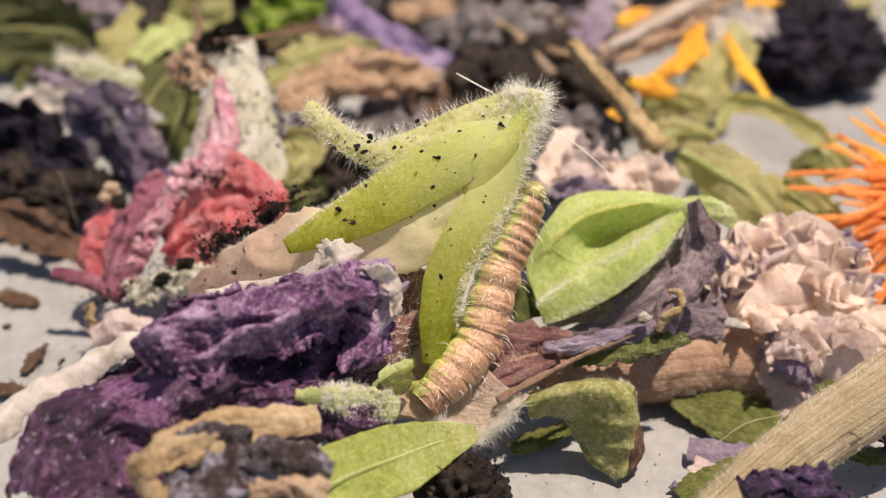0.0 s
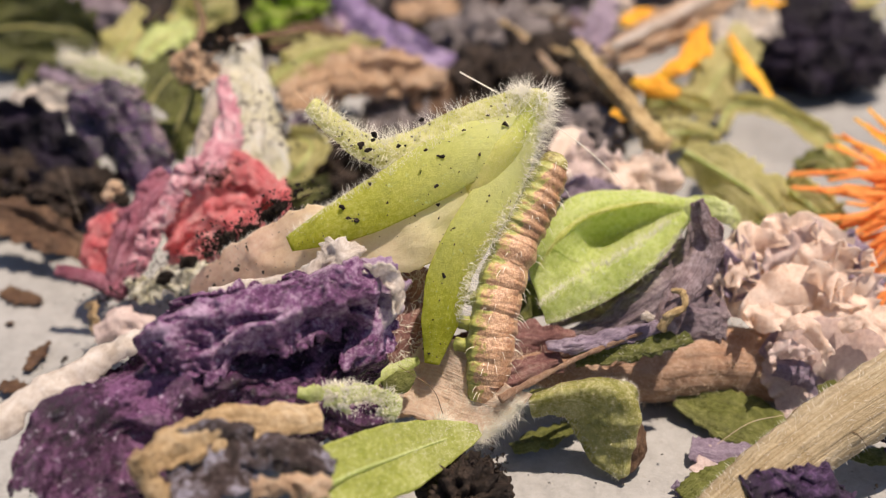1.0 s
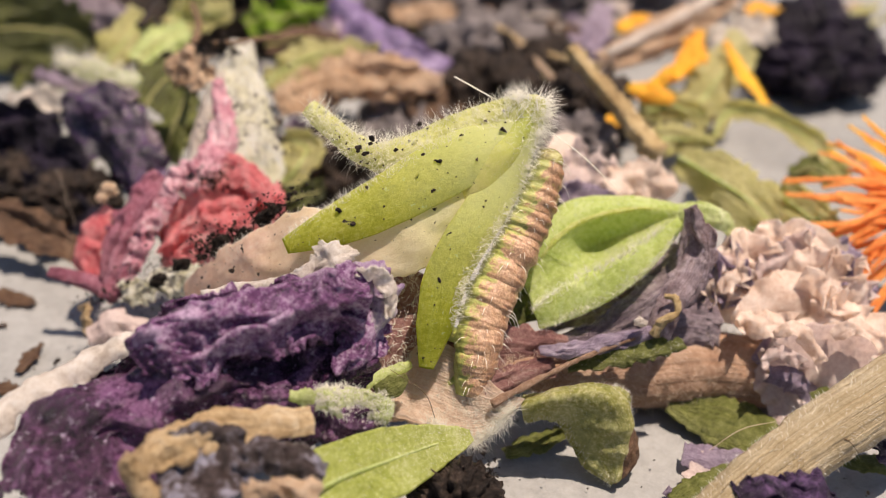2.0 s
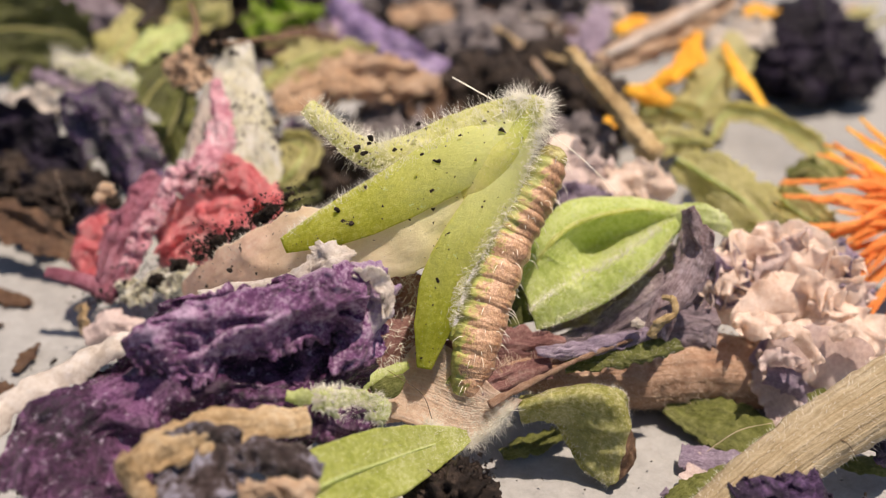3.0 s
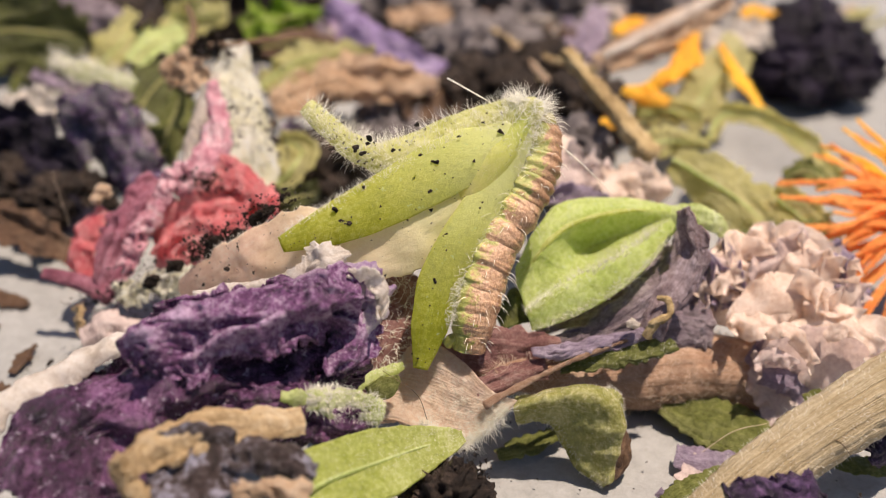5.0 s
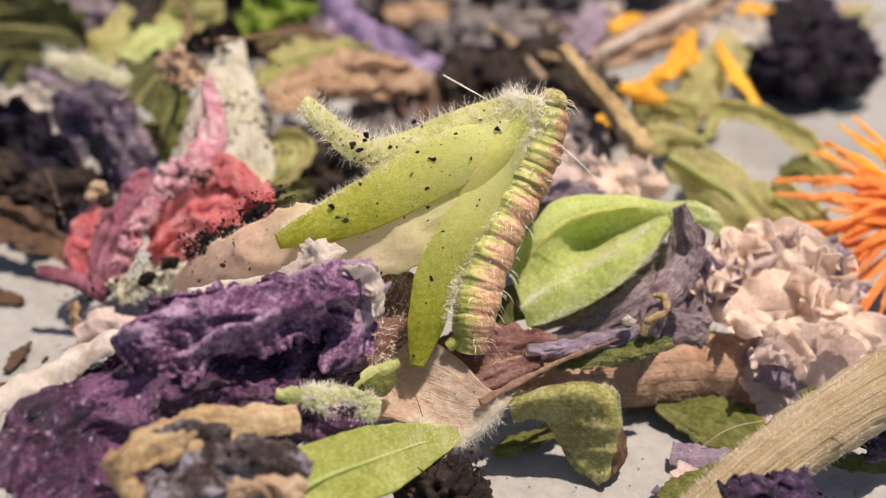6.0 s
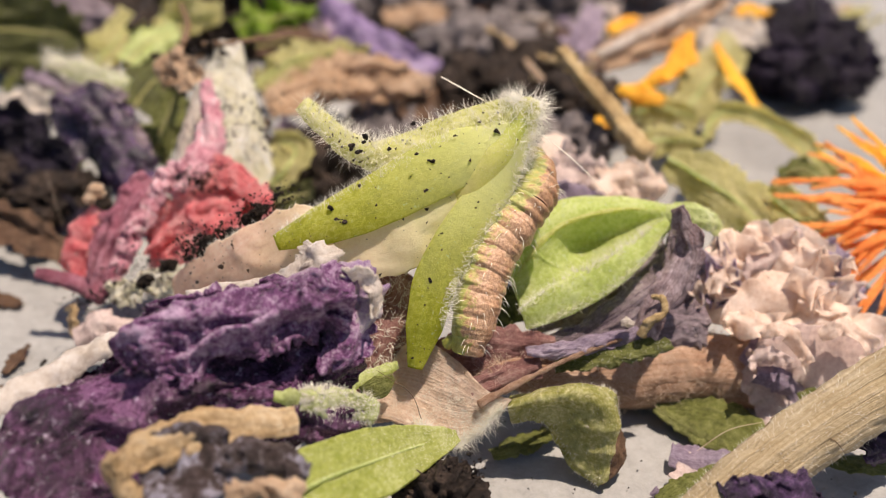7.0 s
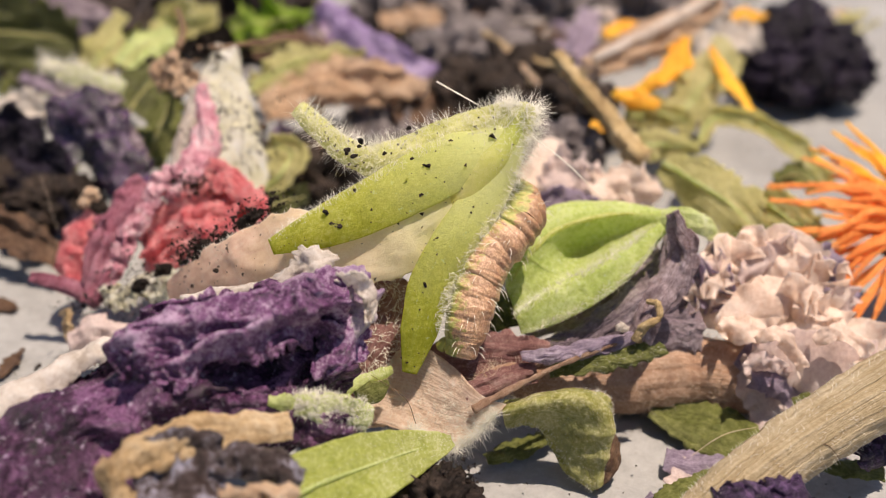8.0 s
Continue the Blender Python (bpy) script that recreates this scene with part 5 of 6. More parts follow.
    thing("red_flower", "crumpled coral red flower on a cream tube, crusted with soil", "dried flower", [
        ("flower_tube", pale, WHITE_CRUST, "cream and green tube speckled with soil", [("fuzz", fuzz(pale, 300, 0.6, 0.02, seed=22), HAIR)]), ("flower_tube", flank, STRAW_PALE, "pale cream torn sheath"), ("petal", strip, PINK_CRUST), ("petal", red, CORAL, "crumpled coral petal"),
        ("petal", red2, CORAL), ("petal", mauve, MAUVE_PINK, "mauve veined petal"), ("petal", ridge, PINK_CRUST, "pink ridge crusted with grit"), ("petal", tail, MAUVE_PINK, "tapering mauve tip"),
        ("petal", side, CORAL), *[("petal", sheet(pts, w, face=fc, cup=cu, crumple=0.5, size=1.8, folds=0.5, fold_size=0.9, ragged=0.15, ruffle=0.4, n=(46, 26), seed=160 + k), m) for k, (pts, w, fc, cu, m) in enumerate((
            ([(-18.95, 86.0, 12.1), (-17.7, 86.5, 13.0), (-16.2, 86.0, 12.1), (-15.4, 85.3, 10.8)], (0.6, 1.3, 1.3, 0.6), (0.2, -0.7, 0.7), 1.8, CORAL),
            ([(-20.55, 84.3, 10.4), (-18.56, 84.6, 10.84), (-16.5, 84.4, 10.7)], (0.5, 1.1, 0.6), (0.0, -0.6, 0.8), 1.6, CORAL),
            ([(-20.9, 83.0, 9.1), (-18.6, 83.2, 9.9), (-15.9, 83.4, 9.8)], (0.4, 1.0, 0.5), (0.1, -0.5, 0.85), 1.4, CORAL),
            ([(-23.4, 86.0, 11.2), (-21.8, 86.5, 12.4), (-20.7, 87.0, 13.0)], (0.6, 1.1, 0.7), (-0.1, -0.7, 0.7), 1.6, PINK_CRUST),
            ([(-18.6, 88.0, 14.0), (-18.0, 87.6, 13.0), (-17.8, 87.0, 11.6)], (0.5, 1.0, 0.7), (0.2, -0.8, 0.5), 1.2, CORAL)))],
        ("bud", knob, TAN_PETAL, "small tan bud"), ("petal", dark, CORAL)])

    crust = sheet([(-27.47, 78.60, 5.14), (-25.12, 78.54, 6.04), (-22.07, 78.36, 6.73), (-19.77, 78.30, 7.62)], (1.0, 1.4, 1.5, 0.8), face=(0, -0.6, 0.8), cup=1.0, crumple=1.1, size=1.1, ragged=0.4, n=(60, 30), seed=149)
    thing("gritty_petal", "whitish petal crusted with soil grit", "dried petal", [("gritty_petal", crust, WHITE_CRUST)])
    husk = sheet([(-29.56, 74.61, 3.43), (-27.29, 74.83, 4.61), (-24.90, 74.02, 4.01)], (1.0, 1.6, 1.2), face=(0, -0.6, 0.8), cup=1.8, crumple=0.6, size=1.4, ragged=0.3, n=(40, 26), seed=151)
    fringe = sheet([(-30.50, 77.81, 4.77), (-30.15, 76.83, 3.67), (-29.60, 75.81, 2.31)], (0.5, 0.6, 0.4), face=(-0.3, -0.9, 0.3), cup=1.0, crumple=0.8, size=0.9, ragged=0.5, n=(30, 14), seed=152)
    thing("seed_husk", "pinkish beige husk with a frayed orange fringe", "husk", [("shell", husk, BEIGE_PINK), ("fringe", fringe, OCHRE)])


build_red()


def build_back():
    def one(name, lab, cat, pts, w, m, face=FACING, cup=0.8, crumple=1.0, size=2.5, ragged=0.2, n=(60, 34), seed=1, hairs=0, hl=0.7, twist=0.0, ruffle=0.0):
        g = sheet(pts, w, face=face, cup=cup * (0.8 if seed % 4 < 2 else -0.8), crumple=crumple * 0.6, size=size * 1.5, folds=0.8, fold_size=1.8, ragged=ragged, n=n, seed=seed, twist=twist, ruffle=ruffle + 0.9)
        lab = lab if len(lab.split()) > 3 else lab + " among scattered soil"
        row = (name, g, m, "", [("fuzz", fuzz(g, hairs, hl, 0.03, seed=seed), HAIR)]) if hairs else (name, g, m)
        if cat == "leaf":
            spine = g["grid"][::6, g["grid"].shape[1] // 2] + g["nrm"][::6, g["grid"].shape[1] // 2] * 0.1
            rib = tube(spine, (0.22, 0.2, 0.14, 0.06), around=8, n=30)
            return thing(name, lab, cat, [("blade", *row[1:]), ("midrib", rib, OLIVE_PALE if m is not OLIVE_PALE else GREEN_PALE, "paler raised midrib")])
        if cat == "dried flower" or name == "tan_petal":
            over = [np.array(p) + (0.9, -1.2, 1.3) for p in pts[1:]]
            g2 = sheet(over, tuple(x * 0.62 for x in w[1:]), face=(0.3, -0.8, 0.5), cup=cup * 0.7, crumple=crumple * 0.6, size=size, folds=0.9, fold_size=1.3, ragged=0.25, n=n, seed=seed + 51, ruffle=1.0)
            return thing(name, lab, cat, [("petal", *row[1:]), ("petal", g2, m)])
        return thing(name, lab, cat, [row])

    # left side, behind the red flower
    cup_a = sheet([(-36.2, 104.6, 14.0), (-34.2, 102.4, 11.6), (-32.0, 100.2, 9.0), (-29.8, 97.8, 6.4)], (3.0, 4.3, 4.4, 3.0), face=(-0.15, -0.8, 0.55), cup=2.4, crumple=1.3, size=3.6, folds=0.8, fold_size=2.6, ragged=0.12, ruffle=0.6, n=(90, 60), seed=201)
    cup_b = sheet([(-39.6, 106.0, 12.8), (-38.2, 103.6, 10.0), (-36.0, 101.0, 7.2)], (1.2, 2.2, 1.6), face=(-0.5, -0.75, 0.4), cup=1.8, crumple=0.5, size=3.0, folds=0.9, fold_size=1.2, ragged=0.15, n=(60, 36), seed=202)
    cup_c = sheet([(-32.2, 103.2, 12.2), (-30.6, 101.4, 10.2), (-29.0, 99.4, 8.0)], (0.8, 1.5, 1.0), face=(0.3, -0.8, 0.5), cup=1.4, crumple=0.5, size=2.4, folds=0.6, fold_size=1.0, ragged=0.2, n=(50, 30), seed=204)
    thing("purple_flower", "glossy dark purple dried flower with upright folds", "dried flower", [("petal", cup_a, PURPLE_GLOSSY), ("petal", cup_b, PURPLE_GLOSSY), ("petal", cup_c, DUSKY, "dull grey-brown petal")])
    one("purple_flower", "grey-purple withered petal", "dried petal", [(-39.69, 107.04, 12.40), (-36.06, 105.95, 12.51), (-31.89, 104.72, 12.38)], (1.2, 1.8, 1.0), DUSKY, face=UPWARD, seed=203)
    one("downy_sepal", "pale green sepal with long white hairs", "sepal", [(-41.18, 110.66, 14.67), (-36.54, 108.57, 14.04), (-31.76, 106.55, 13.55)], (0.8, 1.3, 1.0), GREEN_PALE, cup=2.2, crumple=0.5, seed=205, hairs=700, hl=1.9)
    one("dark_leaf", "broad dark olive leaf", "leaf", [(-57.08, 123.73, 13.31), (-51.89, 128.12, 12.92), (-44.84, 131.47, 10.71)], (4.5, 5.5, 3.0), OLIVE_DARK, face=(0.2, -0.95, 0.2), cup=0.8, crumple=0.8, size=6, seed=207)
    one("purple_petal", "grey-violet petal", "dried petal", [(-54.27, 145.22, 10.52), (-48.13, 142.87, 10.46), (-42.15, 140.34, 10.08)], (2.0, 2.8, 1.6), DUSKY, seed=209)
    one("leaf_scrap", "pale green crumpled leaf", "leaf", [(-40.54, 119.47, 9.93), (-38.48, 123.06, 12.14), (-36.96, 127.67, 14.13)], (1.6, 2.6, 1.6), OLIVE_PALE, crumple=1.5, seed=211)
    one("leaf_scrap", "yellow-green crumpled leaf in debris", "leaf", [(-35.93, 119.18, 11.43), (-33.82, 122.43, 13.06), (-30.94, 125.04, 13.58)], (1.2, 2.4, 1.4), GREEN_PALE, crumple=1.4, seed=213)
    one("leaf_scrap", "dark olive leaf", "leaf", [(-32.42, 108.15, 10.32), (-31.11, 111.26, 11.71), (-28.78, 114.42, 13.17)], (2.0, 3.0, 2.0), OLIVE_DARK, crumple=1.2, seed=215)
    one("leaf_scrap", "olive leaf hanging behind the red flower", "leaf", [(-29.23, 101.46, 6.74), (-28.60, 104.16, 9.41), (-27.58, 107.83, 11.76)], (1.6, 2.6, 1.4), OLIVE, crumple=1.2, seed=217)
    one("leaf_scrap", "pale green leaf lying behind", "leaf", [(-35.80, 136.81, 11.97), (-31.87, 135.65, 11.96), (-27.27, 135.04, 12.90)], (1.6, 2.4, 1.4), OLIVE_PALE, crumple=1.3, seed=219)
    one("leaf_scrap", "bright green frilled leaf", "leaf", [(-25.44, 132.19, 11.95), (-21.28, 133.70, 12.58), (-14.61, 136.20, 12.91)], (1.4, 2.4, 1.2), GREEN_BRIGHT, crumple=2.6, size=1.6, ragged=1.0, ruffle=2.0, seed=221)
    one("dry_petal", "brown papery petal", "dried petal", [(-46.58, 94.25, 4.24), (-41.67, 93.09, 4.23), (-37.94, 91.52, 3.51), (-34.84, 89.68, 2.33)], (1.2, 2.2, 1.8, 0.8), BROWN, face=(0, -0.8, 0.6), crumple=1.0, seed=223)
    one("dry_petal", "whitish papery scrap", "dried petal", [(-49.57, 113.91, 8.29), (-45.96, 112.81, 8.40), (-42.10, 111.94, 8.89)], (1.4, 2.6, 1.6), CREAM_RIM, crumple=1.0, seed=225)
    one("leaf_scrap", "curled green leaf behind the red flower", "leaf", [(-17.35, 96.70, 6.49), (-15.20, 98.46, 7.53), (-13.89, 100.52, 9.11), (-16.00, 101.42, 9.66)], (1.2, 1.9, 1.9, 1.0), OLIVE_PALE, cup=1.6, crumple=0.9, seed=227)
    one("leaf_scrap", "dark green leaf in shade", "leaf", [(-17.75, 95.24, 5.96), (-14.92, 95.38, 6.20), (-11.93, 96.70, 6.49)], (1.0, 1.4, 0.8), OLIVE_DARK, seed=229)
    one("leaf_scrap", "pale green toothed leaf", "leaf", [(-20.56, 115.03, 10.24), (-16.64, 118.39, 12.06), (-12.91, 120.87, 12.35), (-8.05, 122.79, 11.67)], (1.4, 2.4, 2.0, 0.8), OLIVE_PALE, crumple=1.2, ragged=0.5, seed=231)
    one("dry_petal", "soil-crusted scrap on the red flower", "dried petal", [(-27.87, 103.93, 17.01), (-25.22, 102.36, 17.28), (-22.80, 99.75, 16.78)], (1.2, 2.0, 1.2), TAN_PETAL, crumple=1.6, size=1.4, ragged=0.5, seed=233)
    one("tan_petal", "broad tan crumpled petal", "dried petal", [(-18.79, 112.81, 8.40), (-13.91, 115.81, 9.60), (-8.19, 118.36, 10.00), (-1.27, 119.75, 8.41)], (1.5, 3.2, 3.6, 1.8), TAN_PETAL, face=(0, -0.7, 0.7), crumple=1.4, size=3.5, seed=235)
    one("dry_petal", "brown curled petal", "dried petal", [(-3.87, 115.45, 6.96), (-0.27, 117.97, 7.34), (4.39, 117.47, 6.47)], (1.6, 2.4, 1.4), BROWN, crumple=1.0, seed=237)
    one("tan_petal", "tan petal edge", "dried petal", [(-17.41, 105.70, 6.08), (-13.85, 106.86, 6.08), (-8.98, 108.14, 6.31)], (0.8, 1.2, 0.8), BROWN, crumple=0.8, seed=239)
    one("violet_petal", "violet crumpled petal", "dried petal", [(-13.78, 135.95, 14.48), (-10.35, 132.19, 11.95), (-5.95, 128.83, 10.13), (1.11, 124.56, 8.74)], (1.6, 2.4, 2.6, 1.6), VIOLET_BACK, cup=1.4, crumple=1.8, seed=241)
    one("violet_petal", "pale violet petal edge", "dried petal", [(-13.42, 134.86, 12.58), (-11.87, 132.80, 11.01), (-9.56, 129.43, 9.18)], (0.8, 1.2, 0.6), LILAC_RIM, crumple=0.9, seed=243)
    one("leaf_scrap", "dark shaded leaf", "leaf", [(-21.90, 127.08, 11.11), (-17.15, 128.50, 11.56), (-13.03, 129.18, 10.75)], (1.2, 1.6, 1.0), BROWN, crumple=1.0, seed=244)

    # two blackish petals added in place of the shadow over the soil here
    one("dark_petal", "blackish crumpled petal behind the red flower", "dried petal", [(-50.50, 104.78, 4.48), (-45.60, 105.94, 6.50), (-41.20, 103.58, 6.40), (-36.30, 99.68, 5.65)], (2.5, 5.0, 4.5, 2.0), BLACK_PETAL, crumple=2.4, size=2.0, seed=271)
    one("dark_petal", "dark brown withered petal on soil", "dried petal", [(-47.74, 98.65, 3.87), (-43.05, 98.94, 4.38), (-38.24, 96.59, 4.29), (-33.27, 93.09, 4.23)], (1.5, 2.8, 2.4, 1.0), BLACK_PETAL, crumple=2.0, size=1.6, seed=273)
    one("dry_petal", "grey-lilac petal standing on soil", "dried petal", [(16.71, 127.94, 8.60), (19.03, 133.40, 10.06), (21.08, 139.33, 12.33)], (1.0, 2.0, 1.4), LILAC_GREY, crumple=1.4, seed=275)
    one("dry_petal", "pale brown petal lying on soil", "dried petal", [(4.73, 155.94, 5.09), (11.78, 160.48, 4.97), (18.72, 160.05, 4.22)], (1.6, 2.6, 1.6), BROWN, crumple=1.2, seed=277)
    one("dry_petal", "grey papery petal on dark soil", "dried petal", [(1.18, 133.49, 6.20), (5.70, 136.52, 7.45), (10.95, 136.14, 6.81)], (1.0, 2.0, 1.2), DUSKY, crumple=1.4, seed=279)
    one("dry_petal", "tan papery scrap on dark soil", "dried petal", [(-7.95, 156.36, 5.82), (-2.05, 158.53, 5.58), (3.16, 162.88, 5.12)], (1.2, 2.0, 1.2), TAN_PETAL, crumple=1.2, seed=281)
    one("dry_petal", "whitish rounded papery petal in debris", "dried petal", [(22.2, 148.0, 9.9), (21.8, 143.0, 9.3), (20.9, 138.0, 8.1)], (1.2, 2.0, 1.4), CREAM_RIM, cup=2.0, crumple=0.7, seed=283)
    one("dry_petal", "pale grey-lilac petal among twigs", "dried petal", [(16.4, 138.0, 8.5), (19.2, 136.0, 7.7), (22.6, 132.0, 6.5)], (1.0, 1.9, 1.2), LILAC_GREY, crumple=0.9, seed=285)
    # right side
    one("dry_petal", "beige petal standing behind the calyx", "dried petal", [(9.4, 88.6, 10.4), (10.4, 92.0, 11.6), (12.2, 96.4, 13.0)], (1.0, 1.5, 0.9), BEIGE, crumple=0.8, seed=245)
    one("ruffled_petal", "pale beige ruffled petal", "dried petal", [(10.62, 89.67, 10.31), (13.13, 91.36, 11.25), (16.49, 92.13, 10.58)], (1.2, 2.4, 1.4), BEIGE_PINK, crumple=1.4, ragged=0.4, ruffle=1.2, seed=247)
    one("ruffled_petal", "pale beige ruffled petal", "dried petal", [(15.48, 88.64, 10.53), (18.37, 90.65, 11.00), (22.04, 91.15, 9.87)], (1.0, 2.2, 1.4), BEIGE, crumple=1.4, ragged=0.4, ruffle=1.2, seed=249)
    one("ruffled_petal", "lilac-grey petal", "dried petal", [(9.79, 86.59, 10.98), (12.67, 87.30, 11.20), (15.68, 86.46, 10.76)], (0.6, 1.0, 0.6), LILAC_GREY, crumple=0.7, seed=251)
    one("leaf_scrap", "yellow-olive pointed leaf", "leaf", [(23.58, 96.59, 10.29), (27.25, 93.67, 9.23), (30.50, 90.38, 7.55), (32.28, 87.03, 5.73)], (1.4, 3.0, 2.8, 1.2), OLIVE_PALE, crumple=1.0, size=4, seed=253)
    one("leaf_scrap", "olive leaf behind the ruffled flower", "leaf", [(32.75, 93.12, 8.28), (35.35, 90.25, 7.31), (37.30, 87.16, 5.96)], (1.6, 2.4, 1.2), OLIVE_PALE, crumple=1.0, seed=255)
    one("leaf_scrap", "dark olive leaf in shade", "leaf", [(28.27, 85.41, 6.94), (31.38, 85.41, 6.94), (34.84, 86.81, 7.36)], (1.6, 2.2, 1.4), OLIVE, crumple=0.9, seed=257)
    one("curled_leaf", "pale olive leaf arching above the slab", "leaf", [(29.30, 106.77, 7.93), (31.50, 110.95, 9.17), (35.59, 110.95, 9.17), (39.93, 107.69, 7.53), (42.75, 101.77, 5.27)], (0.7, 1.1, 1.2, 1.5, 1.0), OLIVE_PALE, cup=2.0, crumple=0.7, seed=259)
    one("leaf_scrap", "olive leaf near the orange flower", "leaf", [(40.45, 98.78, 6.09), (38.82, 101.46, 6.74), (36.45, 101.17, 6.23)], (0.8, 1.4, 0.7), OLIVE, crumple=0.8, seed=260)
    one("leaf_scrap", "pale leaf with a tapering tip", "leaf", [(28.24, 115.28, 6.67), (32.19, 121.03, 8.63), (37.66, 128.57, 11.69)], (2.0, 3.4, 2.2), OLIVE_PALE, crumple=0.8, size=4, seed=261)
    one("leaf_scrap", "dark green leaf scrap", "leaf", [(22.67, 115.77, 7.52), (26.60, 115.94, 7.81), (30.68, 113.42, 7.45)], (1.4, 1.8, 1.0), OLIVE_PALE, crumple=1.0, seed=263)
    one("leaf_scrap", "pale straw leaf scrap", "leaf", [(20.47, 102.65, 8.79), (24.45, 104.93, 8.75), (28.97, 104.78, 8.48)], (1.2, 1.7, 0.7), OLIVE_PALE, crumple=0.9, seed=265)
    one("dry_petal", "whitish crumpled scrap", "dried petal", [(33.73, 135.33, 9.41), (38.71, 138.02, 10.05), (44.58, 139.96, 9.42)], (2.0, 2.8, 1.6), CREAM_RIM, crumple=1.4, seed=267)
    twig = tube([(13.67, 109.18, 17.10), (16.26, 105.57, 14.86), (18.86, 101.95, 12.58), (21.54, 97.64, 10.12)], (0.6, 0.75, 0.8, 1.2), rough=0.5, size=0.8, flutes=5, depth=0.14, seed=269)
    thing("twig", "ochre dry twig leaning up", "twig", [("twig", twig, TWIG)], group="twigs")
    tan = sheet([(18.61, 118.56, 12.35), (24.75, 123.73, 13.31), (31.10, 129.07, 14.55), (37.08, 134.70, 16.31)], (1.6, 2.6, 2.4, 1.6), cup=1.8, crumple=0.5, size=3.0, folds=1.2, fold_size=1.3, ragged=0.1, n=(60, 36), seed=271)
    thing("rolled_petal", "long tan petal rolled along its length", "dried petal", [("petal", tan, TAN_PETAL), ("rolled_edge", sheet([(19.0, 118.2, 13.6), (25.0, 123.3, 14.7), (31.3, 128.7, 15.9), (37.2, 134.3, 17.3)], (0.5, 0.9, 0.9, 0.6), cup=2.4, crumple=0.4, size=2.0, n=(50, 20), seed=272), STRAW_PALE, "paler rolled edge")])
    for k, (pts, r, m) in enumerate((
        ([(6.27, 134.49, 11.95), (10.18, 126.90, 10.80), (13.38, 119.30, 9.64)], (0.35, 0.4, 0.3), TAN_PETAL), ([(-3.25, 135.52, 9.73), (2.62, 133.84, 10.81), (8.33, 131.83, 11.33)], (0.35, 0.4, 0.3), SOIL_GREY),
        ([(7.97, 123.61, 9.09), (11.23, 121.54, 9.51), (14.49, 120.42, 9.57)], (0.3, 0.4, 0.3), STRAW), ([(6.90, 132.19, 11.95), (12.18, 125.77, 10.84), (19.70, 120.14, 11.08)], (0.3, 0.35, 0.3), TWIG),
        ([(-22.63, 102.05, 19.75), (-19.63, 104.12, 19.33), (-14.44, 108.42, 18.78)], (0.25, 0.25, 0.2), HAIR_DARK), ([(-25.05, 103.97, 19.09), (-25.56, 108.86, 19.55), (-27.21, 113.82, 20.14)], (0.35, 0.3, 0.2), HAIR_DARK),
        ([(-35.55, 122.30, 14.83), (-34.96, 127.38, 15.64), (-34.97, 132.37, 16.26)], (0.5, 0.5, 0.4), SOIL),
    )):
        thing("twig", "thin dry twig among soil and petals", "twig", [("twig", tube(pts, r, around=10, n=24, rough=0.2, size=0.8, seed=300 + k), m)], group="twigs")

    # small scraps strewn between
    rng = np.random.default_rng(91)
    kinds = ((BEIGE, "pale beige petal scrap among debris"), (BROWN, "brown papery scrap among soil"), (OLIVE, "olive dry leaf scrap among debris"), (OLIVE_PALE, "pale olive leaf scrap among debris"),
             (TAN_PETAL, "tan petal scrap among soil"), (LILAC_GREY, "lilac-grey petal scrap among debris"), (DUSKY, "dusky withered scrap among soil"), (STRAW_PALE, "straw-coloured scrap among soil"))
    placed = 0
    while placed < 110:
        x, y = rng.uniform(-62, 70), rng.uniform(100, 186)
        if abs(x) > y * 0.45 or (28 < x < 48 and 100 < y < 128) or (-14 < x < 6 and 106 < y < 122):
            continue
        m, lab = kinds[rng.integers(len(kinds))]
        p = np.array((x, y, rng.uniform(0.5, 1.6)))
        d = rng.normal(0, 1, 3) * (1.0, 0.7, 0.25)
        d = unit(d) * rng.uniform(1.6, 4.2)
        p[2] += abs(d[2])
        g = sheet([p - d, p + rng.normal(0, 0.5, 3), p + d], (0.4, rng.uniform(0.8, 2.0), 0.35), face=unit(rng.normal(0, 0.5, 3) + np.array((0, -0.5, 0.8))), cup=rng.uniform(-1.5, 1.5), crumple=0.7,
                  size=2.2, ragged=0.3, ruffle=0.7, n=(24, 12), seed=600 + placed)
        thing("scrap", lab, "dried scrap", [("scrap", g, m)], group="scraps")
        placed += 1

    for k in range(34):
        x, y = rng.uniform(-4, 24), rng.uniform(112, 172)
        p = np.array((x, y, rng.uniform(2.5, 5.5)))
        m, lab = kinds[(0, 1, 5, 6, 7, 1, 4, 5)[k % 8]]
        if k % 3 == 0:
            d = unit(rng.normal(0, 1, 3) * (1, 0.6, 0.35)) * rng.uniform(3, 7)
            thing("twig", "thin dry twig lying on soil", "twig", [("twig", tube([p - d, p + rng.normal(0, 0.5, 3), p + d], (0.3, 0.26, 0.16), around=8, n=16, rough=0.15, size=0.8, seed=760 + k), STRAW_PALE if k % 2 else BROWN)], group="twigs")
        else:
            d = unit(rng.normal(0, 1, 3) * (1, 0.7, 0.4)) * rng.uniform(1.6, 4.0)
            g = sheet([p - d, p + rng.normal(0, 0.5, 3), p + d], (0.4, rng.uniform(0.8, 1.8), 0.35), face=unit(rng.normal(0, 0.5, 3) + np.array((0, -0.6, 0.7))), cup=rng.uniform(-1.5, 1.5), crumple=0.6, size=2.2, ragged=0.3,
                      ruffle=0.7, n=(24, 12), seed=760 + k)
            thing("scrap", lab, "dried scrap", [("scrap", g, m)], group="scraps")

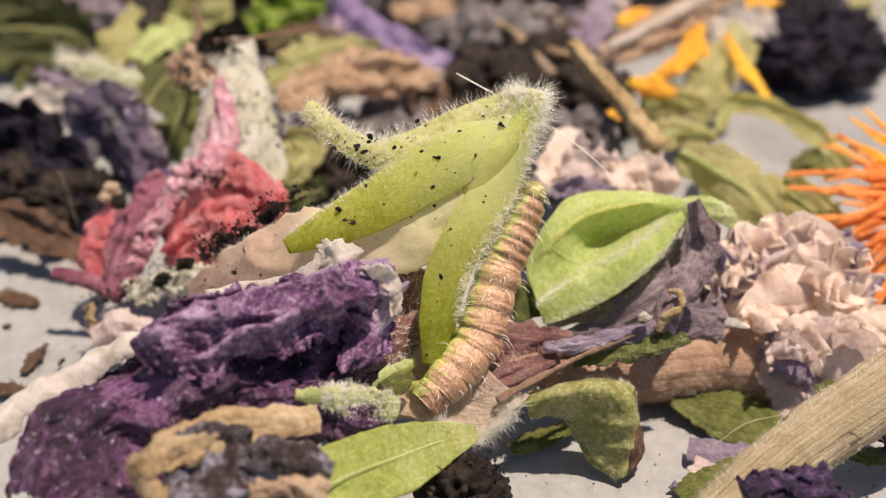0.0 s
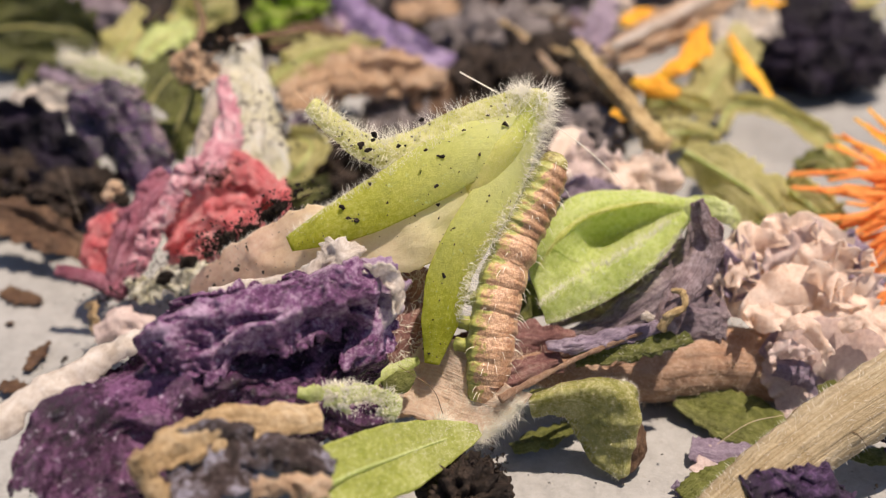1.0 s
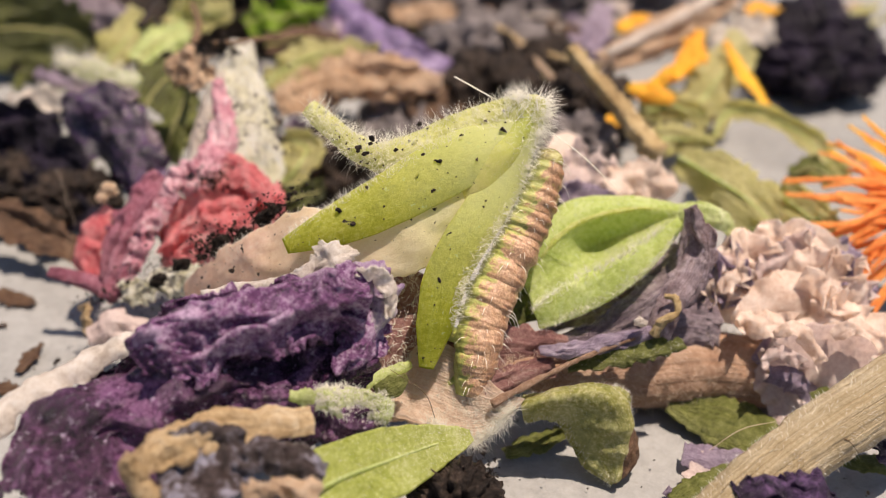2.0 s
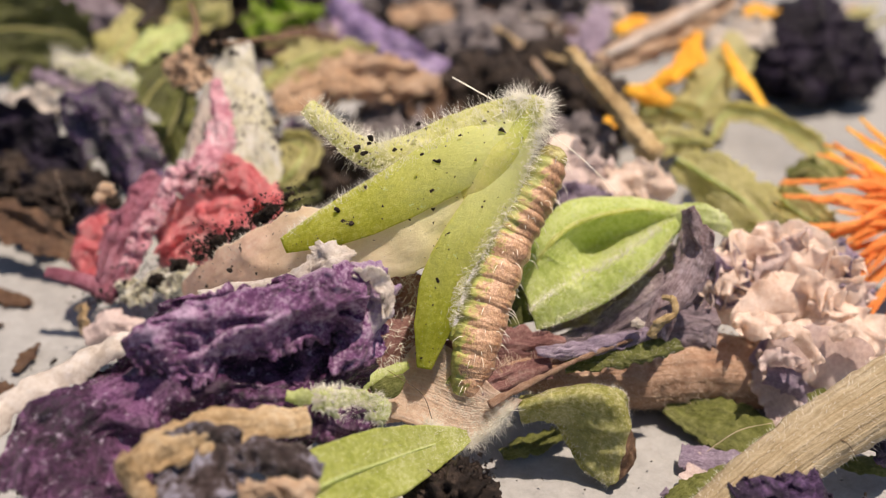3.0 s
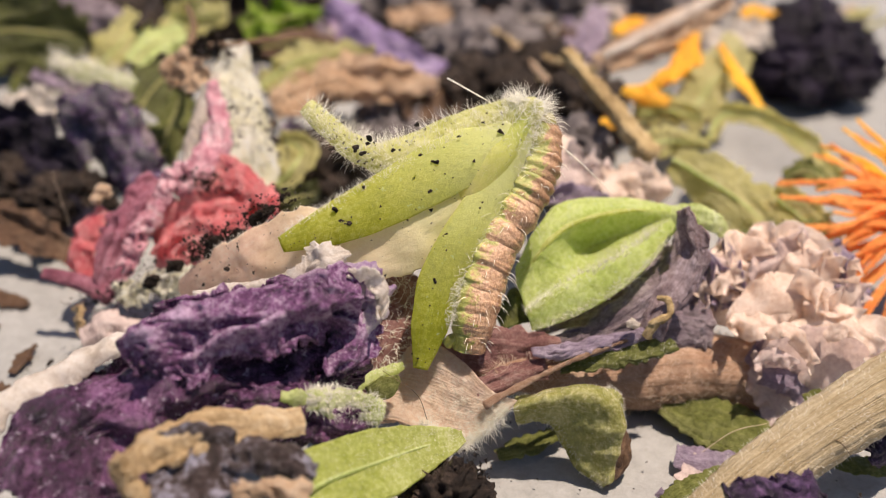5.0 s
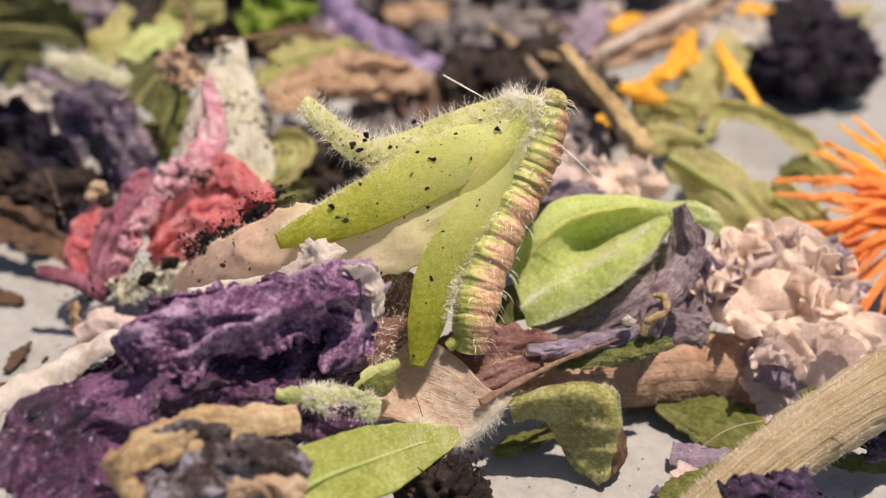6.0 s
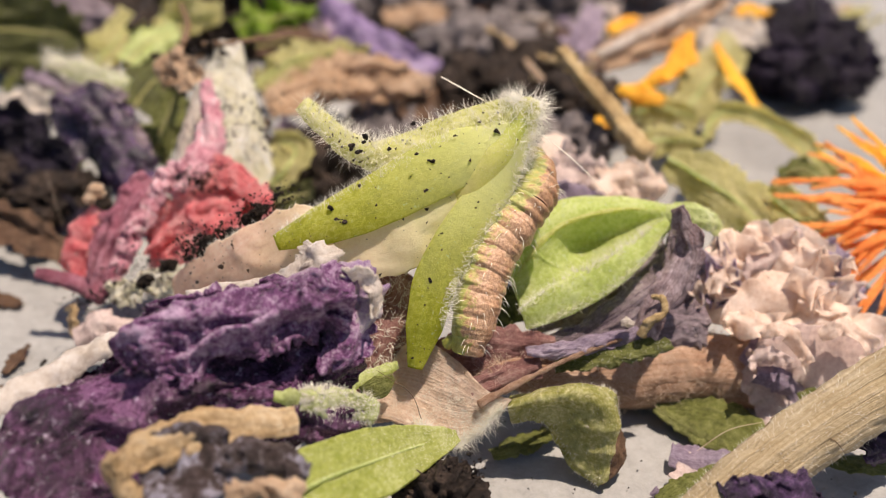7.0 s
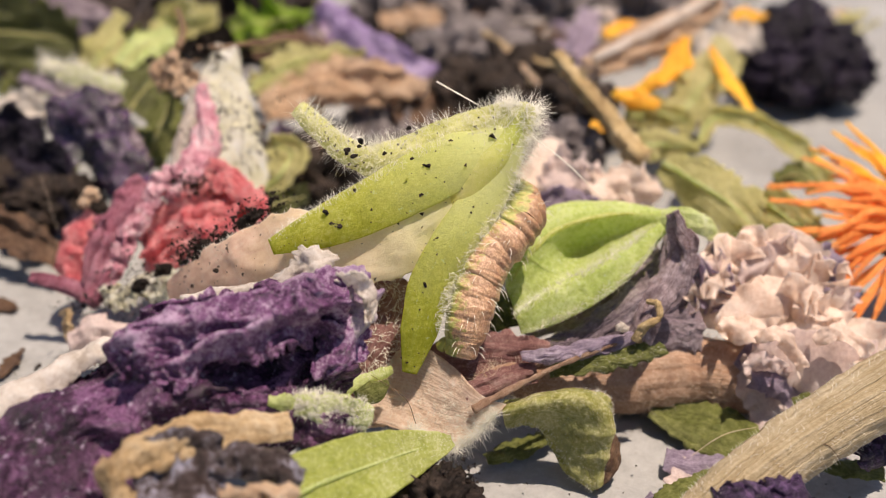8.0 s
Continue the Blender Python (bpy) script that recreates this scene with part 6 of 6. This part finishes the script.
    # shrivelled blackish bloom
    rows = [("core", lump((51.83, 144.01, 4.43), (6.5, 5.8, 6.4), 0.42, 2.6, seed=311, level=5), BLACK_PETAL)]
    for k, (pts, w) in enumerate((([(42.98, 137.87, 3.80), (46.10, 138.82, 7.44), (48.72, 142.08, 11.09)], (2.2, 4.5, 2.7)), ([(48.05, 134.08, 1.23), (49.97, 135.77, 6.16), (53.71, 140.34, 10.08)], (2.2, 4.7, 2.7)),
                                  ([(54.47, 135.40, 1.51), (56.76, 137.68, 5.47), (57.54, 141.91, 8.79)], (1.8, 3.4, 2.2)))):
        rows.append(("petal", sheet(pts, w, cup=1.6, crumple=2.0, size=2.6, ragged=0.3, n=(60, 36), seed=313 + k), BLACK_PETAL))
    thing("black_flower", "shrivelled blackish purple bloom", "dried flower", rows)

    # orange flowers with narrow rays
    rng = np.random.default_rng(77)
    heart = np.array((45.82, 86.94, 7.58))
    rows = [("flower_head", lump(heart, (3.2, 3.0, 2.6), 0.35, 0.9, seed=321, level=4), BROWN, "brown dry flower head")]
    ends = ((32.23, 90.91, 10.46), (32.12, 88.96, 10.08), (32.85, 85.18, 8.54), (33.27, 83.54, 7.70), (33.93, 82.05, 7.11), (36.30, 87.74, 10.98), (36.18, 86.08, 10.09), (37.83, 90.33, 11.45), (37.33, 94.26, 12.27), (37.42, 95.59, 12.56), (39.62, 96.41, 13.99),
            (41.38, 97.76, 14.32), (35.56, 80.44, 6.32), (35.86, 79.39, 5.51), (35.92, 78.35, 4.71), (36.46, 77.32, 3.93), (35.30, 84.18, 8.80), (36.38, 83.11, 7.95), (39.27, 92.03, 12.40), (37.44, 81.92, 6.89), (36.50, 85.00, 9.22), (39.14, 87.74, 10.98), (41.96, 94.81, 13.21),
            (37.48, 77.65, 4.29), (36.63, 86.91, 10.53), (37.25, 83.75, 8.46), (36.80, 80.19, 5.89), (40.21, 90.33, 11.45))
    more = tuple(np.array(e) + np.random.default_rng(70 + k).normal(0, 1, 3) * (1.2, 0.8, 0.9) for k, e in enumerate(ends))
    for k, e in enumerate(ends + more):
        e = np.array(e)
        mid = (e + heart) / 2 + rng.normal(0, 0.5, 3) + np.array((0, 0, 1.2))
        rows.append(("ray_petal", sheet([heart, mid, e], (0.2, 0.33, 0.16), face=(0.1, -0.7, 0.7), cup=0.6, crumple=0.25, size=2.2, n=(30, 8), thick=0.07, seed=330 + k), YELLOW if k in (8, 9, 10, 11, 18, 22) else ORANGE))
    thing("orange_flower", "bright orange daisy-like flower with narrow rays", "flower", rows)
    rows = []
    for k, (a, b, c, w) in enumerate((((20.86, 116.14, 10.16), (23.27, 115.03, 10.24), (26.27, 113.61, 9.78), 1.3), ((26.38, 116.63, 11.00), (28.46, 119.68, 12.29), (30.60, 123.27, 14.51), 1.4), ((23.98, 117.25, 10.08), (26.27, 117.90, 11.21), (29.36, 120.80, 12.24), 1.1),
                                      ((16.61, 107.23, 8.73), (18.61, 108.62, 9.13), (20.95, 110.02, 9.55), 0.9), ((34.41, 125.67, 12.66), (35.96, 120.75, 10.15), (38.09, 113.74, 8.01), 0.9), ((28.81, 123.73, 13.31), (30.26, 122.43, 13.06), (31.02, 120.47, 11.66), 1.0),
                                      ((22.96, 138.02, 10.05), (26.14, 139.37, 10.39), (29.37, 140.15, 9.75), 1.6), ((40.57, 143.06, 10.79), (43.57, 144.24, 10.83), (46.99, 145.02, 10.19), 1.6))):
        rows.append(("ray_petal", sheet([a, b, c], (0.4 * w, 1.0 * w, 0.4 * w), face=(0, -0.8, 0.6), cup=1.0, crumple=0.5, size=1.8, n=(30, 12), seed=370 + k), YELLOW))
    thing("yellow_flower", "golden orange crumpled ray petals", "flower", rows)


build_back()


# ---- soil ----
def build_soil():
    k = 0
    for p, r, m in (((-46.02, 102.07, 3.79), (4, 3, 1.8), SOIL), ((-38.01, 97.91, 4.58), (3, 2.5, 1.2), SOIL), ((5.70, 135.58, 5.83), (6.5, 5, 3.4), SOIL_GREY), ((11.75, 126.88, 6.76), (4.6, 4, 2.8), SOIL),
                    ((5.91, 122.58, 7.31), (3.6, 3.4, 2.4), SOIL), ((13.27, 168.99, 3.71), (12, 7, 3.0), SOIL_GREY), ((-2.21, 171.19, 3.51), (8, 6, 3.0), SOIL_GREY),
                    ((16.77, 115.61, 7.24), (4, 4, 2.6), SOIL), ((-13.96, 106.59, 3.61), (5, 4, 2.0), SOIL), ((-30.86, 161.68, 5.04), (9, 6, 3.0), SOIL), ((-52.25, 150.80, 4.19), (10, 6, 3.0), SOIL), ((37.24, 175.36, 2.73), (8, 6, 3.0), SOIL_GREY), ((13.49, 103.56, 8.38), (3, 3, 2.0), SOIL_GREY),
                    ((-4.33, 117.99, 3.36), (5, 4, 1.4), SOIL_GREY)):
        k += 1
        thing("soil_clod", "dark crumbly clod of soil with fibres", "soil", [("soil_clod", clod_of(p, r, 400 + k), m)], group="clods")
    for j, (p, r) in enumerate((((-17.4, 74.6, 12.8), 0.4), ((-15.6, 74.6, 13.3), 0.42), ((-14.0, 75.2, 14.5), 0.42), ((-13.2, 75.2, 15.3), 0.36), ((-21.6, 77.0, 9.1), 0.45), ((-24.0, 78.0, 6.9), 0.5))):
        parts_ = [clod_of(np.array(p) + d, (r * q, r * q * 0.8, r * q * 0.8), 470 + 5 * j + i) for i, (d, q) in enumerate((((0, 0, 0), 0.9), ((r * 0.9, 0.2, 0.3 * r), 0.55), ((-r * 0.8, -0.1, -0.4 * r), 0.6), ((0.3 * r, 0, 0.9 * r), 0.4)))]
        thing("soil_clod", "small dark crumbly clod of soil on petals", "soil", [("soil_lump", g, SOIL) for g in parts_], group="clods")
    # single crumbs
    rng = np.random.default_rng(11)
    shapes = [mesh_of("soil_crumb", fleck((0, 0, 0), 1.15, 450 + j), SOIL, np.zeros(3)) for j in range(5)]
    spots = (((-13.49, 74.10, 15.34), 1.4, 14, 0.22), ((-17.80, 74.11, 12.37), 1.8, 22, 0.24), ((-11.43, 74.21, 16.54), 1.8, 8, 0.2), ((-15.45, 74.20, 13.51), 1.6, 12, 0.22), ((-23.65, 78.91, 6.68), 3.0, 16, 0.18), ((-26.10, 78.18, 5.41), 2.4, 8, 0.2), ((-29.68, 78.23, 4.50), 1.6, 4, 0.3),
             ((-20.53, 85.36, 12.85), 1.4, 12, 0.2), ((-24.87, 100.23, 16.60), 2.0, 8, 0.3), ((-19.08, 94.83, 15.25), 4.2, 26, 0.16), ((-26.15, 104.22, 17.51), 2.2, 6, 0.3), ((2.49, 54.57, 6.52), 1.6, 10, 0.5), ((-22.07, 102.05, 19.75), 2.0, 10, 0.3))
    for p, spread, count, size in spots:
        for j in range(count * 4 // 3):
            ob = new("soil_crumb", shapes[rng.integers(5)])
            q = np.array(p) + rng.normal(0, spread * 0.5, 3) * (1.0, 0.35, 0.6)
            s = size * rng.lognormal(0, 0.35)
            ob.matrix_basis = Matrix.LocRotScale(Vector(q) * MM, Euler(rng.uniform(0, 6, 3)), (s, s, s * rng.uniform(0.5, 1.0)))
            tagged(ob, "dark brown crumb of soil among dried petals", "soil crumb", "soil crumbs")
    # loose grit on the slab
    pts = [(rng.uniform(-60, 60), rng.uniform(50, 190), 0.0) for j in range(900)]
    g = grains_on(pts, 0.09, 4, 0.0)
    thing("soil_grit", "fine dark soil grit scattered on the slab", "grit", [("soil_grit", g, SOIL)], kind="stuff")
    pts = []
    for p, spread, count, size in spots:
        pts += (np.array(p) + rng.normal(0, spread * 0.65, (count * 22, 3)) * (1.0, 0.4, 0.7)).tolist()
    thing("soil_grit", "fine soil grit clinging to petals", "grit", [("soil_grit", grains_on(pts, 0.085, 6, 0.1), SOIL)], kind="stuff")
    # brown flakes on the slab
    for k, (pts, w) in enumerate((([(-42.46, 86.63, 0.04), (-40.21, 85.60, 0.06), (-38.13, 84.66, 0.03)], (0.7, 1.1, 0.4)), ([(-35.98, 73.74, 0.12), (-35.57, 75.73, 0.16), (-35.16, 77.82, 0.18)], (0.25, 0.7, 0.2)),
                                  ([(-37.10, 71.22, 0.36), (-35.92, 71.22, 0.36), (-34.40, 70.86, 0.34)], (0.6, 0.9, 0.2)), ([(-40.33, 81.40, -0.01), (-39.93, 81.27, -0.04), (-39.44, 81.05, -0.02)], (0.15, 0.3, 0.1)))):
        thing("brown_flake", "brown papery flake lying on the slab", "flake", [("brown_flake", sheet(pts, w, face=(0, 0, 1), crumple=0.3, size=1.5, ragged=0.3, n=(24, 12), seed=480 + k), BROWN)], group="flakes")
    for p, s in (((-32.83, 75.00, 0.50), 0.5), ((23.35, 73.92, 3.04), 0.4), ((16.53, 62.74, 0.68), 0.13), ((8.05, 60.74, 0.60), 0.11), ((28.68, 58.75, 0.76), 0.3), ((31.52, 59.22, 0.77), 0.2)):
        ob = new("soil_crumb", shapes[1])
        ob.matrix_basis = Matrix.LocRotScale(Vector(p) * MM, Euler((0.4, 0.2, p[0])), (s, s, s * 0.7))
        tagged(ob, "dark crumb of soil on the slab", "soil crumb", "soil crumbs")
    # loose fibres
    for k, (pts, r, m) in enumerate((([(1.04, 77.75, 25.67), (2.63, 76.94, 25.06), (4.32, 75.90, 24.47)], 0.05, HAIR), ([(8.37, 73.78, 22.80), (10.89, 73.31, 20.97), (13.91, 73.31, 17.98)], 0.04, HAIR), ([(23.05, 54.86, 6.02), (25.79, 56.16, 7.87), (27.62, 56.58, 8.00), (28.77, 56.49, 6.84)], 0.035, HAIR_DARK),
                                     ([(20.62, 63.45, 0.91), (22.94, 63.54, 3.05), (25.19, 63.07, 4.24)], 0.03, HAIR_STRAW), ([(-0.16, 60.23, 6.52), (-0.97, 60.98, 8.22), (-3.39, 61.95, 9.49)], 0.025, HAIR_DARK), ([(-38.74, 97.55, 7.97), (-36.91, 94.07, 5.93), (-35.73, 92.07, 4.47)], 0.014, HAIR_STRAW))):
        thing("fibre", "single fine pale loose fibre", "fibre", [("fibre", tube(pts, (r, r, r * 0.6), around=6, n=24), m)], group="fibres")


build_soil()


# ---- what moves ----
def larva_rows():
    """Body line from tail to head at each time, and the turn of the back away from the viewer, in degrees."""
    rows = []

    def line(t, turn, *points):
        rows.append((t, turn, spline(points, 160)))

    line(0.0, 46, (-0.95, 62.0, 6.75), (0.67, 63.2, 7.9), (2.56, 65.32, 9.34), (3.42, 67.02, 11.49), (4.41, 69.03, 13.97), (5.59, 70.74, 15.93), (7.04, 72.81, 18.71))
    line(0.3, 46, (-0.95, 62.0, 6.75), (0.67, 63.3, 8.0), (2.44, 65.40, 9.44), (3.63, 67.21, 11.76), (4.93, 69.44, 14.61), (6.45, 71.47, 17.13), (7.90, 73.37, 19.62))
    line(0.6, 48, (1.27, 63.29, 5.76), (1.81, 64.18, 7.69), (2.74, 65.60, 9.75), (3.80, 67.62, 12.44), (5.10, 69.75, 15.12), (6.83, 71.89, 17.83), (8.28, 73.75, 20.24))
    line(1.0, 48, (2.80, 63.49, 6.09), (3.21, 64.42, 8.09), (3.50, 65.94, 10.34), (4.18, 67.86, 12.85), (5.56, 70.09, 15.72), (7.08, 72.02, 18.06), (8.39, 73.82, 20.37))
    line(1.3, 50, (2.75, 63.66, 6.37), (3.24, 64.61, 8.41), (3.65, 66.13, 10.66), (4.62, 67.94, 13.00), (6.20, 70.06, 15.69), (7.33, 71.99, 18.04), (8.51, 73.89, 20.54))
    line(1.6, 54, (2.47, 63.78, 6.53), (2.87, 64.78, 8.69), (3.36, 66.30, 10.94), (4.70, 68.11, 13.29), (6.41, 70.12, 15.80), (7.49, 72.15, 18.34), (8.32, 74.11, 20.96))
    line(2.8, 52, (2.41, 63.98, 6.71), (2.84, 65.00, 8.91), (3.49, 66.51, 11.17), (4.44, 68.31, 13.53), (5.71, 70.31, 16.05), (7.41, 72.34, 18.61), (8.92, 74.19, 21.05))
    line(3.5, 58, (2.58, 63.99, 6.90), (2.97, 64.86, 8.84), (3.62, 66.46, 11.30), (4.69, 68.45, 14.03), (6.17, 70.55, 16.75), (7.88, 72.67, 19.50), (9.03, 74.76, 22.41))
    line(4.0, 66, (2.98, 65.20, 8.93), (3.12, 65.96, 10.69), (3.60, 67.36, 12.77), (4.55, 69.16, 15.14), (6.24, 71.17, 17.68), (7.74, 73.30, 20.44), (8.10, 75.53, 23.19))
    line(4.5, 64, (3.09, 65.49, 9.58), (3.48, 66.31, 11.45), (3.96, 67.62, 13.35), (5.09, 69.31, 15.54), (6.78, 71.21, 17.90), (8.28, 73.14, 20.29), (8.40, 75.52, 22.88))
    line(4.7, 58, (2.82, 65.55, 9.65), (3.21, 66.41, 11.59), (3.78, 67.72, 13.49), (4.94, 69.52, 15.87), (6.84, 71.43, 18.23), (8.17, 73.35, 20.61), (8.29, 75.67, 23.09))
    line(5.8, 78, (3.26, 65.54, 9.42), (3.48, 66.41, 11.36), (4.04, 67.93, 13.63), (5.29, 69.84, 16.18), (6.98, 71.75, 18.54), (8.48, 73.89, 21.30), (8.47, 76.27, 24.68))
    line(6.0, 78, (3.32, 65.54, 9.38), (3.54, 66.41, 11.32), (4.11, 67.93, 13.58), (5.36, 69.84, 16.14), (7.05, 71.86, 18.68), (8.67, 74.10, 21.63), (9.52, 76.49, 25.02))
    line(6.4, 78, (3.38, 65.63, 9.49), (3.60, 66.49, 11.43), (4.17, 68.01, 13.70), (5.50, 69.91, 16.26), (7.32, 71.81, 18.63), (8.82, 73.84, 21.21), (8.23, 76.67, 24.17))
    line(6.6, 70, (3.32, 65.65, 9.51), (3.71, 66.52, 11.45), (4.28, 68.03, 13.72), (5.53, 69.83, 16.10), (7.35, 71.62, 18.28), (9.20, 73.23, 20.12), (10.80, 74.86, 22.21))
    line(6.8, 60, (3.25, 65.66, 9.49), (3.65, 66.53, 11.42), (4.30, 68.04, 13.70), (5.68, 69.73, 15.89), (7.38, 71.32, 17.70), (9.53, 73.03, 19.72), (12.00, 74.41, 21.37))
    line(7.0, 56, (3.27, 65.61, 9.35), (3.67, 66.44, 11.22), (4.24, 67.84, 13.31), (5.41, 69.54, 15.50), (6.99, 71.02, 17.11), (8.45, 72.98, 18.76), (8.27, 79.14, 18.89))
    line(7.4, 54, (3.21, 65.58, 9.34), (3.60, 66.38, 11.17), (4.17, 67.78, 13.26), (5.42, 69.48, 15.45), (7.21, 71.05, 17.03), (8.25, 73.45, 18.45), (8.18, 79.55, 17.66))
    line(8.0, 50, (3.16, 65.71, 9.51), (3.55, 66.51, 11.34), (4.12, 67.81, 13.25), (5.12, 69.28, 15.08), (6.74, 70.55, 16.33), (7.89, 72.60, 17.34), (7.43, 79.25, 16.10))
    return rows


def larva_poses(where, turn, c):
    """The pose at a share of the body line, its z along the body, its y to the back."""
    i = min(int(where * (len(c) - 1)), len(c) - 2)
    a, b = max(i - 9, 0), min(i + 10, len(c) - 1)
    z = Vector(c[b] - c[a]).normalized()
    back = Vector((math.sin(radians(turn)), -0.87 * math.cos(radians(turn)), 0.5 * math.cos(radians(turn))))
    y = (back - z * back.dot(z)).normalized()
    x = y.cross(z)
    m = Matrix((x, y, z)).transposed().to_4x4()
    m.translation = (Vector(c[i]) - LARVA_BASE) * MM
    return m


def motions():
    rows = larva_rows()
    for k, ring in enumerate(larva_rings):
        walk(ring, [(t, larva_poses((k + 0.55) / (RINGS + 0.7), turn, c)) for t, turn, c in rows])
    walk(larva_head, [(t, larva_poses((RINGS + 0.35) / (RINGS + 0.7), turn, c)) for t, turn, c in rows])
    walk(calyx, [
        (0.0, pose(0.001000, 0.066000, 0.003000, 0, 0.000, 0)),
        (0.5, pose(0.001080, 0.066000, 0.003001, 0, 0.086, 0)),
        (1.0, pose(0.000919, 0.066000, 0.002967, 0, 0.473, 0)),
        (1.5, pose(0.000940, 0.066000, 0.002916, 0, 0.913, 0)),
        (3.0, pose(0.001032, 0.066000, 0.002971, 0, 1.152, 0)),
        (3.5, pose(0.001020, 0.066000, 0.002896, 0, 1.611, 0)),
        (4.0, pose(0.001014, 0.066000, 0.002955, 0, 1.392, 0)),
        (4.5, pose(0.001045, 0.066000, 0.002967, 0, 1.620, 0)),
        (6.0, pose(0.001041, 0.066000, 0.002939, 0, 2.153, 0)),
        (6.5, pose(0.001006, 0.066000, 0.002918, 0, 2.373, 0)),
        (7.0, pose(0.001010, 0.066000, 0.002925, 0, 2.464, 0)),
        (7.5, pose(0.001000, 0.066000, 0.002971, 0, 2.499, 0)),
        (8.0, pose(0.000992, 0.066000, 0.002937, 0, 2.624, 0)),
    ])


motions()
